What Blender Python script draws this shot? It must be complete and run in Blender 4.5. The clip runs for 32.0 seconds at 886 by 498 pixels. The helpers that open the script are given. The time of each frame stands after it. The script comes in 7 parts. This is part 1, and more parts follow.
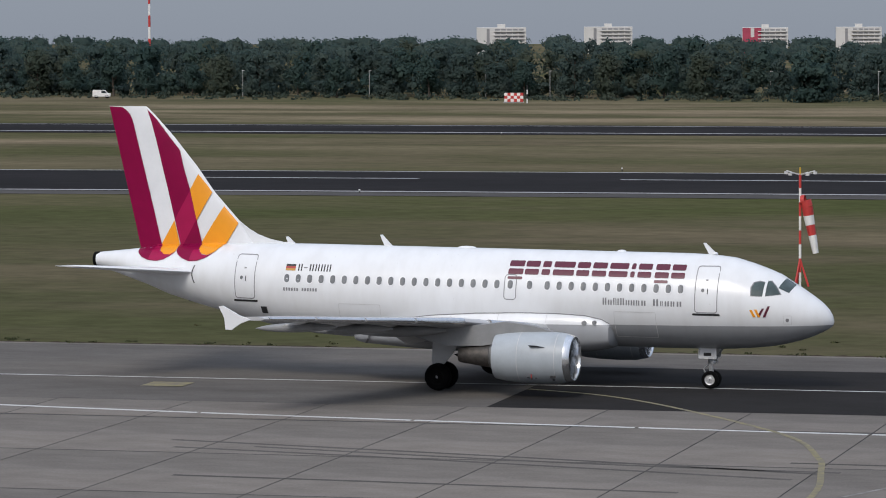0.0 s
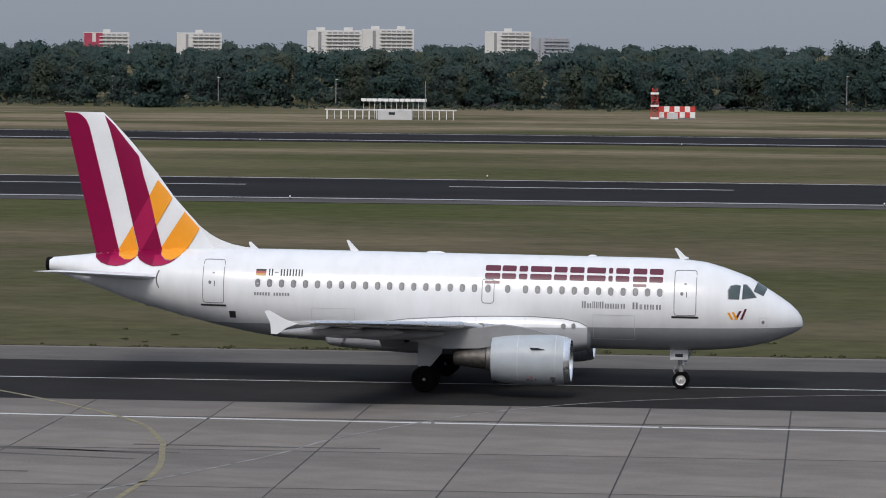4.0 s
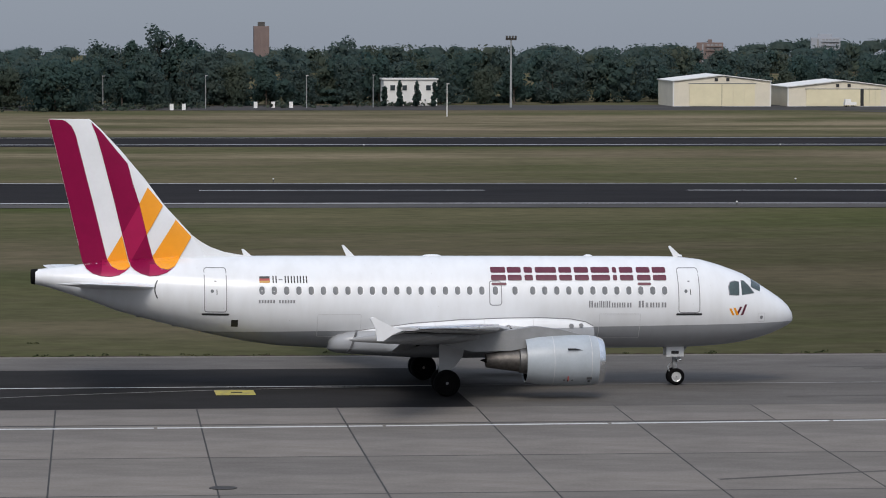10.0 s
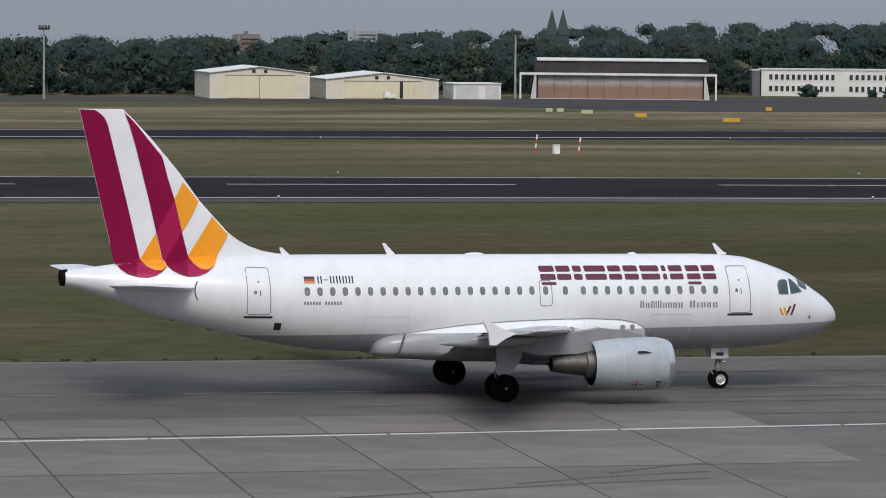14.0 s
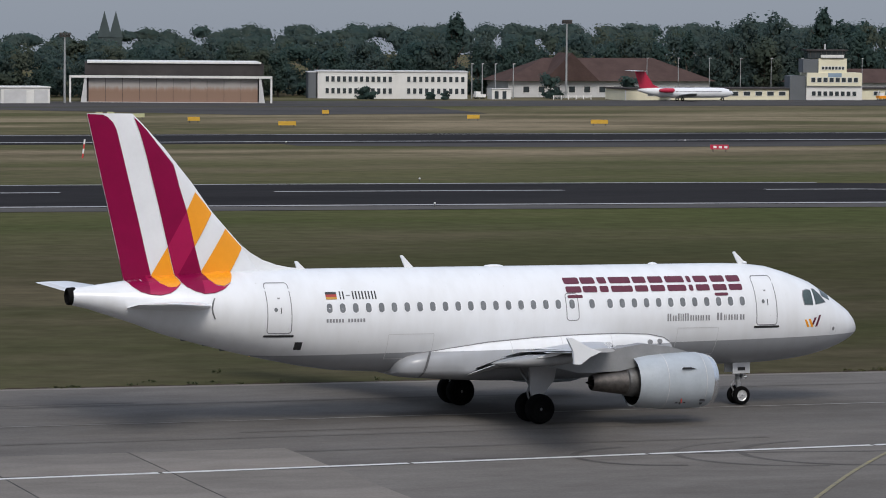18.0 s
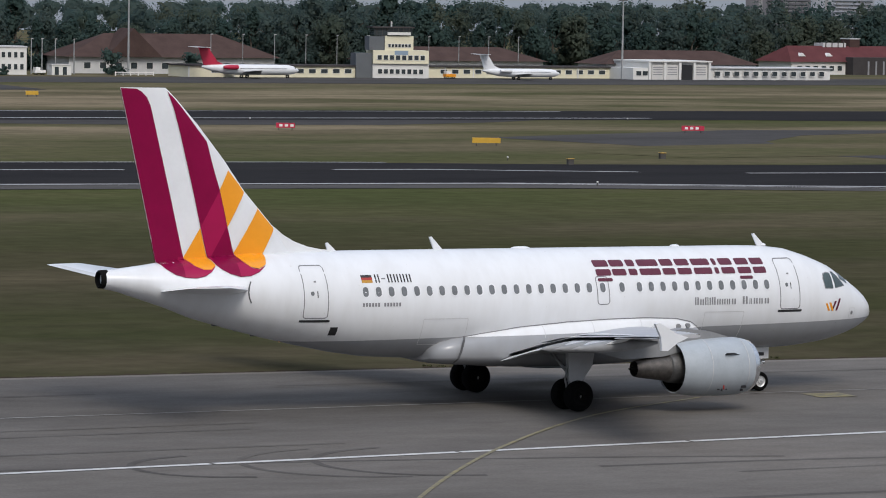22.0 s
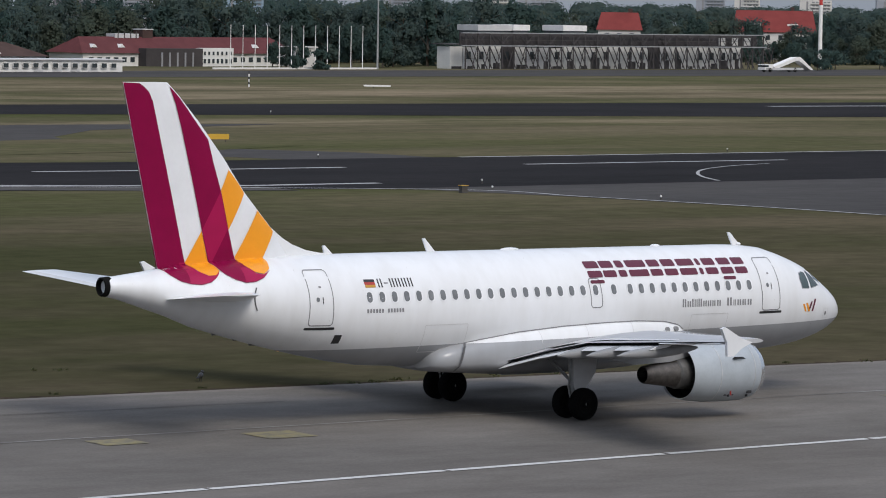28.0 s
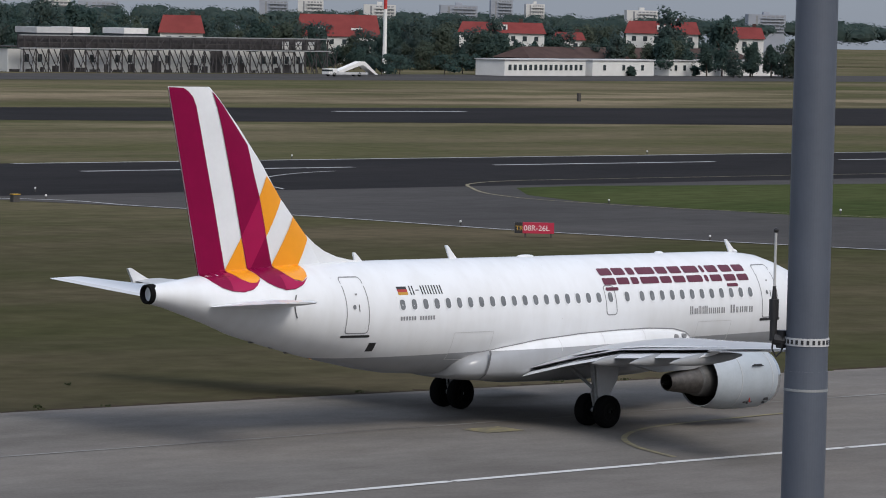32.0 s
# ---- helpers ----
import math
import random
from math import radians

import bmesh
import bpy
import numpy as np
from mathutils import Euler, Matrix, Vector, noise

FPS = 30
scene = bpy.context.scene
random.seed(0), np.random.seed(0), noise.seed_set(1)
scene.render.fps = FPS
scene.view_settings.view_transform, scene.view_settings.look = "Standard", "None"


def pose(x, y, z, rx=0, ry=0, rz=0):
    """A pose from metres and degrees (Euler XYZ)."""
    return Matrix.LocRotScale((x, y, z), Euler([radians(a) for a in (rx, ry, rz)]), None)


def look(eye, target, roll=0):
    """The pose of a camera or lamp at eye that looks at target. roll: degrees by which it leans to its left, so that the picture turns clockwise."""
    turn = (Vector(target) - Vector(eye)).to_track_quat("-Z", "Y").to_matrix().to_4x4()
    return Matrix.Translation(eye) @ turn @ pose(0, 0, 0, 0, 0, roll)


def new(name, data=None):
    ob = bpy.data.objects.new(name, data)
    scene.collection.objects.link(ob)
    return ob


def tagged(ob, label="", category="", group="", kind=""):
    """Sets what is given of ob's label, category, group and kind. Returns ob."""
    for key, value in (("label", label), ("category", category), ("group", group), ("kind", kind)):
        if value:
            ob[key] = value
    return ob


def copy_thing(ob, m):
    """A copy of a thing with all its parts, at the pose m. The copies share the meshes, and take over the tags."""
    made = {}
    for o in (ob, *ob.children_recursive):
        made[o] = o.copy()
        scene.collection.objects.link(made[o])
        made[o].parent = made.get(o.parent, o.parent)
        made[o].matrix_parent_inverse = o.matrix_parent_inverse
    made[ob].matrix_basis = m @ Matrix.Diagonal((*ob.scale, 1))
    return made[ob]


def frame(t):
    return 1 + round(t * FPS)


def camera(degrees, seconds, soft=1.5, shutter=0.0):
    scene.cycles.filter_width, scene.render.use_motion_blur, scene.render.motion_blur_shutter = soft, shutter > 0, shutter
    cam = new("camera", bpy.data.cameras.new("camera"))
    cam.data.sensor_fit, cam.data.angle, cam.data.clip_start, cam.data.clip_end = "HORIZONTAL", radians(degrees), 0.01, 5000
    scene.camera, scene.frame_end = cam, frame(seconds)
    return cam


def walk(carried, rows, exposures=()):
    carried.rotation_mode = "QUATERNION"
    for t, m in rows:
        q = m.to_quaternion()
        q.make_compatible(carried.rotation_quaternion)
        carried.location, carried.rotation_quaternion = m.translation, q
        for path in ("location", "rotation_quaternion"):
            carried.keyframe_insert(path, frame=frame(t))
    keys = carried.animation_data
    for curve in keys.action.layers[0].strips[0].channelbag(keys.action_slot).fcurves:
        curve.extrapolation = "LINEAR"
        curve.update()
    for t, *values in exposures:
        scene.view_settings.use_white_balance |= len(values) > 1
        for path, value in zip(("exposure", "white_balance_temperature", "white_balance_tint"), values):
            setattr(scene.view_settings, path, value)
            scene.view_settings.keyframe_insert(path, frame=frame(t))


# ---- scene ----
# ---- camera and its path: seconds, place, turn (yaw to the right, pitch, roll) ----
cam = camera(12.781, 32.0, soft=1.0)
PATH = [
    (0.0, -5.12, -33.13, 17.06, -14.103, -3.677, -0.235),
    (0.5, -5.18, -32.61, 17.03, -12.678, -3.670, 0.030),
    (1.0, -5.18, -32.62, 17.02, -11.685, -3.650, 0.256),
    (1.5, -5.22, -31.97, 16.97, -10.085, -3.674, 0.026),
    (1.75, -4.29, -37.93, 17.18, -9.381, -3.610, -0.089),
    (2.0, -3.37, -43.89, 17.39, -8.677, -3.546, -0.203),
    (2.5, -3.41, -43.53, 17.37, -7.816, -3.527, -0.249),
    (3.0, -3.53, -43.09, 17.35, -6.723, -3.503, -0.021),
    (3.5, -3.67, -42.72, 17.28, -5.647, -3.564, 0.273),
    (5.5, -3.81, -41.92, 17.24, -1.587, -3.567, 0.671),
    (6.0, -3.79, -41.67, 17.19, -0.866, -3.641, 0.594),
    (6.5, -3.78, -41.51, 17.18, 0.015, -3.684, 0.300),
    (7.0, -3.80, -41.57, 17.18, 0.841, -3.685, 0.194),
    (7.5, -3.81, -41.46, 17.18, 1.633, -3.722, 0.394),
    (8.0, -3.82, -41.50, 17.18, 2.398, -3.655, 0.464),
    (8.5, -3.82, -41.56, 17.18, 3.099, -3.601, 0.218),
    (9.0, -3.84, -41.70, 17.12, 4.056, -3.669, -0.152),
    (9.5, -3.83, -41.58, 17.10, 5.179, -3.588, -0.064),
    (10.0, -3.90, -41.83, 17.13, 6.189, -3.523, 0.163),
    (10.5, -3.91, -41.79, 17.12, 7.475, -3.395, 0.256),
    (11.0, -3.92, -41.83, 17.12, 8.468, -3.369, 0.386),
    (11.5, -4.15, -42.29, 17.07, 9.028, -3.294, 0.630),
    (12.0, -4.16, -42.43, 17.06, 9.687, -3.289, 0.576),
    (12.5, -4.24, -42.57, 17.11, 10.648, -3.377, 0.416),
    (13.0, -4.28, -42.83, 17.12, 11.452, -3.435, 0.284),
    (13.25, -3.75, -39.05, 16.98, 11.835, -3.482, 0.411),
    (13.5, -3.21, -35.28, 16.84, 12.219, -3.529, 0.538),
    (15.5, 1.72, -16.35, 16.34, 15.243, -3.670, 0.147),
    (16.0, 3.17, -12.22, 16.18, 16.420, -3.713, 0.430),
    (16.5, 3.15, -12.39, 16.17, 17.273, -3.695, 0.501),
    (17.0, 3.14, -12.74, 16.16, 18.058, -3.629, 0.338),
    (17.5, 3.07, -12.87, 16.17, 18.661, -3.565, 0.347),
    (18.0, 2.93, -13.19, 16.19, 19.342, -3.481, 0.443),
    (18.5, 3.22, -11.95, 16.18, 20.213, -3.423, 0.371),
    (19.0, 3.84, -10.42, 16.14, 21.128, -3.531, 0.451),
    (19.5, 4.65, -8.18, 16.06, 22.000, -3.644, 0.430),
    (20.0, 5.50, -6.01, 15.96, 22.708, -3.784, 0.396),
    (20.5, 8.17, -0.50, 15.72, 23.371, -3.823, 0.508),
    (21.0, 8.09, -0.62, 15.73, 24.207, -3.823, 0.895),
    (21.5, 8.06, -0.67, 15.73, 24.950, -3.741, 1.061),
    (22.0, 7.94, -0.83, 15.76, 25.678, -3.728, 0.936),
    (22.5, 7.94, -0.79, 15.76, 26.457, -3.684, 0.744),
    (23.0, 7.86, -0.86, 15.77, 27.367, -3.615, 0.789),
    (23.5, 8.75, 0.86, 15.72, 28.298, -3.611, 0.707),
    (24.0, 11.15, 4.97, 15.55, 29.208, -3.536, 0.558),
    (24.5, 12.44, 7.29, 15.47, 29.906, -3.459, 0.526),
    (26.5, 14.59, 10.76, 15.50, 33.662, -3.465, 0.893),
    (26.75, 17.40, 14.85, 15.34, 33.867, -3.545, 0.913),
    (27.0, 20.20, 18.95, 15.18, 34.071, -3.625, 0.932),
    (27.5, 20.59, 19.29, 15.23, 35.064, -3.690, 0.949),
    (28.0, 20.78, 19.64, 15.22, 35.864, -3.672, 0.992),
    (28.5, 20.74, 19.59, 15.24, 36.600, -3.541, 1.143),
    (29.0, 20.90, 19.97, 15.21, 37.430, -3.385, 1.381),
    (29.5, 21.11, 20.18, 15.19, 38.267, -3.379, 1.426),
    (30.0, 21.02, 20.21, 15.20, 39.020, -3.433, 1.414),
    (30.5, 24.64, 24.63, 15.07, 39.757, -3.490, 1.267),
    (31.0, 29.17, 29.94, 14.89, 40.500, -3.532, 1.319),
    (31.5, 29.45, 30.30, 14.92, 41.429, -3.545, 1.520),
    (32.0, 29.59, 30.45, 14.93, 42.199, -3.482, 1.385),
]
walk(cam, [(t, pose(x, y, z, 90 + pitch, 0, -yaw) @ pose(0, 0, 0, 0, 0, roll)) for t, x, y, z, yaw, pitch, roll in PATH])
# the airliner's way: seconds, nose x, y, heading
PLANE = [
    (0.0, -30.33, 134.47, -4.78),
    (0.5, -26.75, 134.36, -4.58),
    (1.0, -23.20, 134.26, -4.29),
    (1.5, -19.72, 134.19, -4.08),
    (2.0, -16.21, 134.12, -3.91),
    (2.5, -12.61, 134.03, -3.59),
    (3.0, -8.98, 133.99, -3.28),
    (3.5, -5.41, 134.00, -2.96),
    (5.5, 7.07, 134.27, -1.30),
    (6.0, 9.75, 134.37, -0.87),
    (6.5, 12.38, 134.46, -0.43),
    (7.0, 14.99, 134.50, -0.02),
    (7.5, 17.61, 134.52, 0.34),
    (8.0, 20.26, 134.52, 0.68),
    (8.5, 22.89, 134.51, 1.01),
    (9.0, 25.51, 134.51, 1.35),
    (9.5, 28.18, 134.50, 1.66),
    (10.0, 30.84, 134.46, 1.92),
    (10.5, 33.54, 134.44, 2.13),
    (11.0, 36.29, 134.45, 2.27),
    (11.5, 39.00, 134.46, 2.37),
    (12.0, 41.75, 134.48, 2.47),
    (12.5, 44.52, 134.49, 2.62),
    (13.0, 47.26, 134.50, 2.89),
    (13.5, 49.95, 134.53, 3.40),
    (15.5, 61.22, 136.08, 4.34),
    (16.0, 63.67, 136.13, 4.54),
    (16.5, 66.06, 136.06, 4.48),
    (17.0, 68.42, 136.05, 4.40),
    (17.5, 70.79, 136.05, 4.48),
    (18.0, 73.14, 136.02, 4.51),
    (18.5, 75.64, 136.11, 4.11),
    (19.0, 78.06, 136.14, 4.11),
    (19.5, 80.49, 136.18, 4.16),
    (20.0, 82.80, 136.08, 4.68),
    (20.5, 85.22, 136.08, 4.73),
    (21.0, 87.70, 136.11, 4.61),
    (21.5, 90.16, 136.10, 4.51),
    (22.0, 92.62, 136.10, 4.45),
    (22.5, 95.08, 136.10, 4.41),
    (23.0, 97.63, 136.14, 4.21),
    (23.5, 100.15, 136.15, 3.96),
    (24.0, 102.70, 136.15, 3.76),
    (24.5, 105.23, 136.15, 3.63),
    (26.5, 116.41, 136.58, 3.90),
    (27.0, 118.48, 136.38, 2.93),
    (27.5, 121.16, 136.23, 2.36),
    (28.0, 123.87, 136.36, 2.34),
    (28.5, 126.48, 136.31, 2.22),
    (29.0, 128.97, 136.15, 2.17),
    (29.5, 131.65, 136.09, 2.07),
    (30.0, 134.27, 135.96, 1.88),
    (30.5, 136.92, 135.83, 1.58),
    (31.0, 139.62, 135.80, 1.49),
    (31.5, 142.35, 135.83, 1.42),
    (32.0, 145.01, 135.80, 1.41),
]


# ---- daylight: thin high cloud, soft sun from behind the camera's left ----
world = bpy.data.worlds.new("world")
scene.world = world
world.use_nodes = True
wn = world.node_tree.nodes
sky = wn.new("ShaderNodeTexSky")
sky.sky_type = "NISHITA"
sky.sun_disc = False
SUN_ELEVATION, SUN_AZIMUTH = 44.0, 188.0
sky.sun_elevation, sky.sun_rotation = radians(SUN_ELEVATION), radians(SUN_AZIMUTH)
sky.air_density, sky.dust_density, sky.ozone_density = 1.2, 4.0, 1.5
# the ground ends below eye level, so the sky is looked up a little higher
way = wn.new("ShaderNodeVectorMath")
way.operation = "ADD"
way.inputs[1].default_value = (0, 0, 0.05)
world.node_tree.links.new(wn.new("ShaderNodeTexCoord").outputs["Generated"], way.inputs[0])
world.node_tree.links.new(way.outputs[0], sky.inputs["Vector"])
tint = wn.new("ShaderNodeMixRGB")
tint.inputs["Fac"].default_value = 0.72
tint.inputs["Color2"].default_value = (3.95, 4.5, 5.6, 1)
world.node_tree.links.new(sky.outputs["Color"], tint.inputs["Color1"])
# a clouded sky is about three times as bright overhead as at the horizon
part_z = wn.new("ShaderNodeSeparateXYZ")
world.node_tree.links.new(way.outputs[0], part_z.inputs[0])
rise = wn.new("ShaderNodeMath")
rise.operation, rise.use_clamp = "MULTIPLY", True
rise.inputs[1].default_value = 1.0
world.node_tree.links.new(part_z.outputs["Z"], rise.inputs[0])
grow_up = wn.new("ShaderNodeMath")
grow_up.operation = "MULTIPLY_ADD"
grow_up.inputs[1].default_value, grow_up.inputs[2].default_value = 1.55, 0.88
world.node_tree.links.new(rise.outputs[0], grow_up.inputs[0])
bright = wn.new("ShaderNodeMixRGB")
bright.blend_type = "MULTIPLY"
bright.inputs["Fac"].default_value = 1.0
world.node_tree.links.new(tint.outputs["Color"], bright.inputs["Color1"])
world.node_tree.links.new(grow_up.outputs[0], bright.inputs["Color2"])
world.node_tree.links.new(bright.outputs["Color"], wn["Background"].inputs["Color"])
wn["Background"].inputs["Strength"].default_value = 0.085
sun = new("sun", bpy.data.lights.new("sun", "SUN"))
sun.data.energy, sun.data.angle, sun.data.color = 1.84, radians(22), (1.0, 0.95, 0.895)
a, e = radians(SUN_AZIMUTH), radians(SUN_ELEVATION)
sun.matrix_basis = look((0, 0, 0), (-math.sin(a) * math.cos(e), -math.cos(a) * math.cos(e), -math.sin(e)))
scene.view_settings.exposure = 0.0


# ---- materials ----
M = {}


class Mat:
    """A small builder for node materials."""

    def __init__(self, name, rough=0.6, metal=0.0, spec=0.5):
        self.m = bpy.data.materials.new(name)
        self.m.use_nodes = True
        self.n, self.l = self.m.node_tree.nodes, self.m.node_tree.links
        self.b = self.n["Principled BSDF"]
        self.b.inputs["Roughness"].default_value, self.b.inputs["Metallic"].default_value = rough, metal
        self.b.inputs["Specular IOR Level"].default_value = spec
        self.co = self.n.new("ShaderNodeTexCoord").outputs["Object"]
        M[name] = self.m

    def scaled(self, sx, sy, sz):
        k = self.n.new("ShaderNodeMapping")
        k.inputs["Scale"].default_value = (sx, sy, sz)
        self.l.new(self.co, k.inputs["Vector"])
        return k.outputs["Vector"]

    def noise(self, scale, detail=4, vec=None, rough=0.55):
        k = self.n.new("ShaderNodeTexNoise")
        k.inputs["Scale"].default_value, k.inputs["Detail"].default_value, k.inputs["Roughness"].default_value = scale, detail, rough
        self.l.new(vec or self.co, k.inputs["Vector"])
        return k.outputs["Fac"]

    def ramp(self, fac, stops):
        k = self.n.new("ShaderNodeValToRGB")
        while len(k.color_ramp.elements) < len(stops):
            k.color_ramp.elements.new(0.5)
        for e, (p, c) in zip(k.color_ramp.elements, stops):
            e.position, e.color = p, (*c, 1) if len(c) == 3 else c
        self.l.new(fac, k.inputs["Fac"])
        return k.outputs["Color"]

    def mix(self, fac, a, b, kind="MIX"):
        k = self.n.new("ShaderNodeMixRGB")
        k.blend_type = kind
        for s, v in zip(("Fac", "Color1", "Color2"), (fac, a, b)):
            if isinstance(v, (int, float)):
                k.inputs[s].default_value = v
            elif isinstance(v, tuple):
                k.inputs[s].default_value = (*v, 1)
            else:
                self.l.new(v, k.inputs[s])
        return k.outputs["Color"]

    def colour(self, c):
        if isinstance(c, tuple):
            self.b.inputs["Base Color"].default_value = (*c, 1)
        else:
            self.l.new(c, self.b.inputs["Base Color"])
        return self

    def bump(self, h, strength=0.3, distance=0.01):
        k = self.n.new("ShaderNodeBump")
        k.inputs["Strength"].default_value, k.inputs["Distance"].default_value = strength, distance
        self.l.new(h, k.inputs["Height"])
        self.l.new(k.outputs["Normal"], self.b.inputs["Normal"])
        return self


def plain(name, c, rough=0.5, metal=0.0, var=0.12, scale=6.0, spec=0.5):
    """Paint or metal with a faint uneven tone and dirt."""
    m = Mat(name, rough, metal, spec)
    lo, hi = tuple(v * (1 - var) for v in c), tuple(min(1, v * (1 + var * 0.6)) for v in c)
    a = m.ramp(m.noise(scale, 5), [(0.3, lo), (0.7, hi)])
    b = m.ramp(m.noise(scale * 9, 3), [(0.25, (1 - var * 0.5,) * 3), (0.6, (1, 1, 1))])
    m.colour(m.mix(1.0, a, b, "MULTIPLY"))
    return m


plain("white_paint", (0.7, 0.713, 0.728), 0.3, 0, 0.05, 0.8)
plain("wing", (0.42, 0.425, 0.435), 0.4, 0, 0.1, 0.7)
plain("flap", (0.6, 0.605, 0.61), 0.45, 0, 0.1, 1.2)
plain("fairing", (0.66, 0.67, 0.68), 0.32, 0, 0.07, 0.9)
# darker than the wing's grey: the wing's shade is put into this colour
plain("fairing_grey", (0.23, 0.235, 0.24), 0.5, 0, 0.12, 1.5)
plain("nacelle", (0.36, 0.395, 0.425), 0.42, 0.0, 0.12, 1.2)
plain("bare_metal", (0.75, 0.76, 0.77), 0.18, 0.9, 0.06, 3)
plain("core", (0.17, 0.168, 0.165), 0.52, 0.8, 0.25, 5)
plain("nozzle", (0.125, 0.115, 0.107), 0.52, 0.8, 0.3, 6)
# near-black for exhaust soot, and for painted shade in engine duct and flap gaps
plain("soot_shade", (0.007, 0.007, 0.007), 0.9, 0.0, 0.3, 5, 0.08)
plain("dark_grey", (0.09, 0.09, 0.095), 0.6, 0, 0.2, 4)
plain("black_paint", (0.02, 0.02, 0.022), 0.45, 0, 0.2, 8)
plain("grey_text", (0.2, 0.2, 0.21), 0.45, 0, 0.1, 8)
plain("panel_gap", (0.2, 0.2, 0.21), 0.6, 0, 0.2, 9)
plain("panel_line", (0.52, 0.525, 0.53), 0.6, 0, 0.1, 9)
plain("maroon", (0.1, 0.012, 0.03), 0.35, 0, 0.1, 3)
plain("magenta", (0.2, 0.0015, 0.042), 0.42, 0, 0.08, 1.5, 0.15)
plain("crimson", (0.31, 0.004, 0.06), 0.42, 0, 0.06, 1.5, 0.25)
plain("orange", (0.78, 0.3, 0.012), 0.3, 0, 0.05, 1.5)
plain("flag_red", (0.36, 0.035, 0.025), 0.4)
plain("flag_gold", (0.45, 0.24, 0.03), 0.4)
plain("cabin_glass", (0.16, 0.168, 0.175), 0.2, 0, 0.25, 3)
plain("cockpit_glass", (0.06, 0.085, 0.085), 0.08, 0, 0.3, 1.5)
plain("tyre", (0.005, 0.005, 0.0052), 0.95, 0, 0.3, 12, 0.08)
plain("alloy", (0.6, 0.6, 0.6), 0.35, 0.4, 0.15, 10)
plain("gear", (0.34, 0.35, 0.36), 0.4, 0.2, 0.25, 6)
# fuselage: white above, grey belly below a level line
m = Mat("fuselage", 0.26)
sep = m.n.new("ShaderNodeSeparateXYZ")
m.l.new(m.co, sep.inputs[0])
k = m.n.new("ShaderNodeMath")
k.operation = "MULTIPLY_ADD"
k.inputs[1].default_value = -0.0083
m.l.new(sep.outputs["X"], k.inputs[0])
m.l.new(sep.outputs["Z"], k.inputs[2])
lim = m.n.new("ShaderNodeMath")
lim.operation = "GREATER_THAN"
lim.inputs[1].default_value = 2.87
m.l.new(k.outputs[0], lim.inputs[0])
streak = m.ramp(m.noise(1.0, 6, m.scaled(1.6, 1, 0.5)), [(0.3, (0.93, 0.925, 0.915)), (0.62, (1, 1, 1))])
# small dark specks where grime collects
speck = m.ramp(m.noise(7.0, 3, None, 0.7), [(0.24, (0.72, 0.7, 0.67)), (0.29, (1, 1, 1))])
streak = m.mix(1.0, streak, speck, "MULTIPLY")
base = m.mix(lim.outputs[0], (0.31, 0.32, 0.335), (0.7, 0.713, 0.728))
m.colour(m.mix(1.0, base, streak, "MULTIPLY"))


def part(name, bm, material, parent, label=""):
    """Links a bmesh as one mesh object under a thing or a part."""
    me = bpy.data.meshes.new(name)
    bm.to_mesh(me)
    bm.free()
    me.materials.append(material)
    ob = new(name, me)
    ob.parent = parent
    return tagged(ob, label)


def smooth(ob):
    ob.data.shade_smooth()
    ob.data.set_sharp_from_angle(angle=radians(38))
    return ob


# ---- the airliner: nose at x = 0, tail towards -x, ground at z = 0 ----
def loft(bm, rings, cap=True):
    """Skin rings of equal count into a closed tube."""
    vs = [[bm.verts.new(p) for p in r] for r in rings]
    n = len(vs[0])
    for a, b in zip(vs, vs[1:]):
        for i in range(n):
            j = (i + 1) % n
            bm.faces.new((a[i], a[j], b[j], b[i]))
    if cap:
        bm.faces.new(list(reversed(vs[0])))
        bm.faces.new(vs[-1])
    bmesh.ops.recalc_face_normals(bm, faces=bm.faces)
    return bm


# x, bottom z, top z, half width
SECTIONS = [(0.33, 3.02, 3.2, 0.08), (0.27, 2.9, 3.4, 0.25), (0.1, 2.78, 3.66, 0.46), (-0.2, 2.62, 3.95, 0.72),
            (-0.6, 2.44, 4.23, 0.98), (-1.08, 2.27, 4.54, 1.2), (-1.5, 2.16, 4.8, 1.36), (-2.0, 2.04, 5.1, 1.5),
            (-2.5, 1.96, 5.3, 1.62), (-3.2, 1.88, 5.54, 1.75), (-4.0, 1.82, 5.76, 1.86), (-5.0, 1.78, 5.87, 1.93), (-6.2, 1.77, 5.9, 1.965),
            (-7.5, 1.76, 5.9, 1.975), (-12.0, 1.76, 5.9, 1.975), (-17.0, 1.76, 5.9, 1.975), (-20.5, 1.76, 5.9, 1.975),
            (-21.8, 1.82, 5.9, 1.975), (-23.2, 1.9, 5.9, 1.96), (-24.6, 2.1, 5.89, 1.91), (-26.0, 2.38, 5.87, 1.82),
            (-27.5, 2.72, 5.83, 1.66), (-29.0, 3.1, 5.77, 1.45), (-30.3, 3.46, 5.68, 1.21), (-31.4, 3.88, 5.57, 0.98),
            (-32.4, 4.2, 5.44, 0.76), (-33.3, 4.49, 5.34, 0.55), (-33.88, 4.62, 5.28, 0.36)]


def section(x):
    for a, b in zip(SECTIONS, SECTIONS[1:]):
        if b[0] <= x <= a[0]:
            k = (a[0] - x) / (a[0] - b[0])
            return [u + (v - u) * k for u, v in zip(a, b)]
    return list(SECTIONS[0] if x > 0.33 else SECTIONS[-1])


def droop(x):
    return -0.007 * (x + 16.0)


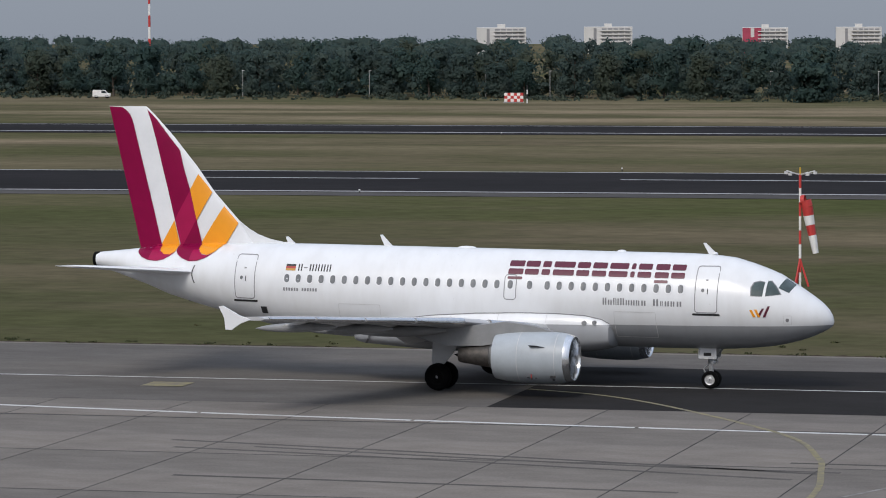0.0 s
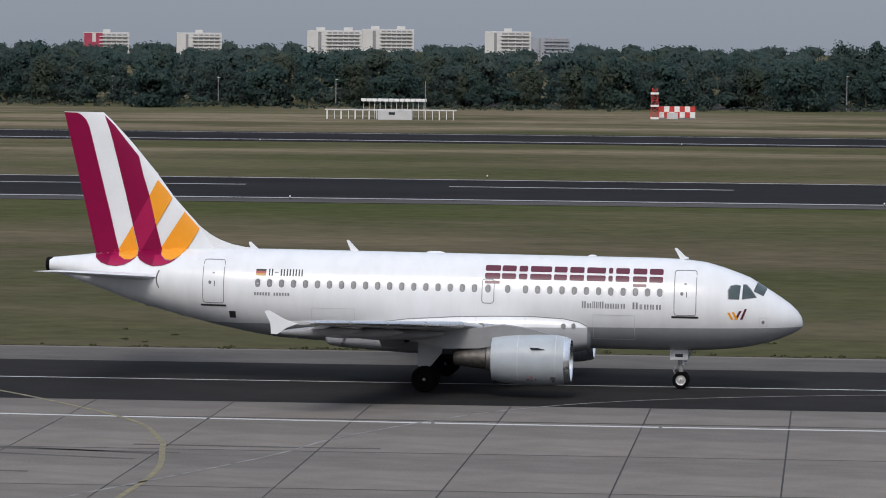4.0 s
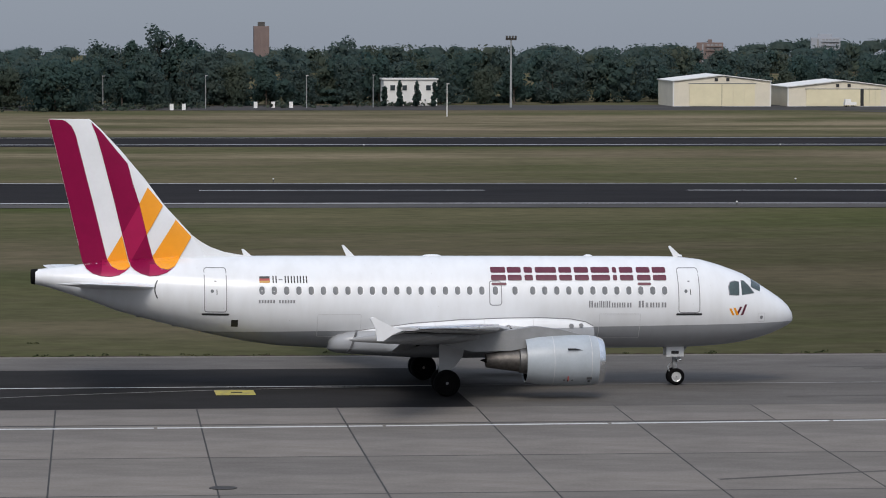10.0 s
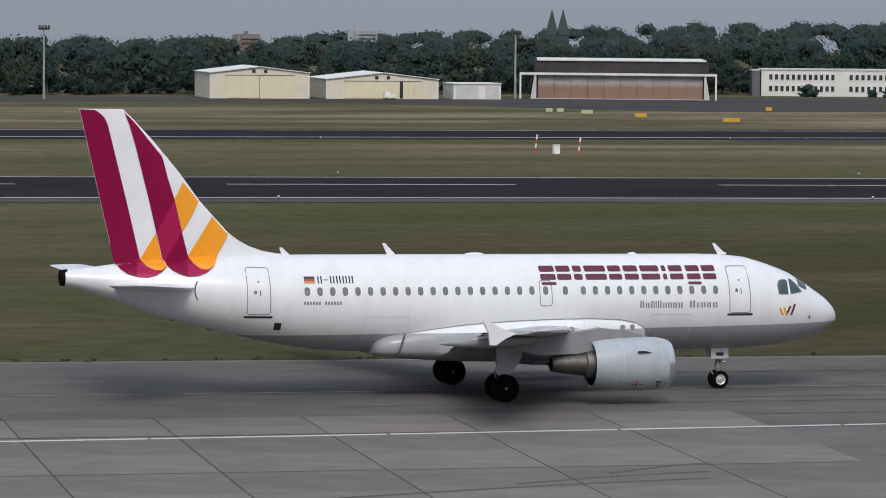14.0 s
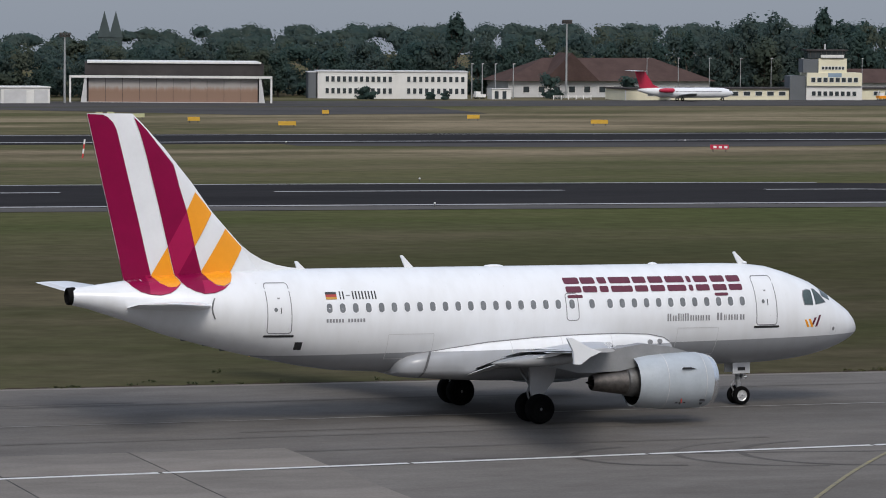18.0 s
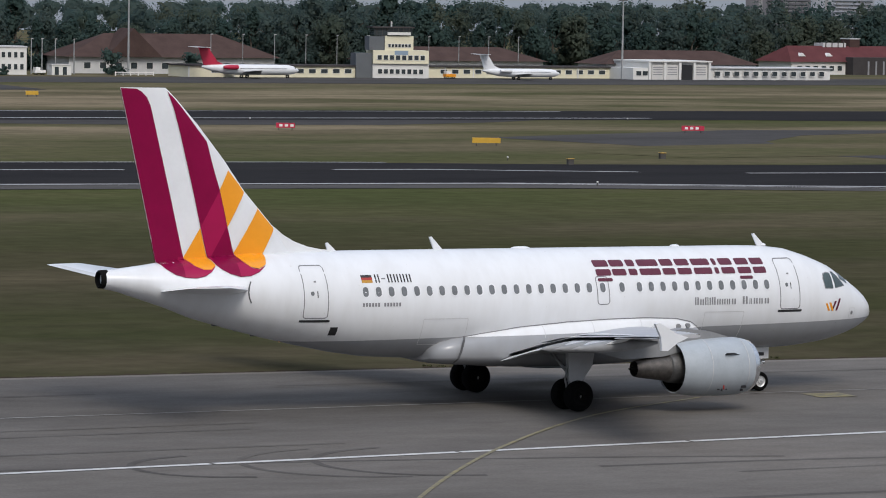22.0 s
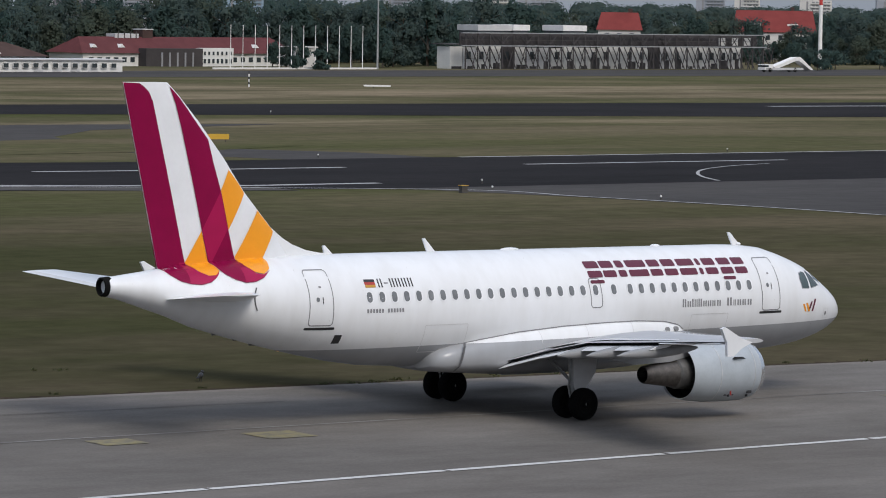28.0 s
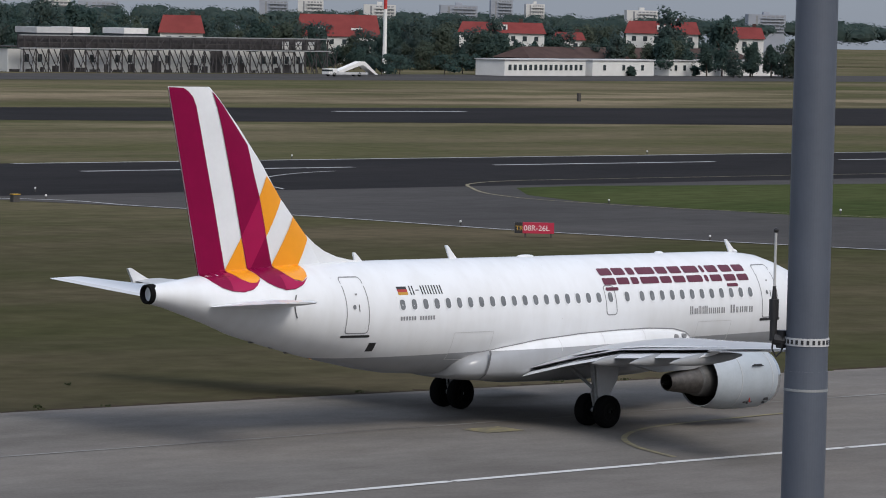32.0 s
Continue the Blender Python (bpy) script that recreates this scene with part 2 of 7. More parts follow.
def skin(x, z):
    """Half width of the fuselage at x and level height z."""
    _, lo, hi, hw = section(x)
    c, r = (lo + hi) / 2, (hi - lo) / 2
    u = min(1.0, abs(z - c) / r)
    return hw * math.sqrt(max(0.0, 1 - u * u))


FIN = [(5.2, -25.9, -31.69, 0.24), (5.9, -26.3, -31.85, 0.22), (6.82, -26.95, -32.07, 0.2), (8.15, -28.18, -32.38, 0.165), (9.3, -29.03, -32.65, 0.14), (10.59, -30.12, -32.95, 0.11), (11.55, -31.03, -33.18, 0.08), (11.93, -31.45, -33.27, 0.05)]


def fin_at(z):
    for a, b in zip(FIN, FIN[1:]):
        if a[0] <= z <= b[0]:
            k = (z - a[0]) / (b[0] - a[0])
            return [u + (v - u) * k for u, v in zip(a, b)]
    return list(FIN[0] if z < FIN[0][0] else FIN[-1])


def foil(u):
    """Half thickness of an aerofoil, u from nose to tail, 1 at its thickest."""
    return 2.6 * (0.2969 * math.sqrt(u) - 0.126 * u - 0.3516 * u * u + 0.2843 * u ** 3 - 0.1036 * u ** 4) / 0.26


def side(x, z):
    """The outermost half width at x, z: fuselage or fin."""
    w = skin(x, z) if section(x)[1] <= z <= section(x)[2] else 0.0
    if z > 5.2:
        _, le, te, th = fin_at(z)
        u = (le - x) / (le - te)
        if 0.0 < u < 1.0:
            w = (w ** 4 + (th * max(0.02, foil(u))) ** 4) ** 0.25
    return w


def air(co):
    return (co[0], co[1], co[2] + droop(co[0]))


def decal(name, outline, material, parent, left=False, lift=0.006, step=0.14, label=""):
    """A painted shape on the skin: an outline in x, z laid on the side of the airframe."""
    s = 1 if left else -1
    bm = bmesh.new()
    f = bm.faces.new([bm.verts.new((x, 0, z)) for x, z in outline])
    bmesh.ops.triangulate(bm, faces=[f])
    for _ in range(7):
        long = [e for e in bm.edges if e.calc_length() > step]
        if not long:
            break
        bmesh.ops.subdivide_edges(bm, edges=long, cuts=1)
        bmesh.ops.triangulate(bm, faces=bm.faces)
    for v in bm.verts:
        x, z = v.co.x, v.co.z
        if z > 6.3 and x < -25:
            _, le, te, _ = fin_at(z)
            x = min(max(x, te + 0.008), le - 0.09)
        v.co = air((x, s * (side(x, z) + lift), z))
    bm.normal_update()
    bm.faces.ensure_lookup_table()
    if bm.faces[0].normal.y * s < 0:
        bmesh.ops.reverse_faces(bm, faces=bm.faces)
    return part(name, bm, material, parent, label)


def box_outline(x0, x1, z0, z1, r=0.0, n=4):
    if r <= 0:
        return [(x0, z0), (x1, z0), (x1, z1), (x0, z1)]
    pts = []
    for cx, cz, a0 in ((x1 - r, z0 + r, -90), (x1 - r, z1 - r, 0), (x0 + r, z1 - r, 90), (x0 + r, z0 + r, 180)):
        for i in range(n + 1):
            a = radians(a0 + 90 * i / n)
            pts.append((cx + r * math.cos(a), cz + r * math.sin(a)))
    return pts


def ring_decal(name, x0, x1, z0, z1, r, w, material, parent, left=False, lift=0.008, label=""):
    """A thin outline (a door's gap) laid on the skin."""
    s = 1 if left else -1
    bm = bmesh.new()
    o, i = box_outline(x0, x1, z0, z1, r), box_outline(x0 + w, x1 - w, z0 + w, z1 - w, max(0.01, r - w))
    def dense(loop):
        out = []
        for a, b in zip(loop, loop[1:] + loop[:1]):
            for k in range(6):
                out.append((a[0] + (b[0] - a[0]) * k / 6, a[1] + (b[1] - a[1]) * k / 6))
        return out
    o, i = dense(o), dense(i)
    vo = [bm.verts.new(air((x, s * (side(x, z) + lift), z))) for x, z in o]
    vi = [bm.verts.new(air((x, s * (side(x, z) + lift), z))) for x, z in i]
    n = len(vo)
    for k in range(n):
        bm.faces.new((vo[k], vo[(k + 1) % n], vi[(k + 1) % n], vi[k]))
    return part(name, bm, material, parent, label)


def surface(stations, n=18):
    """A wing-like solid: stations of (y, z, leading x, trailing x, half thickness, nose-up angle)."""
    bm = bmesh.new()
    rings = []
    for y, z, le, te, th, *nose_up in stations:
        slope = math.tan(radians(nose_up[0])) if nose_up else 0.0
        up, lo = [], []
        for i in range(n + 1):
            u = (1 - math.cos(math.pi * i / n)) / 2
            t = th * foil(u) * 1.0
            x = le + (te - le) * u
            zz = z + slope * (x - (le + te) / 2)
            up.append((x, y, zz + t * 1.1))
            lo.append((x, y, zz - t * 0.9))
        rings.append([air(p) for p in up + lo[-2:0:-1]])
    return loft(bm, rings)


def tube(bm, profile, y, z, n=32, droop_on=True, close=False):
    """Rings of (x, radius) round an axis along x."""
    rings = []
    for x, r in profile:
        ring = [(x, y + r * math.cos(2 * math.pi * i / n), z + r * math.sin(2 * math.pi * i / n)) for i in range(n)]
        rings.append([air(p) for p in ring] if droop_on else ring)
    return loft(bm, rings, cap=close)


def wheel_bm(radius, width, tread=0.0, n=28):
    prof = [(-width / 2, radius * 0.6), (-width / 2, radius * 0.86), (-width * 0.36, radius * 0.97), (-width * 0.2, radius), (width * 0.2, radius),
            (width * 0.36, radius * 0.97), (width / 2, radius * 0.86), (width / 2, radius * 0.6)]
    bm = bmesh.new()
    rings = [[(r * math.cos(2 * math.pi * i / n), y, r * math.sin(2 * math.pi * i / n)) for i in range(n)] for y, r in prof]
    loft(bm, rings, cap=False)
    return bm


def hub_bm(radius, width, n=20):
    prof = [(-width / 2 + 0.02, radius), (-width / 2 + 0.05, radius * 0.8), (-width / 2 + 0.05, radius * 0.45), (-width / 2, radius * 0.4), (-width / 2 - 0.01, radius * 0.2),
            (width / 2 + 0.01, radius * 0.2), (width / 2, radius * 0.4), (width / 2 - 0.05, radius * 0.45), (width / 2 - 0.05, radius * 0.8), (width / 2 - 0.02, radius)]
    bm = bmesh.new()
    loft(bm, [[(r * math.cos(2 * math.pi * i / n), y, r * math.sin(2 * math.pi * i / n)) for i in range(n)] for y, r in prof], cap=False)
    for side_y in (-1, 1):
        for k in range(8):
            a = 2 * math.pi * k / 8
            bolt(bm, radius * 0.62 * math.cos(a), side_y * (width / 2 - 0.03), radius * 0.62 * math.sin(a), 0.018)
    return bm


def bolt(bm, x, y, z, r):
    bmesh.ops.create_cone(bm, cap_ends=True, segments=8, radius1=r, radius2=r, depth=0.04, matrix=pose(x, y, z, 90))


def wheel(parent, x, y, radius, width):
    dark = radius > 0.5
    w = part("wheel", hub_bm(radius * 0.6, width), M["soot_shade" if dark else "alloy"], parent, "black wheel hub with dark tyre" if dark else "pale metal wheel hub with dark tyre")
    w.matrix_basis = pose(x, y, radius)
    part("tyre", wheel_bm(radius, width), M["tyre"], w, "black rubber tyre")
    return w


def rod(bm, a, b, r, n=12, r2=None):
    """A round bar from a to b."""
    a, b = Vector(a), Vector(b)
    q = (b - a).to_track_quat("Z", "Y").to_matrix().to_4x4()
    bmesh.ops.create_cone(bm, cap_ends=True, segments=n, radius1=r, radius2=r if r2 is None else r2, depth=(b - a).length, matrix=Matrix.Translation((a + b) / 2) @ q)


def slab(bm, x0, x1, y0, y1, z0, z1):
    bmesh.ops.create_cube(bm, size=1, matrix=Matrix.Translation(((x0 + x1) / 2, (y0 + y1) / 2, (z0 + z1) / 2)) @ Matrix.Diagonal((x1 - x0, y1 - y0, z1 - z0, 1)))


def airliner():
    plane = tagged(new("airliner"), "white twin-engine airliner with magenta and orange striped tail, taxiing", "airplane")
    # fuselage
    bm = bmesh.new()
    n, rings = 48, []
    xs = []
    for a, b in zip(SECTIONS, SECTIONS[1:]):
        m = max(1, int((a[0] - b[0]) / 0.5))
        xs += [a[0] + (b[0] - a[0]) * i / m for i in range(m)]
    for x in xs + [SECTIONS[-1][0]]:
        _, lo, hi, hw = section(x)
        c, r = (lo + hi) / 2, (hi - lo) / 2
        rings.append([air((x, hw * math.cos(2 * math.pi * i / n), c + r * math.sin(2 * math.pi * i / n))) for i in range(n)])
    loft(bm, rings)
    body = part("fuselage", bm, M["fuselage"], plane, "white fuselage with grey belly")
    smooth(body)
    # tail cone outlet
    bm = bmesh.new()
    tube(bm, [(-33.76, 0.35), (-34.04, 0.33), (-34.07, 0.28), (-33.7, 0.22)], 0, 4.96, 24)
    part("exhaust_outlet", bm, M["soot_shade"], plane, "blackened round tail exhaust")
    # belly fairing
    bm = bmesh.new()
    rings = []
    FAIRING = [(-9.02, 2.7, 2.0, 1.7), (-9.15, 3.05, 1.8, 1.97), (-9.5, 3.32, 1.68, 2.03), (-10.2, 3.52, 1.55, 2.08), (-11.5, 3.58, 1.45, 2.13), (-13.2, 3.54, 1.38, 2.16), (-15.2, 3.42, 1.36, 2.18),
               (-17.2, 3.22, 1.4, 2.16), (-18.6, 2.98, 1.48, 2.12), (-19.6, 2.8, 1.55, 2.07), (-20.2, 2.7, 1.59, 2.02), (-20.6, 2.58, 1.63, 1.92), (-20.85, 2.42, 1.69, 1.74), (-20.98, 2.25, 1.77, 1.45)]
    for x, top, bot, w in FAIRING:
        c, h = (top + bot) / 2, (top - bot) / 2
        ring = []
        for i in range(32):
            a = 2 * math.pi * i / 32
            e = 0.62
            ca, sa = math.cos(a), math.sin(a)
            ring.append(air((x, w * math.copysign(abs(ca) ** e, ca), c + h * math.copysign(abs(sa) ** e, sa))))
        rings.append(ring)
    loft(bm, rings)
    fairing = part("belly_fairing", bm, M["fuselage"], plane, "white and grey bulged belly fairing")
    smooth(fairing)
    for s in (-1, 1):
        bm = bmesh.new()
        vs = []
        for x, z, y in ((-19.75, 2.72, 1.98), (-19.8, 2.6, 2.06), (-19.87, 2.4, 2.09), (-19.95, 2.15, 2.1), (-20.05, 1.9, 2.08), (-20.2, 1.7, 1.92)):
            vs.append((bm.verts.new(air((x, s * y, z))), bm.verts.new(air((x - 0.1, s * y, z)))))
        for a, b in zip(vs, vs[1:]):
            bm.faces.new((a[0], a[1], b[1], b[0]))
        part("seal_band", bm, M["dark_grey"], fairing, "dark rubber seal band")
        # thin dark joint where the fairing meets the fuselage
        bm = bmesh.new()
        vs = []
        for a, b in zip(FAIRING[1:], FAIRING[2:]):
            for k in range(6):
                x, top, bot, w = (p + (q - p) * k / 6 for p, q in zip(a, b))
                z = top
                while z > bot + 0.3:
                    u = abs(z - (top + bot) / 2) / ((top - bot) / 2)
                    if w * max(0.0, 1 - u ** (2 / 0.62)) ** 0.31 > skin(x, z):
                        break
                    z -= 0.01
                vs.append((bm.verts.new(air((x, s * (skin(x, z) + 0.02), z + 0.035))), bm.verts.new(air((x, s * (skin(x, z) + 0.03), z)))))
        for a, b in zip(vs, vs[1:]):
            bm.faces.new((a[0], a[1], b[1], b[0]))
        part("fairing_joint", bm, M["panel_gap"], fairing, "thin dark joint round the fairing")
        for x in (-11.9, -14.1, -16.3):
            bm = bmesh.new()
            f = next(p for p in zip(FAIRING, FAIRING[1:]) if p[1][0] <= x <= p[0][0])
            k = (f[0][0] - x) / (f[0][0] - f[1][0])
            _, top, bot, w = (p + (q - p) * k for p, q in zip(*f))
            vs = []
            for i in range(7):
                z = top - 0.1 - 0.1 * i
                u = abs(z - (top + bot) / 2) / ((top - bot) / 2)
                y = w * max(0.0, 1 - u ** (2 / 0.62)) ** 0.31 + 0.012
                vs.append((bm.verts.new(air((x, s * y, z))), bm.verts.new(air((x - 0.025, s * y, z)))))
            for a, b in zip(vs, vs[1:]):
                bm.faces.new((a[0], a[1], b[1], b[0]))
            part("panel_joint", bm, M["panel_line"], fairing, "thin joint between fairing panels")
        for x, z, r in ((-9.75, 2.93, 0.09), (-10.2, 2.9, 0.11)):
            bm = bmesh.new()
            rod(bm, (x, s * 1.9, z + droop(x)), (x, s * 2.09, z + droop(x)), r, 16)
            part("wing_lamp", bm, M["fairing_grey"], fairing, "round grey lamp recess in the fairing")
    # wings
    wing = [(1.5, 2.2, -11.3, -18.0, 0.36, 4.5), (1.98, 2.25, -11.6, -17.9, 0.36, 4.5), (4.2, 2.72, -12.95, -17.75, 0.27, 3.5), (6.4, 3.1, -14.1, -17.75, 0.2, 2.5),
            (11.0, 3.49, -16.45, -19.3, 0.14, 1.5), (15.0, 3.84, -18.3, -20.45, 0.1, 0.6), (16.95, 3.98, -19.15, -20.72, 0.075, 0.0)]

    def wing_at(y):
        for p, q in zip(wing, wing[1:]):
            if p[0] <= y <= q[0]:
                k = (y - p[0]) / (q[0] - p[0])
                return [u + (v - u) * k for u, v in zip(p, q)]

    def strip(y, s, x0, x1, th, drop, extra=0.0):
        """A station of a narrow surface that lies along the wing's own chord line."""
        _, z, le, te, _, up = wing_at(y)
        return (s * y, z + math.tan(radians(up)) * ((x0 + x1) / 2 - (le + te) / 2) - drop, x0, x1, th, up + extra)

    for s in (-1, 1):
        w = part("wing", surface([(s * y, z, le, te, th, up) for y, z, le, te, th, up in wing]), M["wing"], plane, "pale grey swept wing")
        smooth(w)
        # slats along the leading edge, in lengths
        for a, b in ((2.3, 5.1), (6.5, 9.0), (9.1, 11.6), (11.7, 14.2), (14.3, 16.7)):
            st = [strip(y, s, wing_at(y)[2] + 0.05, wing_at(y)[2] - 0.5, wing_at(y)[4] * 0.74, -0.012) for y in (a, (a + b) / 2, b)]
            smooth(part("slat", surface(st, 8), M["bare_metal"], w, "bare metal leading-edge slat"))
        # flaps stand a little out and down; a black foil paints the gap's shade
        for a, b in ((2.1, 6.3), (6.5, 12.4)):
            st = [strip(y, s, wing_at(y)[3] + 1.15, wing_at(y)[3] - 0.02, 0.03, 0.07, 2) for y in (a, b)]
            part("flap_slot", surface(st, 6), M["soot_shade"], w, "black foil standing in for the shade ahead of the flap")
            st = [strip(y, s, wing_at(y)[3] + 0.62, wing_at(y)[3] - 0.42, 0.07, 0.17, 9) for y in (a, (a + b) / 2, b)]
            smooth(part("flap", surface(st, 10), M["flap"], w, "pale grey trailing-edge flap"))
        st = [strip(y, s, wing_at(y)[3] + 0.5, wing_at(y)[3] - 0.12, 0.045, 0.05) for y in (12.5, 16.6)]
        part("aileron", surface(st, 8), M["flap"], w, "pale grey aileron")
        # spoiler panels on the upper side
        for k in range(5):
            a = 3.4 + 0.2 + 1.78 * k + (0.6 if k else 0)
            st = [strip(y, s, wing_at(y)[3] + 1.35, wing_at(y)[3] + 0.28, 0.02, -0.085 * wing_at(y)[4] / 0.2) for y in (a, a + 1.7)]
            part("spoiler", surface(st, 4), M["fairing"], w, "white spoiler panel")
        # flap track fairings
        for y, x0, x1, z, r in ((6.45, -15.0, -19.2, 2.7, 0.25), (9.3, -16.4, -20.3, 2.97, 0.23), (12.2, -17.8, -21.4, 3.24, 0.2)):
            bm = bmesh.new()
            prof = [(x0 + (x1 - x0) * u, max(0.01, r * math.sin(math.pi * min(1, u * 0.98 + 0.02)) ** 0.6)) for u in [i / 12 for i in range(13)]]
            tube(bm, prof, s * y, z, 14, close=True)
            for v in bm.verts:
                v.co.z += 0.045 * (v.co.x - (x0 + x1) / 2)
            smooth(part("flap_track_fairing", bm, M["fairing_grey"], w, "grey canoe-shaped flap fairing"))
        # wing tip fence
        bm = bmesh.new()
        prof = [(-19.72, 3.95), (-20.2, 4.1), (-20.92, 4.48), (-21.08, 4.44), (-20.84, 3.98), (-20.8, 3.52), (-20.54, 3.51), (-20.17, 3.77)]
        for y in (s * 16.93, s * 17.05):
            bm.faces.new([bm.verts.new(air((x, y, z))) for x, z in prof])
        bm.verts.ensure_lookup_table()
        m = len(prof)
        for i in range(m):
            j = (i + 1) % m
            bm.faces.new((bm.verts[i], bm.verts[j], bm.verts[m + j], bm.verts[m + i]))
        bmesh.ops.recalc_face_normals(bm, faces=bm.faces)
        part("wingtip_fence", bm, M["white_paint"], w, "white arrow-shaped wingtip fence")
        # engine
        bm = bmesh.new()
        ey, ez = s * 5.75, 1.71
        tube(bm, [(-12.1, 0.9), (-12.88, 0.925), (-12.92, 0.955), (-12.4, 1.045), (-11.7, 1.1), (-10.8, 1.12), (-10.1, 1.09), (-9.75, 1.03)], ey, ez, 40)
        nac = part("engine_nacelle", bm, M["nacelle"], plane, "light grey-blue engine cowling")
        smooth(nac)
        bm = bmesh.new()
        tube(bm, [(-9.75, 1.03), (-9.56, 0.985), (-9.48, 0.92), (-9.5, 0.87), (-9.65, 0.83), (-10.2, 0.82)], ey, ez, 40)
        smooth(part("inlet_lip", bm, M["bare_metal"], nac, "polished metal inlet lip"))
        bm = bmesh.new()
        tube(bm, [(-10.1, 0.83), (-10.9, 0.84), (-10.95, 0.3), (-10.7, 0.28), (-10.4, 0.12), (-10.3, 0.01)], ey, ez, 32)
        smooth(part("fan", bm, M["soot_shade"], nac, "dark fan and spinner"))
        bm = bmesh.new()
        for k in range(24):
            a = 2 * math.pi * k / 24
            p = [(-10.8, 0.28, a), (-10.55, 0.28, a + 0.1), (-10.45, 0.82, a + 0.16), (-10.7, 0.82, a)]
            bm.faces.new([bm.verts.new(air((x, ey + r * math.cos(q), ez + r * math.sin(q)))) for x, r, q in p])
        part("fan_blades", bm, M["dark_grey"], nac)
        bm = bmesh.new()
        tube(bm, [(-12.1, 0.62), (-12.8, 0.6), (-13.15, 0.56), (-13.2, 0.5), (-13.0, 0.46)], ey, ez, 32)
        smooth(part("core_cowl", bm, M["core"], nac, "brushed grey core cowl"))
        bm = bmesh.new()
        tube(bm, [(-13.0, 0.52), (-13.36, 0.48), (-14.1, 0.385), (-14.56, 0.32), (-14.62, 0.29), (-14.2, 0.26)], ey, ez, 28)
        smooth(part("exhaust_nozzle", bm, M["nozzle"], nac, "scorched brown metal nozzle"))
        bm = bmesh.new()
        tube(bm, [(-14.1, 0.2), (-14.5, 0.13), (-14.85, 0.02)], ey, ez, 18)
        smooth(part("exhaust_plug", bm, M["soot_shade"], nac))
        # near-black duct paints the shade inside the fan nozzle
        bm = bmesh.new()
        tube(bm, [(-12.86, 0.92), (-12.3, 0.9), (-12.2, 0.5)], ey, ez, 32)
        part("duct", bm, M["soot_shade"], nac)
        for x in (-10.1, -11.75):
            bm = bmesh.new()
            r = 1.094 if x > -11 else 1.099
            tube(bm, [(x + 0.012, r), (x + 0.012, r + 0.008), (x - 0.012, r + 0.008), (x - 0.012, r)], ey, ez, 40)
            part("cowl_joint", bm, M["panel_line"], nac, "thin joint between cowling halves")
        bm = bmesh.new()
        yy = ey + s * (math.sqrt(1.105 ** 2 - 0.66 ** 2))
        slab(bm, -11.16, -11.12, yy - 0.03, yy + 0.015, ez - 0.8 + droop(-11.1), ez - 0.56 + droop(-11.1))
        part("cowl_stripe", bm, M["flag_red"], nac, "thin red warning stripe")
        # pylon
        bm = bmesh.new()
        rings = []
        for x, z0, z1, w2 in ((-10.4, 2.6, 2.82, 0.08), (-11.3, 2.6, 3.06, 0.2), (-12.5, 2.35, 3.2, 0.24), (-13.5, 2.15, 3.05, 0.24), (-15.2, 2.1, 2.9, 0.2), (-16.6, 2.42, 2.8, 0.08)):
            rings.append([air((x, ey - w2, z0)), air((x, ey + w2, z0)), air((x, ey + w2, z1)), air((x, ey - w2, z1))])
        loft(bm, rings)
        part("pylon", bm, M["fairing_grey"], plane, "grey engine pylon")
        bm = bmesh.new()
        a = radians(28)
        bm2 = [(-10.5, 0.0), (-11.15, 0.0), (-11.2, 0.2), (-10.85, 0.2)]
        for dy in (-0.02, 0.02):
            bm.faces.new([bm.verts.new(air((x, ey + s * ((1.1 + h) * math.cos(a)) + dy, ez + (1.1 + h) * math.sin(a)))) for x, h in bm2])
        bm.verts.ensure_lookup_table()
        for i in range(4):
            j = (i + 1) % 4
            bm.faces.new((bm.verts[i], bm.verts[j], bm.verts[4 + j], bm.verts[4 + i]))
        part("strake", bm, M["dark_grey"], nac, "grey nacelle strake")
        for x, dz, sx, sz in ((-10.2, -0.72, 0.22, 0.1), (-11.15, -0.8, 0.05, 0.14), (-11.3, -0.8, 0.1, 0.05), (-10.95, -0.8, 0.08, 0.05), (-10.2, -0.86, 0.1, 0.08)):
            yy = ey + s * (math.sqrt(max(0, 1.1 ** 2 - dz * dz)) + 0.012)
            bm = bmesh.new()
            slab(bm, x - sx / 2, x + sx / 2, yy - 0.03, yy + 0.012, ez + dz - sz / 2 + droop(x), ez + dz + sz / 2 + droop(x))
            part("cowl_marking", bm, M["black_paint"], nac, "small dark cowling marking")
    # tailplane
    for s in (-1, 1):
        st = [(s * 0.7, 4.52, -28.2, -31.9, 0.17), (s * 1.3, 4.58, -28.6, -32.0, 0.16), (s * 6.05, 5.05, -31.75, -33.25, 0.065), (s * 6.22, 5.07, -32.1, -33.28, 0.03)]
        stab = part("tailplane", surface(st, 12), M["white_paint"], plane, "white horizontal tailplane")
        smooth(stab)
        st = [(s * 1.35, 4.585, -31.0, -32.03, 0.05), (s * 6.0, 5.05, -32.75, -33.28, 0.028)]
        part("elevator", surface(st, 8), M["flap"], stab, "pale grey elevator")
        bm = bmesh.new()
        vs = []
        for z in (4.1, 4.3, 4.5, 4.7, 4.9):
            xx = -28.55 - 0.12 * math.cos((z - 4.5) * 4)
            vs.append((bm.verts.new(air((xx, s * (skin(xx, z) + 0.01), z))), bm.verts.new(air((xx - 0.06, s * (skin(xx, z) + 0.01), z)))))
        for a, b in zip(vs, vs[1:]):
            bm.faces.new((a[0], a[1], b[1], b[0]))
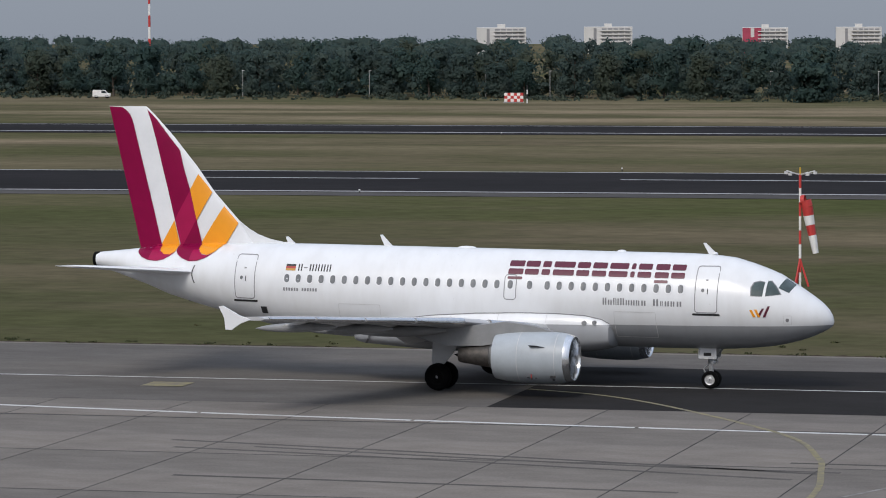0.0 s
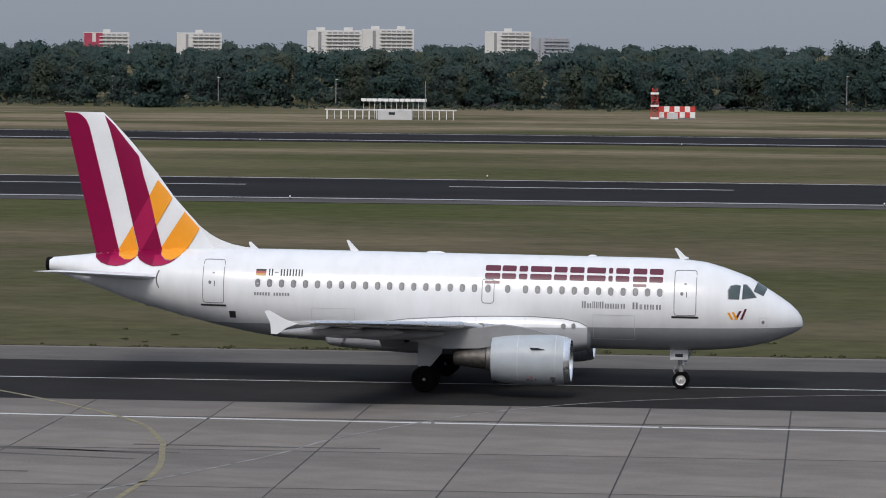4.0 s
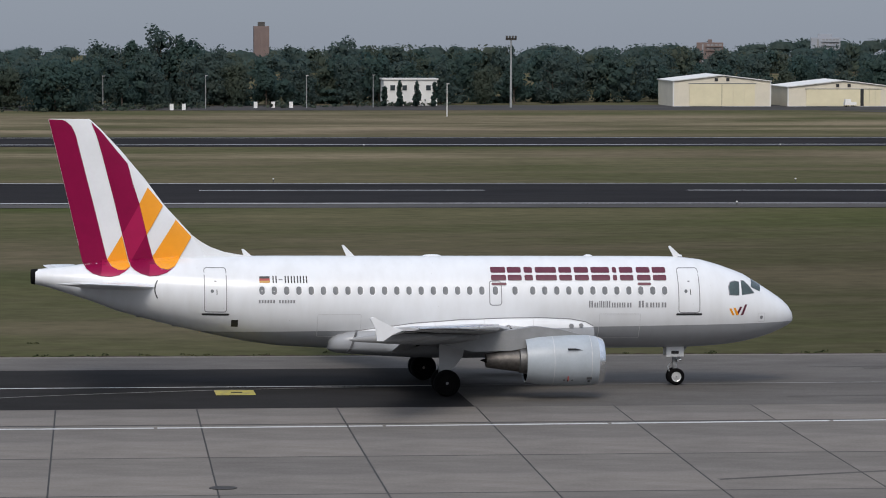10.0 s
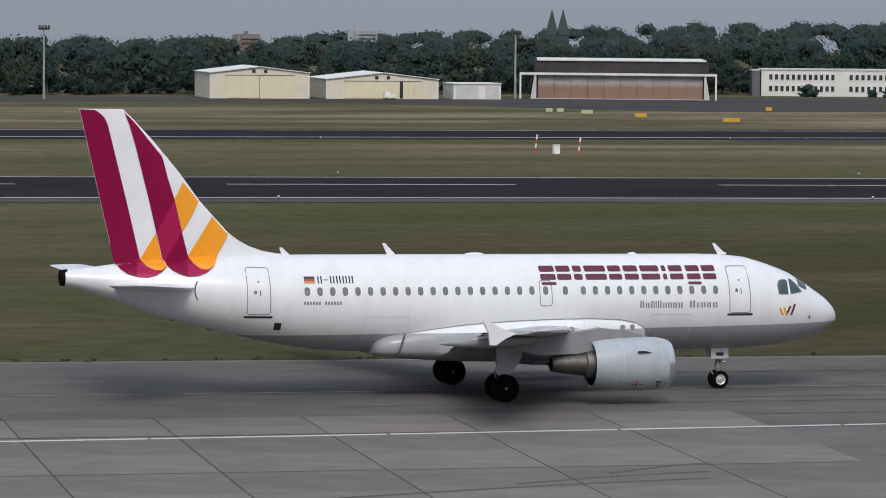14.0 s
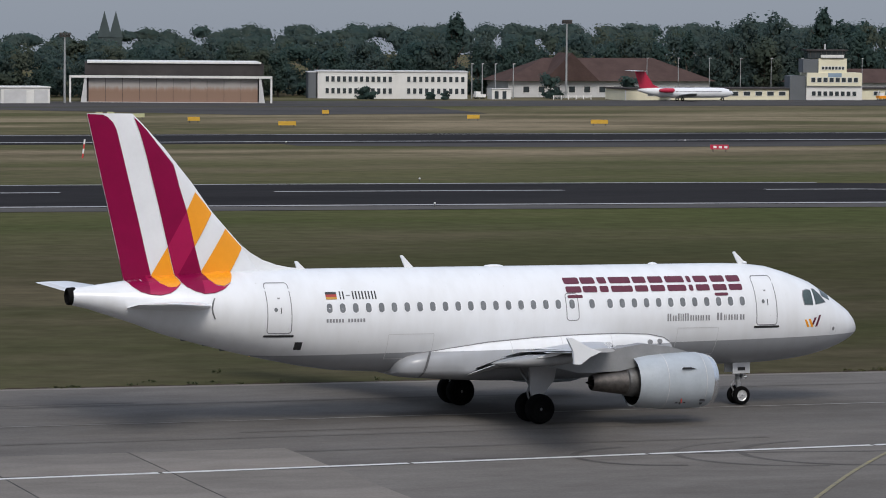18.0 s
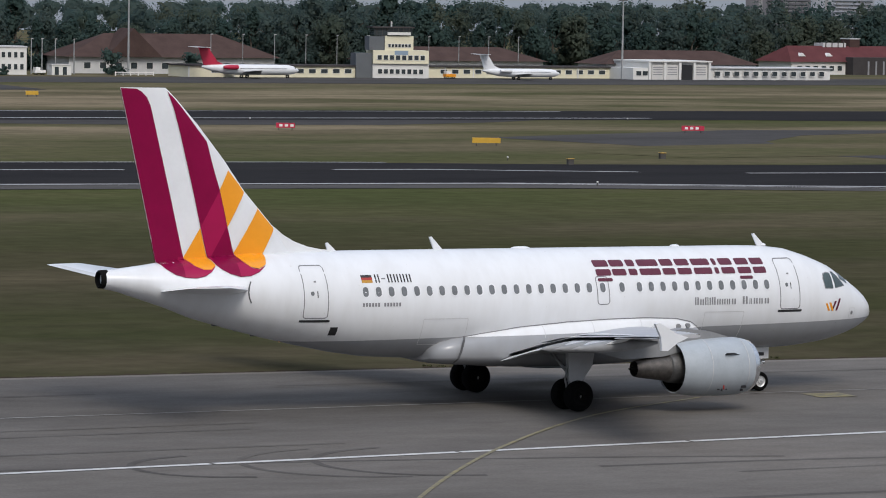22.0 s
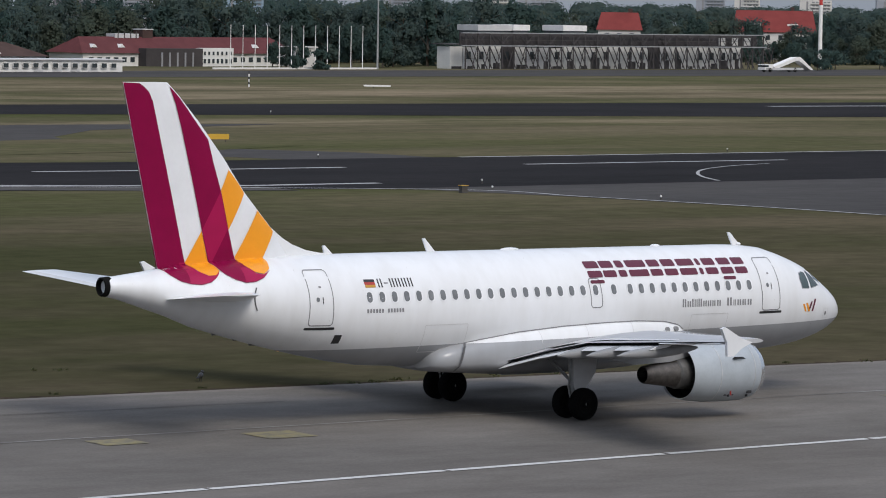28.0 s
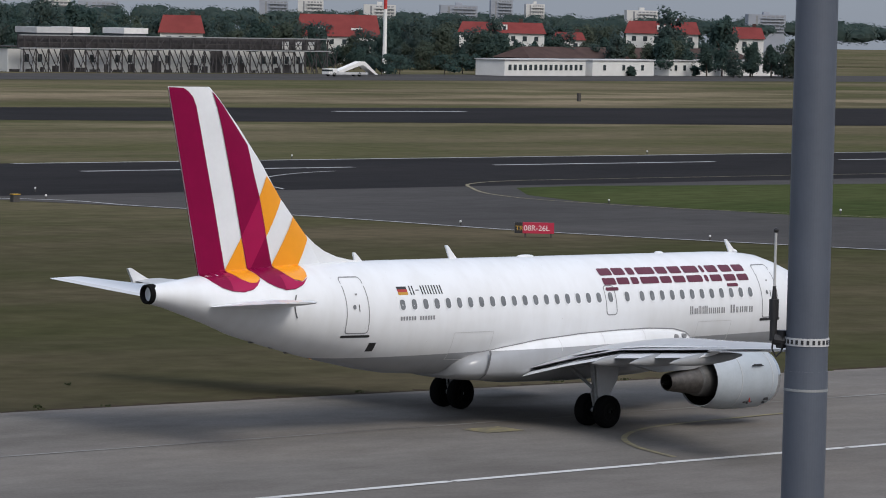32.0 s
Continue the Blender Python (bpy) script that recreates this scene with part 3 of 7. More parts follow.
        part("trim_seal", bm, M["dark_grey"], stab, "dark curved seal at the tailplane root")
    # fin with its fillet
    bm = bmesh.new()
    rings = []
    for z, le, te, th in FIN:
        up, lo = [], []
        for i in range(15):
            u = (1 - math.cos(math.pi * i / 14)) / 2
            x = le + (te - le) * u
            up.append(air((x, th * foil(u), z)))
            lo.append(air((x, -th * foil(u), z)))
        rings.append(up + lo[-2:0:-1])
    loft(bm, rings)
    fin = part("tail_fin", bm, M["white_paint"], plane, "white tail fin with magenta and orange stripes")
    smooth(fin)
    bm = bmesh.new()
    prof = [(-27.0, 6.86), (-26.55, 6.52), (-26.1, 6.27), (-25.5, 6.06), (-24.9, 5.95), (-24.3, 5.9), (-24.3, 5.6), (-27.4, 5.5), (-27.4, 6.86)]
    for y in (-1, 1):
        bm.faces.new([bm.verts.new(air((x, y * (0.02 + 0.03 * min(1, max(0, (-24.6 - x) / 2.4))), z))) for x, z in prof])
    bm.verts.ensure_lookup_table()
    m = len(prof)
    for i in range(m):
        j = (i + 1) % m
        bm.faces.new((bm.verts[i], bm.verts[j], bm.verts[m + j], bm.verts[m + i]))
    bmesh.ops.recalc_face_normals(bm, faces=bm.faces)
    part("fin_fillet", bm, M["white_paint"], plane, "white dorsal fin fillet")
    rear = [(-33.26, 11.91), (-32.64, 11.89), (-32.45, 11.79), (-32.24, 11.59), (-32.1, 11.3), (-32.03, 11.04), (-31.66, 9.58), (-31.2, 7.75), (-30.87, 6.37), (-30.71, 5.73), (-30.56, 5.47),
            (-30.27, 5.32), (-29.97, 5.35), (-29.74, 5.45), (-29.98, 5.25), (-30.25, 5.1), (-30.62, 5.02), (-31.03, 5.05), (-31.39, 5.16), (-31.66, 5.36), (-31.79, 5.61)]
    front = [(-31.43, 11.89), (-31.01, 11.46), (-30.38, 10.68), (-29.79, 9.97), (-29.57, 9.12), (-29.28, 8.21), (-28.96, 6.83), (-28.72, 5.92), (-28.6, 5.57), (-28.38, 5.38), (-28.1, 5.33), (-27.78, 5.47),
             (-28.15, 5.23), (-28.52, 5.1), (-28.93, 5.07), (-29.29, 5.18), (-29.56, 5.33), (-29.71, 5.49), (-30.04, 6.83), (-30.39, 8.3), (-30.93, 10.41), (-31.17, 11.23), (-31.28, 11.59)]
    crossing = [(-29.28, 8.19), (-28.98, 6.86), (-29.71, 5.58), (-30.04, 6.85)]
    foot_rear = [(-30.92, 5.73), (-30.71, 5.73), (-30.56, 5.47), (-30.27, 5.32), (-29.97, 5.35), (-29.76, 5.44), (-29.98, 5.26), (-30.25, 5.12), (-30.62, 5.04), (-31.03, 5.07)]
    foot_front = [(-28.87, 5.56), (-28.6, 5.57), (-28.38, 5.38), (-28.1, 5.33), (-27.8, 5.46), (-28.15, 5.25), (-28.52, 5.12), (-28.93, 5.09)]
    low_orange = [(-30.06, 6.81), (-29.77, 5.62), (-29.74, 5.47), (-29.97, 5.33), (-30.25, 5.32), (-30.52, 5.45), (-30.71, 5.73)]
    high_orange = [(-28.91, 8.92), (-28.22, 8.13), (-28.96, 6.83), (-29.28, 8.21)]
    front_orange = [(-27.65, 7.52), (-26.97, 6.75), (-27.51, 5.83), (-27.78, 5.5), (-28.1, 5.35), (-28.42, 5.42), (-28.62, 5.62), (-28.7, 5.88)]
    for left in (False, True):
        for mat, pts, up in (("magenta", rear, 0.034), ("magenta", front, 0.034), ("crimson", crossing, 0.04), ("crimson", foot_rear, 0.04), ("crimson", foot_front, 0.04),
                             ("orange", low_orange, 0.046), ("orange", high_orange, 0.046), ("orange", front_orange, 0.046)):
            decal("overlap" if mat == "crimson" else "stripe", pts, M[mat], fin, left, lift=up, step=0.085,
                  label={"magenta": "dark magenta curved stripe", "crimson": "brighter crimson overlap", "orange": "orange tail stripe"}[mat])
    # windows, doors and markings on both sides
    for left in (False, True):
        wx = [-24.0 + 0.544 * i for i in range(19)] + [-13.6, -12.72] + [-11.92 + 0.5435 * i for i in range(12)]
        for x in wx:
            r = decal("window_surround", box_outline(x - 0.17, x + 0.17, 4.24, 4.7, 0.16), M["white_paint"], body, left, 0.004, 1.0)
            decal("window", box_outline(x - 0.115, x + 0.115, 4.29, 4.65, 0.11), M["cabin_glass"], r, left, 0.008, 1.0, "dark oval cabin window")
        for x0, x1, z0, z1, nm in ((-5.32, -4.32, 3.47, 5.46, "door"), (-26.54, -25.54, 3.5, 5.46, "door"), (-13.88, -13.31, 3.81, 4.9, "emergency_exit")):
            d = ring_decal(nm, x0, x1, z0, z1, 0.14, 0.035, M["panel_gap"], body, left, label="white cabin door with dark outline" if nm == "door" else "overwing emergency exit outline")
            if nm == "door":
                decal("sill", box_outline(x0 - 0.1, x1 + 0.1, 3.36, 3.45, 0.04), M["black_paint"], d, left, 0.012, 0.3, "dark door sill")
                decal("porthole", box_outline((x0 + x1) / 2 - 0.22, (x0 + x1) / 2 - 0.08, 4.36, 4.52, 0.07), M["cabin_glass"], d, left, 0.012, 1.0)
                decal("handle", box_outline((x0 + x1) / 2 + 0.04, (x0 + x1) / 2 + 0.075, 4.28, 4.52), M["black_paint"], d, left, 0.012, 1.0)
                decal("notice", box_outline((x0 + x1) / 2 - 0.05, (x0 + x1) / 2 + 0.05, 4.84, 4.9), M["grey_text"], d, left, 0.012, 1.0)
        ring_decal("cargo_door", -8.91, -7.04, 2.3, 3.44, 0.05, 0.02, M["panel_line"], body, left)
        ring_decal("cargo_door", -21.55, -19.6, 2.4, 3.42, 0.05, 0.02, M["panel_line"], body, left)
        # name in plain blocks of colour: width, lower and upper edge of each block
        for x0, x1, low in ((-13.76, -13.08, True), (-13.01, -12.38, False), (-12.25, -11.87, False), (-11.74, -10.79, False), (-10.68, -10.1, False), (-9.98, -9.34, False), (-9.22, -8.38, False),
                            (-8.25, -8.06, False), (-7.93, -7.32, False), (-7.16, -6.54, True), (-6.43, -5.82, False)):
            for z0, z1 in ((4.91, 5.15), (5.24, 5.48)) + (((4.7, 4.82),) if low else ()):
                decal("name_bar", box_outline(x0, x1, z0, z1, 0.06), M["maroon"], body, left, 0.014, 0.09, "dark maroon dash of the painted name")
        for x, w, h in ((-9.39, 0.2, 0.3), (-9.15, 0.2, 0.22), (-8.92, 0.13, 0.3), (-8.76, 0.13, 0.28), (-8.6, 0.2, 0.3), (-8.36, 0.2, 0.22), (-8.13, 0.2, 0.22), (-7.9, 0.18, 0.22), (-7.66, 0.22, 0.22),
                        (-7.14, 0.27, 0.3), (-6.82, 0.13, 0.22), (-6.62, 0.22, 0.22), (-6.36, 0.2, 0.22), (-6.09, 0.24, 0.22)):
            for a in (0, 1):
                decal("lettering_bar", box_outline(x + a * w * 0.54, x + a * w * 0.54 + w * 0.32, 3.72, 3.72 + h), M["grey_text"], body, left, 0.008, 0.4)
        for k in range(6):
            x = -23.52 + k * 0.27
            if k == 1:
                decal("lettering_bar", box_outline(x, x + 0.17, 4.92, 4.97), M["grey_text"], body, left, 0.008, 0.4)
                continue
            for a in (0.0, 0.13):
                decal("lettering_bar", box_outline(x + a, x + a + 0.06, 4.8, 5.1), M["black_paint"], body, left, 0.008, 0.4)
        for k in range(13):
            if k != 6:
                decal("lettering_bar", box_outline(-24.15 + k * 0.127, -24.07 + k * 0.127, 3.92, 4.06), M["grey_text"], body, left, 0.008, 0.4)
        for k, mat in enumerate(("black_paint", "flag_red", "flag_gold")):
            decal("flag_band", box_outline(-24.1, -23.64, 4.99 - 0.093 * k, 5.083 - 0.093 * k), M[mat], body, left, 0.008, 0.4, "painted flag band")
        for k, (mat, dx, h) in enumerate((("orange", 0.0, 0.24), ("maroon", 0.16, 0.3), ("orange", 0.2, 0.26), ("maroon", 0.4, 0.38))):
            x = -2.8 + dx
            lean = (-0.16 if k in (0, 2) else 0.2)
            decal("emblem_stroke", [(x, 3.34), (x + 0.11, 3.34), (x + 0.11 + lean, 3.36 + h * 1.2), (x + lean, 3.36 + h * 1.2)], M[mat], body, left, 0.008 + 0.002 * k, 0.2, "slanted emblem stroke")
        ring_decal("static_port", -1.56, -1.22, 3.02, 3.42, 0.04, 0.015, M["panel_line"], body, left)
        decal("sensor", box_outline(-1.46, -1.32, 3.14, 3.3, 0.07), M["grey_text"], body, left, 0.012, 0.3)
        # cockpit panes
        for nm, pts in (("cockpit_window", [(-2.9, 4.26), (-2.45, 4.24), (-2.4, 4.8), (-2.6, 4.84), (-2.82, 4.79), (-2.92, 4.6)]),
                        ("cockpit_window", [(-2.33, 4.25), (-1.72, 4.32), (-1.97, 4.66), (-2.16, 4.84), (-2.3, 4.84)])):
            q = [((p[0] + 2.33) * 1.08 - 2.33, (p[1] - 4.54) * 1.1 + 4.54) for p in pts]
            f = decal("window_frame", q, M["panel_gap"], body, left, 0.004, 0.12)
            decal(nm, pts, M["cockpit_glass"], f, left, 0.01, 0.12, "grey-green cockpit side window")
        decal("outflow_valve", box_outline(-25.34, -25.04, 2.84, 3.16), M["black_paint"], body, left, 0.008, 0.3, "dark square vent")
    # windscreen panes wrap round the nose
    for s in (-1, 1):
        bm = bmesh.new()
        grid = []
        for i in range(7):
            row = []
            for j in range(5):
                a = 0.06 + 0.74 * i / 6
                x = -1.26 - 0.44 * j / 4 - 0.14 * (i / 6) ** 2
                _, lo, hi, hw = section(x)
                c, r = (lo + hi) / 2, (hi - lo) / 2
                row.append(bm.verts.new(air((x, s * (hw * math.sin(a) + 0.008), c + r * math.cos(a) + 0.008))))
            grid.append(row)
        for g, h in zip(grid, grid[1:]):
            for j in range(4):
                bm.faces.new((g[j], g[j + 1], h[j + 1], h[j]))
        bmesh.ops.recalc_face_normals(bm, faces=bm.faces)
        smooth(part("windscreen", bm, M["cockpit_glass"], body, "dark cockpit windscreen pane"))
    # aerials and lamps on the spine
    for x, h, back in ((-4.93, 0.46, 0.4), (-19.8, 0.48, 0.36), (-24.4, 0.3, 0.24)):
        bm = bmesh.new()
        prof = [(x + 0.18, 5.82), (x - 0.22, 5.82), (x - back - 0.1, 5.88 + h), (x - back, 5.9 + h)]
        for y in (-0.035, 0.035):
            bm.faces.new([bm.verts.new(air((px, y, pz))) for px, pz in prof])
        bm.verts.ensure_lookup_table()
        for i in range(4):
            j = (i + 1) % 4
            bm.faces.new((bm.verts[i], bm.verts[j], bm.verts[4 + j], bm.verts[4 + i]))
        bmesh.ops.recalc_face_normals(bm, faces=bm.faces)
        part("blade_aerial", bm, M["white_paint"], body, "white blade aerial")
    for x, w in ((-16.2, 0.42), (-9.1, 0.2), (-4.9, 0.12)):
        bm = bmesh.new()
        bmesh.ops.create_uvsphere(bm, u_segments=14, v_segments=8, radius=1, matrix=Matrix.Translation(air((x, 0, 5.9))) @ Matrix.Diagonal((w, 0.16, 0.07, 1)))
        smooth(part("dome_aerial", bm, M["white_paint"], body, "low white dome aerial"))
    bm = bmesh.new()
    bmesh.ops.create_uvsphere(bm, u_segments=12, v_segments=8, radius=0.1, matrix=Matrix.Translation(air((-26.6, 0, 2.6))))
    part("beacon", bm, M["orange"], body, "small orange belly light")
    for x, z in ((-29.3, 3.26), (-28.4, 3.05), (-27.7, 2.85)):
        bm = bmesh.new()
        slab(bm, x - 0.14, x + 0.14, -0.05, 0.05, z - 0.1 + droop(x), z + 0.06 + droop(x))
        part("drain_mast", bm, M["dark_grey"], body, "small drain mast")
    # landing gear
    for s in (-1, 1):
        gear = part("main_gear_leg", bmesh.new(), M["gear"], plane, "light grey main gear leg")
        bm = bmesh.new()
        rod(bm, (-16.2, s * 3.6, 2.3), (-16.11, s * 3.795, 0.58), 0.12)
        rod(bm, (-16.11, s * 3.795, 1.1), (-16.11, s * 3.795, 0.56), 0.085)
        rod(bm, (-16.11, s * 3.2, 0.585), (-16.11, s * 4.39, 0.585), 0.09)
        rod(bm, (-16.15, s * 3.7, 1.3), (-16.2, s * 2.2, 2.2), 0.06)
        rod(bm, (-16.3, s * 3.795, 0.75), (-16.42, s * 3.78, 1.2), 0.04)
        rod(bm, (-16.42, s * 3.78, 1.2), (-16.25, s * 3.7, 1.6), 0.04)
        bm.to_mesh(gear.data)
        bm.free()
        bm = bmesh.new()
        y = s * 4.12
        prof = [(-15.2, 2.5), (-16.4, 2.5), (-16.45, 1.2), (-16.3, 1.02), (-15.95, 1.05), (-15.4, 1.7)]
        for yy in (y - 0.03, y + 0.03):
            bm.faces.new([bm.verts.new((px, yy + s * (pz - 1.0) * -0.1, pz)) for px, pz in prof])
        bm.verts.ensure_lookup_table()
        for i in range(6):
            j = (i + 1) % 6
            bm.faces.new((bm.verts[i], bm.verts[j], bm.verts[6 + j], bm.verts[6 + i]))
        bmesh.ops.recalc_face_normals(bm, faces=bm.faces)
        part("gear_door", bm, M["wing"], gear, "flat grey gear door")
        for dy in (-0.465, 0.465):
            WHEELS.append((wheel(plane, -16.11, s * 3.795 + dy, 0.585, 0.42), 0.585))
    gear = part("nose_gear_leg", bmesh.new(), M["gear"], plane, "light grey nose gear leg with scissor link")
    bm = bmesh.new()
    rod(bm, (-5.2, 0, 1.9), (-5.07, 0, 0.7), 0.1)
    rod(bm, (-5.09, 0, 0.9), (-5.07, 0, 0.38), 0.065)
    rod(bm, (-5.07, -0.3, 0.38), (-5.07, 0.3, 0.38), 0.05)
    rod(bm, (-4.45, 0, 1.9), (-5.05, 0, 1.0), 0.045)
    rod(bm, (-5.3, 0, 0.55), (-5.42, 0, 0.8), 0.03)
    rod(bm, (-5.42, 0, 0.8), (-5.2, 0, 1.05), 0.03)
    rod(bm, (-4.95, -0.22, 1.12), (-4.95, 0.22, 1.12), 0.07)
    bm.to_mesh(gear.data)
    bm.free()
    for s in (-1, 1):
        bm = bmesh.new()
        slab(bm, -5.55, -4.75, s * 0.36 - 0.02, s * 0.36 + 0.02, 1.3, 1.86)
        part("gear_door", bm, M["fairing"], gear, "small white nose gear door")
        bm = bmesh.new()
        slab(bm, -5.32, -4.98, s * 0.385 - 0.006, s * 0.385 + 0.006, 1.42, 1.56)
        part("lettering_bar", bm, M["black_paint"], gear)
        bm = bmesh.new()
        bmesh.ops.create_cone(bm, cap_ends=True, segments=16, radius1=0.09, radius2=0.06, depth=0.1, matrix=pose(-4.88, s * 0.17, 1.14, 0, -90, 0))
        part("taxi_lamp", bm, M["bare_metal"], gear, "round taxi lamp")
        WHEELS.append((wheel(plane, -5.07, s * 0.24, 0.38, 0.22), 0.38))
    return plane


WHEELS = []
airliner_thing = airliner()


# ---- ground, pavements and markings ----
m = Mat("grass", 1.0, 0, 0.0)
wide = m.noise(0.028, 7, m.scaled(0.45, 1, 1), 0.62)
dry = m.ramp(wide, [(0.3, (0.082, 0.074, 0.05)), (0.5, (0.1, 0.086, 0.06)), (0.62, (0.13, 0.108, 0.076)), (0.74, (0.19, 0.155, 0.108))])
green = m.ramp(m.noise(0.04, 7, m.scaled(0.5, 1, 1), 0.6), [(0.3, (0.054, 0.068, 0.028)), (0.55, (0.072, 0.079, 0.036)), (0.75, (0.094, 0.092, 0.048))])
# mown strips along the runways are greener than the ground between them
axes = m.n.new("ShaderNodeSeparateXYZ")
m.l.new(m.co, axes.inputs[0])
down = m.n.new("ShaderNodeMath")
down.operation = "DIVIDE"
down.inputs[1].default_value = 700.0
m.l.new(axes.outputs["Y"], down.inputs[0])
strip = m.ramp(down.outputs[0], [(y / 700, (v, v, v)) for y, v in ((150, 0.4), (175, 0.5), (205, 0.45), (232, 0.22), (255, 0.55), (276, 0.95), (290, 1.0), (318, 0.55), (340, 0.55), (395, 0.4), (412, 0.15), (430, 0.7), (475, 0.5), (495, 0.12), (545, 0.3), (600, 0.45))])
patchy = m.ramp(wide, [(0.42, (1, 1, 1)), (0.58, (0.0, 0.0, 0.0))])
amount = m.mix(0.45, strip, patchy)
fine = m.ramp(m.noise(0.5, 8, m.scaled(0.8, 1, 1), 0.65), [(0.3, (0.76, 0.76, 0.74)), (0.7, (1.16, 1.14, 1.1))])
# darker near grass towards the exit
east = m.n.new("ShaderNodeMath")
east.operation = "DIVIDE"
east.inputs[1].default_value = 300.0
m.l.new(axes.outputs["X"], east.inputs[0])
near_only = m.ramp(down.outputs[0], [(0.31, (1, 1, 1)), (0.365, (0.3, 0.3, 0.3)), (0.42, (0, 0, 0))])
darken_east = m.ramp(east.outputs[0], [(0.0, (0.97, 0.97, 0.97)), (0.08, (0.9, 0.9, 0.9)), (0.2, (0.71, 0.71, 0.71)), (0.35, (0.64, 0.64, 0.64)), (0.55, (0.74, 0.74, 0.74)), (1.0, (0.8, 0.8, 0.8))])
# pale straw where the cut grass was left lying
swath = m.ramp(m.noise(0.05, 6, m.scaled(0.35, 1, 1), 0.6), [(0.42, (0, 0, 0)), (0.62, (1, 1, 1))])
straw = m.mix(1.0, swath, m.ramp(down.outputs[0], [(0.45, (0, 0, 0)), (0.55, (0.25, 0.25, 0.25)), (0.59, (0.9, 0.9, 0.9)), (0.605, (0, 0, 0)), (0.68, (0.2, 0.2, 0.2)), (0.7, (1, 1, 1)), (0.79, (0.8, 0.8, 0.8)), (0.85, (0.3, 0.3, 0.3))]), "MULTIPLY")
turf = m.mix(straw, m.mix(amount, dry, green), (0.215, 0.178, 0.125))
tone = m.mix(near_only, (1.0, 1.0, 1.0), darken_east)
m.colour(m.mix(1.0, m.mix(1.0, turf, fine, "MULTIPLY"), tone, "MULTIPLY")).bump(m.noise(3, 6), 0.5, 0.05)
m = Mat("green_grass", 1.0, 0, 0.0)
big = m.ramp(m.noise(0.05, 6, m.scaled(0.25, 1, 1)), [(0.3, (0.042, 0.058, 0.024)), (0.7, (0.065, 0.076, 0.034))])
fine = m.ramp(m.noise(0.9, 7, m.scaled(0.35, 1, 1)), [(0.28, (0.7, 0.7, 0.68)), (0.7, (1.2, 1.2, 1.15))])
m.colour(m.mix(1.0, big, fine, "MULTIPLY")).bump(m.noise(3, 6), 0.7, 0.08)


def paving(name, c, stain, spec=0.02, rough=0.95, east=1.0):
    """Worn paving: broad blotches, stains, grain; east is the tone gain towards +x."""
    m = Mat(name, rough, 0, spec)
    a = m.ramp(m.noise(0.07, 7, m.scaled(0.4, 1, 1), 0.6), [(0.3, tuple(v * (1 - stain) for v in c)), (0.5, c), (0.72, tuple(v * k for v, k in zip(c, (1 + stain * 0.8, 1 + stain * 0.72, 1 + stain * 0.62))))])
    b = m.ramp(m.noise(0.55, 8, m.scaled(0.55, 1, 1), 0.65), [(0.3, (0.84, 0.83, 0.82)), (0.66, (1.07, 1.07, 1.07))])
    d = m.ramp(m.noise(9, 4), [(0.35, (0.92, 0.92, 0.92)), (0.65, (1.05, 1.05, 1.05))])
    info = m.n.new("ShaderNodeObjectInfo").outputs["Random"]
    e = m.ramp(info, [(0.0, (0.92, 0.92, 0.92)), (1.0, (1.05, 1.045, 1.03))])
    c = m.mix(1.0, m.mix(1.0, m.mix(1.0, a, b, "MULTIPLY"), d, "MULTIPLY"), e, "MULTIPLY")
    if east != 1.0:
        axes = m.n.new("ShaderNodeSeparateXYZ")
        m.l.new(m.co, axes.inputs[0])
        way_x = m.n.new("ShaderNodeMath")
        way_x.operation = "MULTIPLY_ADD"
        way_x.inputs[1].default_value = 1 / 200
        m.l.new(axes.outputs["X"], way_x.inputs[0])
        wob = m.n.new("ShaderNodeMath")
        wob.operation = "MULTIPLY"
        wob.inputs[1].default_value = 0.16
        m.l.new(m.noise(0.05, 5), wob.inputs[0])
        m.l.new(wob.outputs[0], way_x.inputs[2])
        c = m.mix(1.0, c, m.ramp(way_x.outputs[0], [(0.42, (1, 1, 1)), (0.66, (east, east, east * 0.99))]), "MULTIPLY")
    m.colour(c).bump(m.noise(20, 5), 0.25, 0.01)


paving("concrete", (0.177, 0.163, 0.15), 0.24)
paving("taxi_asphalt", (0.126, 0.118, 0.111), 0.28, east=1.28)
paving("apron_paving", (0.156, 0.145, 0.135), 0.24)
paving("dark_asphalt", (0.03, 0.029, 0.029), 0.15)
paving("runway_asphalt", (0.0225, 0.0218, 0.0235), 0.25)
paving("shoulder", (0.085, 0.082, 0.08), 0.25)
paving("road_asphalt", (0.064, 0.062, 0.062), 0.2)
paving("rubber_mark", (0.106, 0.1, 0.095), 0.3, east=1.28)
plain("soft_joint", (0.085, 0.08, 0.075), 0.95, 0, 0.3, 1.0, 0.05)
plain("soil", (0.06, 0.048, 0.036), 1.0, 0, 0.4, 0.8, 0.0)
plain("joint", (0.03, 0.028, 0.026), 0.9, 0, 0.3, 3)
m = Mat("line_white", 0.9, 0, 0.05)
m.colour(m.mix(m.ramp(m.noise(1.3, 7, m.scaled(0.6, 2, 1)), [(0.22, (0, 0, 0)), (0.45, (1, 1, 1))]), (0.26, 0.255, 0.25), (0.5, 0.5, 0.49)))
m = Mat("line_dim", 0.9, 0, 0.05)
m.colour(m.mix(m.ramp(m.noise(0.5, 7, m.scaled(0.4, 2, 1)), [(0.25, (0, 0, 0)), (0.5, (1, 1, 1))]), (0.17, 0.17, 0.17), (0.36, 0.36, 0.36)))
m = Mat("line_worn", 0.9, 0, 0.05)
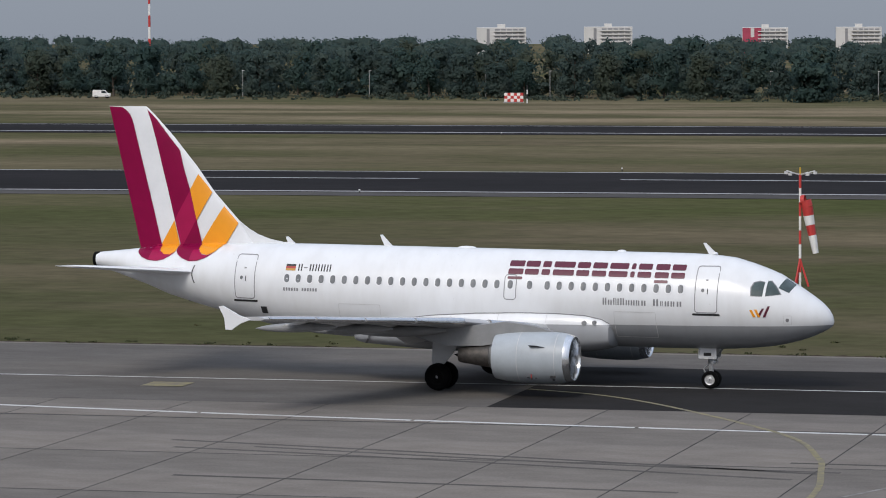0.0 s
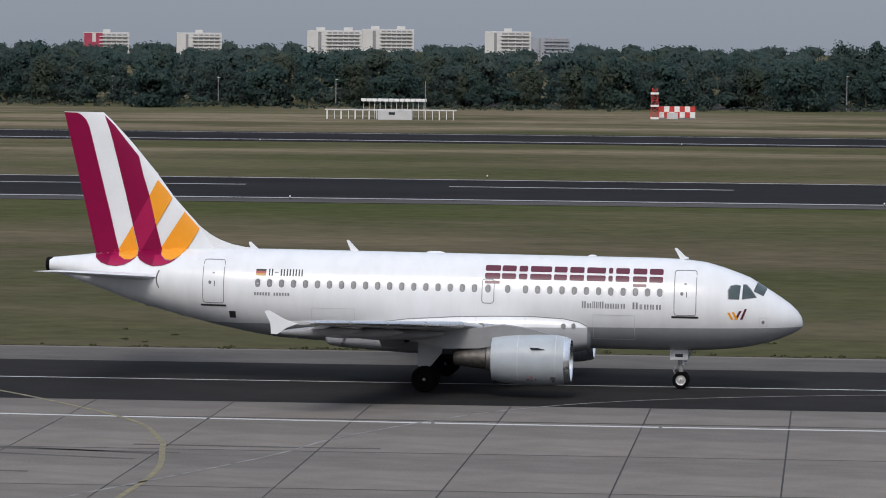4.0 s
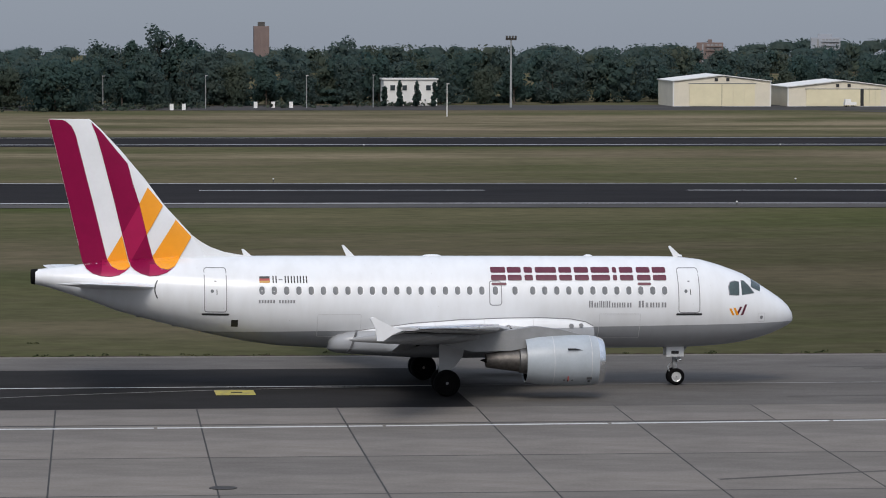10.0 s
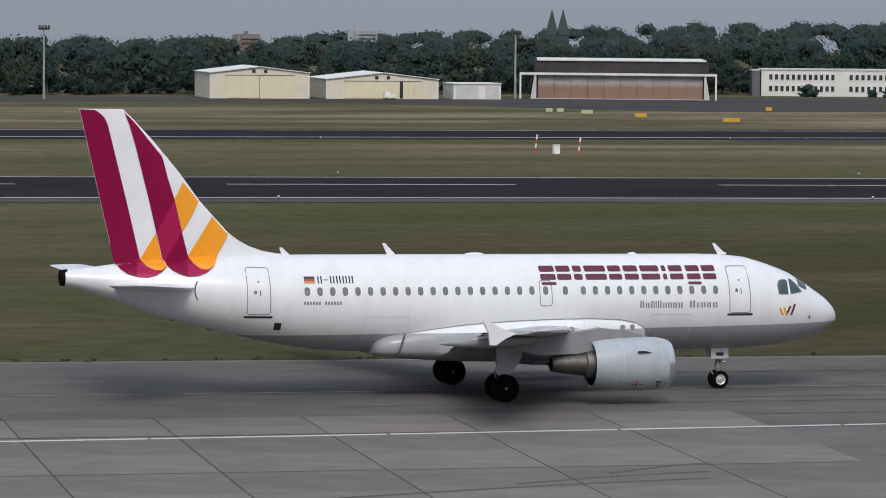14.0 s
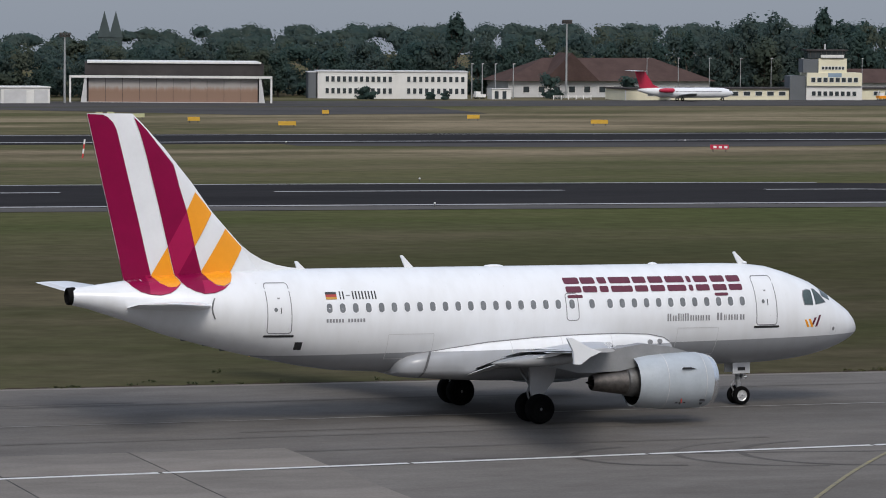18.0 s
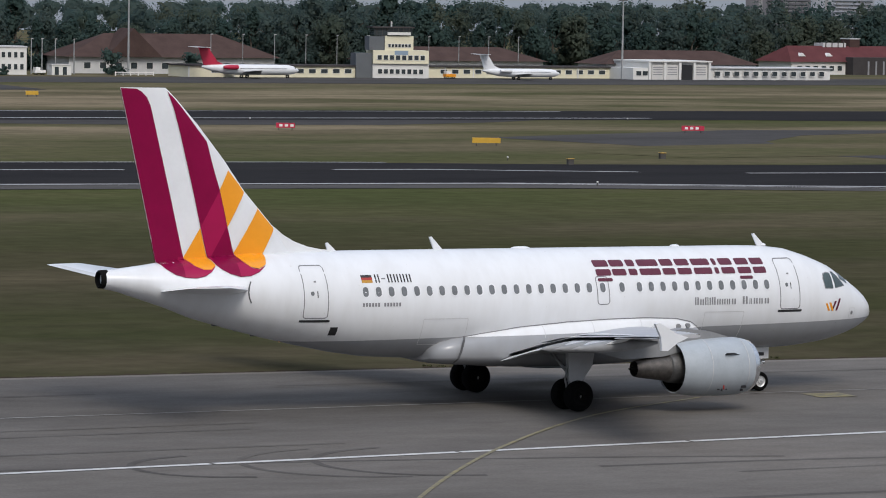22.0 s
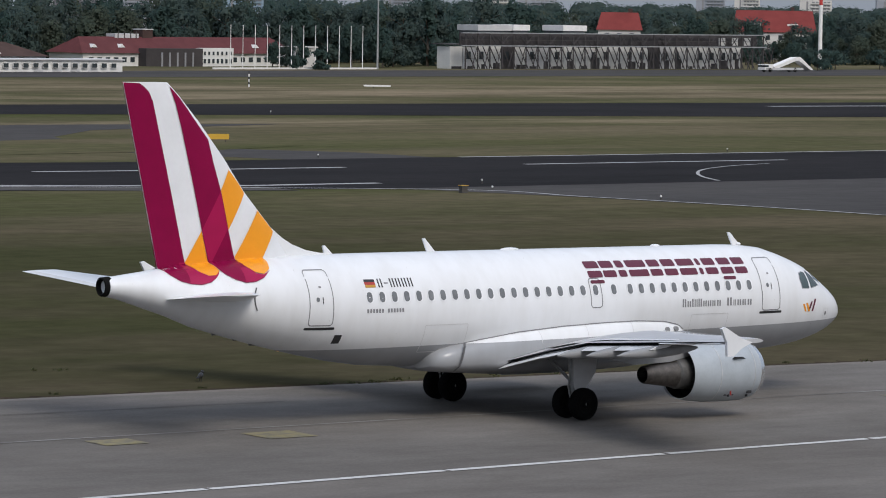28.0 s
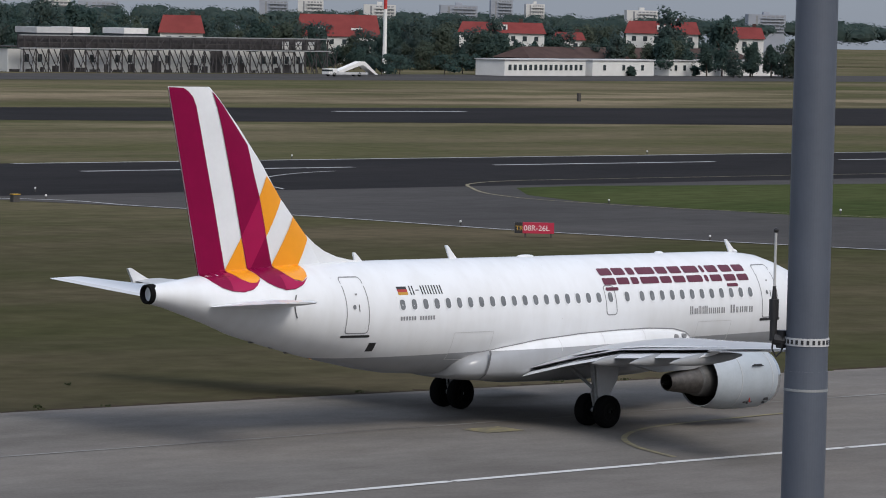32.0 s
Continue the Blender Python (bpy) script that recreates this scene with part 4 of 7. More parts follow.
m.colour(m.mix(m.ramp(m.noise(0.7, 7, m.scaled(0.3, 2, 1)), [(0.35, (0, 0, 0)), (0.6, (1, 1, 1))]), (0.13, 0.122, 0.115), (0.25, 0.245, 0.235)))
m = Mat("line_yellow", 0.7, 0, 0.3)
m.colour(m.mix(m.ramp(m.noise(2.0, 7), [(0.35, (0, 0, 0)), (0.6, (1, 1, 1))]), (0.26, 0.23, 0.1), (0.5, 0.42, 0.06)))
m = Mat("faded_yellow", 0.8, 0, 0.3)
m.colour(m.mix(m.ramp(m.noise(2.0, 7), [(0.35, (0, 0, 0)), (0.6, (1, 1, 1))]), (0.14, 0.13, 0.1), (0.22, 0.19, 0.1)))


def poly(x, *co):
    r = 0.0
    for c in co:
        r = r * x / 100 + c
    return r


def near_runway(x):
    if x > 158:
        k = min(1.0, (x - 158) / 30)
        return poly(158, 0.129, -2.621, -1.76, 323.474) * (1 - k) + (304.0 + 0.045 * (x - 188)) * k
    return poly(x, 0.129, -2.621, -1.76, 323.474)


def white_line(x):
    return poly(x, -4.395, 8.295, 0.196, 117.63) if -70 < x < 150 else (poly(-70, -4.395, 8.295, 0.196, 117.63) if x < 0 else poly(150, -4.395, 8.295, 0.196, 117.63))


def grass_edge(x):
    return poly(x, -2.0, -1.8, 150.3)


def mesh_thing(name, bm, material, label="", category="", group="", kind=""):
    me = bpy.data.meshes.new(name)
    bm.to_mesh(me)
    bm.free()
    me.materials.append(material)
    return tagged(new(name, me), label, category, group, kind)


def sheet(name, pts, material, z, label=""):
    bm = bmesh.new()
    f = bm.faces.new([bm.verts.new((x, y, z)) for x, y in pts])
    f.normal_update()
    if f.normal.z < 0:
        f.normal_flip()
    return mesh_thing(name, bm, material, label, kind="structure")


def band_bm(xs, low, high, z):
    bm = bmesh.new()
    vs = [(bm.verts.new((x, low(x), z)), bm.verts.new((x, high(x), z))) for x in xs]
    for a, b in zip(vs, vs[1:]):
        bm.faces.new((a[0], b[0], b[1], a[1]))
    return bm


def band(name, x0, x1, step, low, high, material, z, label="", parent=None):
    n = max(1, int((x1 - x0) / step))
    xs = [x0 + (x1 - x0) * i / n for i in range(n + 1)]
    bm = band_bm(xs, low, high, z)
    if parent:
        return part(name, bm, material, parent, label)
    return mesh_thing(name, bm, material, label, kind="structure")


def ribbon(name, pts, width, material, z, parent, label=""):
    """A painted line along points, of even width."""
    fine_pts = []
    for i in range(len(pts) - 1):
        p0, p1, p2, p3 = (Vector(pts[max(0, min(len(pts) - 1, i + k))]) for k in (-1, 0, 1, 2))
        for s in range(6):
            t = s / 6
            fine_pts.append(0.5 * ((2 * p1) + (-p0 + p2) * t + (2 * p0 - 5 * p1 + 4 * p2 - p3) * t * t + (-p0 + 3 * p1 - 3 * p2 + p3) * t ** 3))
    fine_pts.append(Vector(pts[-1]))
    bm = bmesh.new()
    vs = []
    for i, p in enumerate(fine_pts):
        d = (fine_pts[min(i + 1, len(fine_pts) - 1)] - fine_pts[max(i - 1, 0)]).normalized()
        s = Vector((-d.y, d.x)) * width / 2
        vs.append((bm.verts.new((p.x + s.x, p.y + s.y, z)), bm.verts.new((p.x - s.x, p.y - s.y, z))))
    for a, b in zip(vs, vs[1:]):
        f = bm.faces.new((a[0], a[1], b[1], b[0]))
        f.normal_update()
        if f.normal.z < 0:
            f.normal_flip()
    return part(name, bm, material, parent, label)


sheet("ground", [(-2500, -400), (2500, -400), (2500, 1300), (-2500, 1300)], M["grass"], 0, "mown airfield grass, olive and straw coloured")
# taxiway and apron reach from under the camera to the grass
taxiway = band("taxiway", -400, 500, 20, lambda x: -300, grass_edge, M["taxi_asphalt"], 0.03, "worn grey taxiway and apron paving")
band("kerb", -400, 500, 20, lambda x: grass_edge(x) - 0.5, lambda x: grass_edge(x) + 0.15, M["concrete"], 0.035, "pale concrete edge strip along the taxiway")
verge = bmesh.new()
for k in range(260):
    x0 = -120 + k * 1.25
    rows = [(x0 + 0.42 * i, grass_edge(x0) + 0.1, grass_edge(x0) + 0.35 + 0.75 * abs(math.sin(x0 * 0.37 + i) * math.sin(x0 * 0.11 + 2 * i))) for i in range(4)]
    vs = [(verge.verts.new((x, lo, 0.02)), verge.verts.new((x, hi, 0.02))) for x, lo, hi in rows]
    for a, b in zip(vs, vs[1:]):
        verge.faces.new((a[0], b[0], b[1], a[1]))
part("verge", verge, M["soil"], taxiway, "ragged strip of bare soil along the paving")
band("patch", -43.1, 15.6, 60, lambda x: 125.3, lambda x: 143.4, M["dark_asphalt"], 0.036, "rectangle of fresh dark asphalt", taxiway)
band("centre_line", -300, 15.6, 30, lambda x: 134.72 - 0.13, lambda x: 134.72 + 0.13, M["line_white"], 0.044, "thin pale centre line", taxiway)
band("centre_line", 15.6, 400, 30, lambda x: 134.72 - 0.1, lambda x: 134.72 + 0.1, M["line_worn"], 0.044, "thin worn centre line", taxiway)
for k in range(46):
    x0 = -240 + 9.3 * k
    band("edge_line", x0, x0 + 9.15, 4, lambda x: white_line(x) - 0.19, lambda x: white_line(x) + 0.19, M["line_white"], 0.048, "white painted line in lengths", taxiway)
ribbon("guide_line", [(-43.0, 132.8), (-39.1, 130.6), (-34.9, 125.8), (-29.2, 117.1), (-27.0, 110.3), (-26.3, 106.5), (-25.5, 99.2), (-25.8, 88.0)], 0.24, M["faded_yellow"], 0.052, taxiway, "curved worn yellow guide line")
ribbon("guide_line", [(-30, 86), (-22.4, 104.2), (-19.8, 112.7), (-14.1, 123.5), (-6.9, 129.4), (4, 133), (14, 134.4)], 0.17, M["line_worn"], 0.052, taxiway, "pale worn guide line")
ribbon("guide_line", [(84.0, 133.9), (77.0, 129.4), (70.0, 122.3), (63.0, 113.4), (54.0, 100.0)], 0.16, M["faded_yellow"], 0.052, taxiway, "worn yellow guide line")
ribbon("guide_line", [(140, 131.6), (133.8, 131.0), (130.2, 130.3), (127.4, 128.6), (125.6, 126.2), (124.5, 123.3)], 0.22, M["faded_yellow"], 0.052, taxiway, "worn yellow guide line hook")
for x0, y0, w, h, mat in ((4.85, 130.9, 1.75, 2.2, "line_yellow"), (88.6, 132.4, 1.7, 1.5, "faded_yellow"), (94.6, 131.6, 2.0, 1.9, "faded_yellow"), (-60, 130.8, 1.9, 1.9, "faded_yellow"), (124, 132, 1.8, 1.4, "faded_yellow")):
    bm = band_bm([x0, x0 + w], lambda x: y0, lambda x: y0 + h, 0.05)
    part("stand_marking", bm, M[mat], taxiway, "yellow painted rectangle")
    for k in range(1 if mat == "line_yellow" else 0):
        bm = band_bm([x0 + 0.7, x0 + 1.2], lambda x: y0 + 0.9, lambda x: y0 + h - 0.9, 0.056)
        part("marking_bar", bm, M["dark_asphalt"], taxiway)
rnd = random.Random(5)
# tyre marks
for k in range(18):
    x0, y0 = rnd.uniform(-95, 130), rnd.choice([rnd.uniform(98, 116), rnd.uniform(98, 116), rnd.uniform(120, 143)])
    if y0 > 118:
        x0 = 18 + abs(x0) * 0.4
    ln, bend = rnd.uniform(10, 34), rnd.uniform(-5, 5) * (1 if rnd.random() < 0.4 else 0.2)
    ribbon("tyre_mark", [(x0, y0), (x0 + ln * 0.4, y0 + bend * 0.2), (x0 + ln * 0.75, y0 + bend * 0.6), (x0 + ln, y0 + bend)], rnd.uniform(0.2, 0.5), M["rubber_mark"], 0.04, taxiway, "dark tyre mark")
for cx, cy, r in ((-60, 120.5, 5.5), (-57.5, 120.5, 5.5), (-52, 121.5, 4.4), (63, 118.6, 4.6), (65.5, 118.2, 4.6), (58, 119, 3.4)):
    ribbon("tyre_mark", [(cx + r * math.cos(a), cy + r * 0.9 * math.sin(a)) for a in [math.pi * (0.55 + 0.13 * i) for i in range(8)]], 0.3, M["rubber_mark"], 0.042, taxiway, "curved dark tyre mark")
for pts in ([(-52.1, 111.0), (-38.2, 108.2), (-26.2, 105.3)], [(-51.3, 108.7), (-39.9, 106.5), (-26.9, 103.5)], [(-48.3, 109.4), (-35.7, 106.8), (-25.5, 105.8)], [(-48.6, 100.3), (-39.2, 99.8), (-30.1, 99.1)], [(-27.7, 108.4), (-21.5, 108.2), (-18.1, 108.3)], [(34.7, 104.8), (37.0, 106.4), (39.2, 107.4)], [(30.7, 102.3), (34.6, 103.9), (38.5, 104.9)], [(21.4, 98.6), (30.5, 101.4), (37.9, 103.0)]):
    ribbon("tyre_mark", pts, 0.36, M["rubber_mark"], 0.0475, taxiway, "long dark tyre mark")
ribbon("open_joint", [(9.67, 124.8), (9.41, 112), (9.17, 100), (8.87, 85)], 0.07, M["joint"], 0.0485, taxiway, "wide dark joint between slabs")
for x, y in ((-12.5, 90.5), (3.4, 97.5), (-58, 95)):
    bm = bmesh.new()
    bmesh.ops.create_cone(bm, cap_ends=True, segments=24, radius1=0.5, radius2=0.5, depth=0.03, matrix=pose(x, y, 0.05))
    part("drain_cover", bm, M["joint"], taxiway, "round iron drain cover")

# runways and the paved links between them
runway = band("runway_near", -900, 900, 25, lambda x: near_runway(max(-200, min(380, x))) - 31.5, lambda x: near_runway(max(-200, min(380, x))) + 14.6, M["runway_asphalt"], 0.03, "dark asphalt runway with white side lines")
band("shoulder", -200, 190, 12, lambda x: near_runway(x) - 31.5, lambda x: near_runway(x) - 25.6, M["shoulder"], 0.034, "pale grey runway shoulder", runway)
for off, w, x0, x1 in ((-24.0, 1.3, -200, 203), (14.2, 0.9, -200, 160), (14.2, 0.8, 240, 420)):
    band("side_line", x0, x1, 12, lambda x: near_runway(x) + off - w / 2, lambda x: near_runway(x) + off + w / 2, M["line_dim"], 0.036, "white runway side line", runway)
for x0, x1 in [(13 + 45.4 * k, 39.4 + 45.4 * k) for k in range(-5, 4)] + [(185, 216.5), (237, 269.4), (288, 320), (340, 372)]:
    band("centre_stripe", x0, x1, 8, lambda x: near_runway(x) - 0.5, lambda x: near_runway(x) + 0.5, M["line_dim"], 0.037, "white runway centre stripe", runway)
runway2 = band("runway_far", -900, 900, 20, lambda x: 436 - max(0, min(x, 450) - 260) * 0.2, lambda x: 470.5, M["runway_asphalt"], 0.03, "far dark runway with pale side lines")
for y, w in ((442.5, 1.5), (467.5, 0.9)):
    band("side_line", -250, 250, 300, lambda x: y - w / 2, lambda x: y + w / 2, M["line_dim"], 0.036, "pale runway side line", runway2)
for x0, x1, y in ((393, 418, 455),):
    band("centre_stripe", x0, x1, 40, lambda x: y - 1.1, lambda x: y + 1.1, M["line_dim"], 0.036, "white runway stripe", runway2)
link = sheet("link_taxiway", [(198, 384), (205, 362), (216, 330), (222, 317), (238, 317), (236, 332), (226, 345), (218, 352), (226, 372), (240, 388), (275, 402), (240, 404)], M["road_asphalt"], 0.022, "grey taxiway link between the runways")
sheet("link_taxiway", [(140, 437), (140, 429), (170, 421), (203, 420), (220, 428), (232, 437)], M["road_asphalt"], 0.022, "grey paved strip beside the far runway")
sheet("island_grass", [(205, 361), (222, 366), (251, 363), (240, 347), (224, 339), (196, 334), (190, 346)], M["grass"], 0.03, "grass island between paved links")
exit_road = sheet("exit_taxiway", [(150, 290), (200, 272), (206, 258), (211, 240), (214, 222), (224, 196), (260, 150), (330, 150), (420, 200), (420, 290), (250, 300)], M["road_asphalt"], 0.024, "wide grey runway exit")
sheet("island_grass", [(257, 272.3), (265.7, 273.6), (276, 271.6), (330, 266), (330, 190), (262, 212), (249, 233), (247.3, 243.6), (246.1, 253.3), (249.1, 262.5)], M["green_grass"], 0.034, "green grass island in the runway exit")
ribbon("exit_line", [(150, 291.5), (200, 271.8), (206.5, 258), (211, 240), (214, 222), (224, 196)], 0.5, M["line_dim"], 0.045, exit_road, "pale paved edge line")
ribbon("lead_line", [(330, 285), (285, 283.4), (267, 282.5), (258, 279), (252.6, 273), (247.5, 265.6), (244.9, 258), (245.2, 250), (246.6, 243), (256, 224)], 0.3, M["faded_yellow"], 0.045, exit_road, "curved yellow lead-off line")
ribbon("lead_line", [(262, 301.5), (255.1, 298.6), (247.7, 293.6), (242.5, 288.3), (237.9, 282.1), (234.5, 275.8)], 0.3, M["line_dim"], 0.045, exit_road, "curved pale lead-off line")
# strip of road and apron before the buildings
band("apron_road", -60, 900, 40, lambda x: 600 + 0.02 * x if x < 350 else 607 + (x - 350) * 0.13, lambda x: 630 + 0.05 * x if x < 350 else 647.5 + (x - 350) * 0.16, M["road_asphalt"], 0.03, "grey service apron before the buildings")
sheet("cross_taxiway", [(128, 600), (215, 600), (212, 562), (172, 556)], M["road_asphalt"], 0.026, "grey cross taxiway")

# concrete slabs of the apron, each with open joints
ROWS = [(118.9, 125.1), (107.0, 118.6), (95.5, 107.0), (84.0, 95.5)]
under = band("slab_bed", -91.5, 44.5, 40, lambda x: 83.0, lambda x: 125.2, M["joint"], 0.034, "dark joint bed under the slabs")
for y0, y1 in ROWS:
    me = bpy.data.meshes.new("slab")
    bm = bmesh.new()
    bmesh.ops.create_cube(bm, size=1, matrix=Matrix.Diagonal((5.885, y1 - y0 - 0.06, 0.02, 1)))
    # the joints lean a little across the taxiway
    for v in bm.verts:
        v.co.x += 0.02 * v.co.y
    bm.to_mesh(me)
    bm.free()
    me.materials.append(M["concrete"])
    for k in range(23):
        ob = new("slab", me)
        ob.parent = under
        ob.matrix_basis = pose(-88.5 + 5.95 * k + 0.02 * ((y0 + y1) / 2 - 125), (y0 + y1) / 2, 0.034)
for y in (107.0, 95.5):
    band("cross_joint", -92.1, 44.6, 60, lambda x: y - 0.1, lambda x: y + 0.1, M["soft_joint"], 0.0455, "thin dark joint between slab rows", under)
band("apron", 44.6, 320, 8, lambda x: -300, lambda x: white_line(x) - 0.3, M["apron_paving"], 0.033, "grey apron paving beyond the slabs", taxiway)


# ---- woods and trees ----
def foliage(name, c0, c1, c2):
    m = Mat(name, 0.9, 0, 0.05)
    isl = m.n.new("ShaderNodeNewGeometry").outputs["Random Per Island"]
    a = m.ramp(isl, [(0.0, c0), (0.6, c1), (1.0, c2)])
    b = m.ramp(m.noise(0.13, 3), [(0.35, (0.84, 0.92, 0.94)), (0.65, (1.12, 1.05, 1.0))])
    c = m.mix(1.0, a, b, "MULTIPLY")
    m.colour(c)
    thin = m.n.new("ShaderNodeBsdfTranslucent")
    m.l.new(c, thin.inputs["Color"])
    both = m.n.new("ShaderNodeMixShader")
    both.inputs["Fac"].default_value = 0.58
    m.l.new(m.b.outputs[0], both.inputs[1])
    m.l.new(thin.outputs[0], both.inputs[2])
    m.l.new(both.outputs[0], m.n["Material Output"].inputs["Surface"])


# leaf colours are paled and blued to stand in for distance haze
foliage("leaf", (0.076, 0.11, 0.1), (0.082, 0.116, 0.106), (0.09, 0.12, 0.109))
foliage("leaf_dark", (0.064, 0.103, 0.093), (0.07, 0.11, 0.098), (0.078, 0.116, 0.102))
foliage("leaf_warm", (0.086, 0.11, 0.085), (0.094, 0.116, 0.089), (0.102, 0.12, 0.092))
foliage("tuft", (0.085, 0.095, 0.045), (0.1, 0.105, 0.052), (0.115, 0.11, 0.06))
plain("bark", (0.07, 0.058, 0.045), 0.9, 0, 0.3, 3)
grow = np.random.default_rng(11)


def rounded(q, centre, heart, grain=0.22):
    """Quads with their normals: four corners, then the corners moved along soft normals that turn away from the lobe and from the heart of the crown, each leaf a little its own way."""
    n = q - centre[:, None, :]
    face = np.cross(q[:, 1] - q[:, 0], q[:, 3] - q[:, 0])
    turned = (face * n.mean(1)).sum(1) < 0
    q = np.where(turned[:, None, None], q[:, ::-1], q)
    lobe, whole = q - centre[:, None, :], q - heart
    lobe = lobe / np.maximum(np.linalg.norm(lobe, axis=2), 1e-6)[:, :, None]
    whole = whole / np.maximum(np.linalg.norm(whole, axis=2), 1e-6)[:, :, None]
    n = 0.5 * lobe + 0.55 * whole + np.array([0, 0, 0.5]) + grow.normal(0, grain, (len(q), 1, 3))
    n /= np.maximum(np.linalg.norm(n, axis=2), 1e-6)[:, :, None]
    return np.concatenate([q, q + n], 1)


def clump(c, r, heart, nu=6, nv=4):
    """The dense inner mass of one lobe, uneven, as quads."""
    a, b = np.meshgrid(np.linspace(0, 2 * np.pi, nu + 1), np.linspace(0, np.pi, nv + 1), indexing="ij")
    k = grow.uniform(0, 6, 3)
    w = 1 + 0.13 * np.sin(3 * a + k[0]) * np.sin(b) + 0.1 * np.sin(5 * b + k[1]) + 0.08 * np.sin(4 * a + 3 * b + k[2]) * np.sin(b)
    w[-1] = w[0]
    g = np.stack([np.cos(a) * np.sin(b) * w, np.sin(a) * np.sin(b) * w, np.cos(b) * w], -1) * r + c
    g[..., 2] = np.maximum(g[..., 2], 0.05)
    q = np.stack([g[:-1, :-1], g[:-1, 1:], g[1:, 1:], g[1:, :-1]], 2).reshape(-1, 4, 3)
    return rounded(q, np.broadcast_to(c, (len(q), 3)), heart, 0.2)


def crown_quads(n, height, width, base, lobes=9, size=(0.35, 0.8), pointed=0.0):
    """Leaf quads of one crown as an array n x 4 x 3: lobes fill an upright egg, and loose twigs stand out of them."""
    lift = grow.uniform(0.06, 0.9, lobes)
    bulge = np.sqrt(np.clip(np.sin(np.pi * np.clip(lift * 0.8 + 0.14, 0, 1)), 0.1, 1)) * (1 - pointed * lift)
    turn, out = grow.uniform(0, 2 * np.pi, lobes), np.sqrt(grow.uniform(0, 1, lobes)) * width * 0.34
    cen = np.stack([np.cos(turn) * out * bulge, np.sin(turn) * out * bulge, base + height * lift], 1)
    taper = 1 - pointed * lift
    rad = np.stack([width * grow.uniform(0.17, 0.31, lobes) * taper] * 2 + [height * grow.uniform(0.12, 0.22, lobes)], 1)
    heart = np.array([0, 0, base + height * 0.35])
    inner = lobes * 20 if height > 1.6 else 0
    n += inner
    k = grow.integers(0, lobes, n)
    d = grow.normal(0, 1, (n, 3))
    d /= np.linalg.norm(d, axis=1)[:, None]
    r = grow.uniform(0.7, 1.0, n) + np.where(grow.random(n) < 0.2, grow.uniform(0.05, 0.4, n), 0.0)
    r[:inner] = grow.uniform(0.25, 0.8, inner)
    p = cen[k] + d * rad[k] * r[:, None]
    p[:, 2] = np.maximum(p[:, 2], base * 0.4 + 0.02)
    nrm = d * np.array([1, 1, 0.8]) + np.array([0, 0, 0.25]) + grow.normal(0, 0.45, (n, 3))
    nrm /= np.linalg.norm(nrm, axis=1)[:, None]
    u = np.cross(nrm, grow.normal(0, 1, (n, 3)))
    u /= np.linalg.norm(u, axis=1)[:, None]
    v = np.cross(nrm, u)
    s = grow.uniform(size[0], size[1], n)[:, None]
    s[:inner] *= 2.2
    leaves = np.stack([p - u * s - v * s * 0.4, p + u * s * 0.2 - v * s * 0.8, p + u * s + v * s * 0.3, p - u * s * 0.1 + v * s * 0.8], 1)
    return rounded(leaves, cen[k], heart)


def quads_mesh(name, q, material):
    me = bpy.data.meshes.new(name)
    n = len(q)
    me.from_pydata(q[:, :4].reshape(-1, 3).tolist(), [], np.arange(4 * n).reshape(-1, 4).tolist())
    me.shade_smooth()
    me.normals_split_custom_set((q[:, 4:] - q[:, :4]).reshape(-1, 3).tolist())
    me.materials.append(material)
    return me


def make_tree(height, width, leaves, material, pointed=0.0, base=0.12, name="tree", label="", size=(0.13, 0.29), lobes=15):
    t = tagged(new(name), label, "tree" if name == "tree" else "bush", "trees along the airfield" if name == "tree" else "")
    bm = bmesh.new()
    rod(bm, (0, 0, -0.1), (0.15, 0.1, height * 0.75), height * 0.026, 8, height * 0.008)
    for k in range(6):
        a, z = k * 2.4, height * (0.22 + 0.08 * k)
        rod(bm, (0, 0, z), (width * 0.3 * math.cos(a), width * 0.3 * math.sin(a), z + height * 0.16), height * 0.011, 6, height * 0.004)
    part("trunk", bm, M["bark"], t, "grey-brown trunk with limbs")
    c = new("crown", quads_mesh("crown", crown_quads(leaves, height * (1 - base), width, height * base, lobes, size, pointed), M[material]))
    c.parent = t
    tagged(c, "uneven leafy crown")
    return t


TREES = [make_tree(9, 8, 1900, "leaf", 0.1, 0.05, label="broad dark green deciduous tree at the airfield edge"),
         make_tree(9, 6.5, 1700, "leaf_dark", 0.25, 0.05, label="dense dark green tree at the airfield edge"),
         make_tree(9, 7.5, 1700, "leaf_warm", 0.1, 0.06, label="olive green tree turning yellowish"),
         make_tree(9, 4.0, 1000, "leaf_dark", 0.5, 0.04, label="slim pointed dark green tree")]
for i, t in enumerate(TREES):
    t.matrix_basis = pose(-330 - 12 * i, 640, 0)


def plant(kind, x, y, height, turn=0.0):
    m = pose(x, y, 0, 0, 0, turn)
    ob = copy_thing(TREES[kind], m)
    s = height / 9.0
    ob.matrix_basis = m @ Matrix.Diagonal((s, s, s, 1))
    return ob


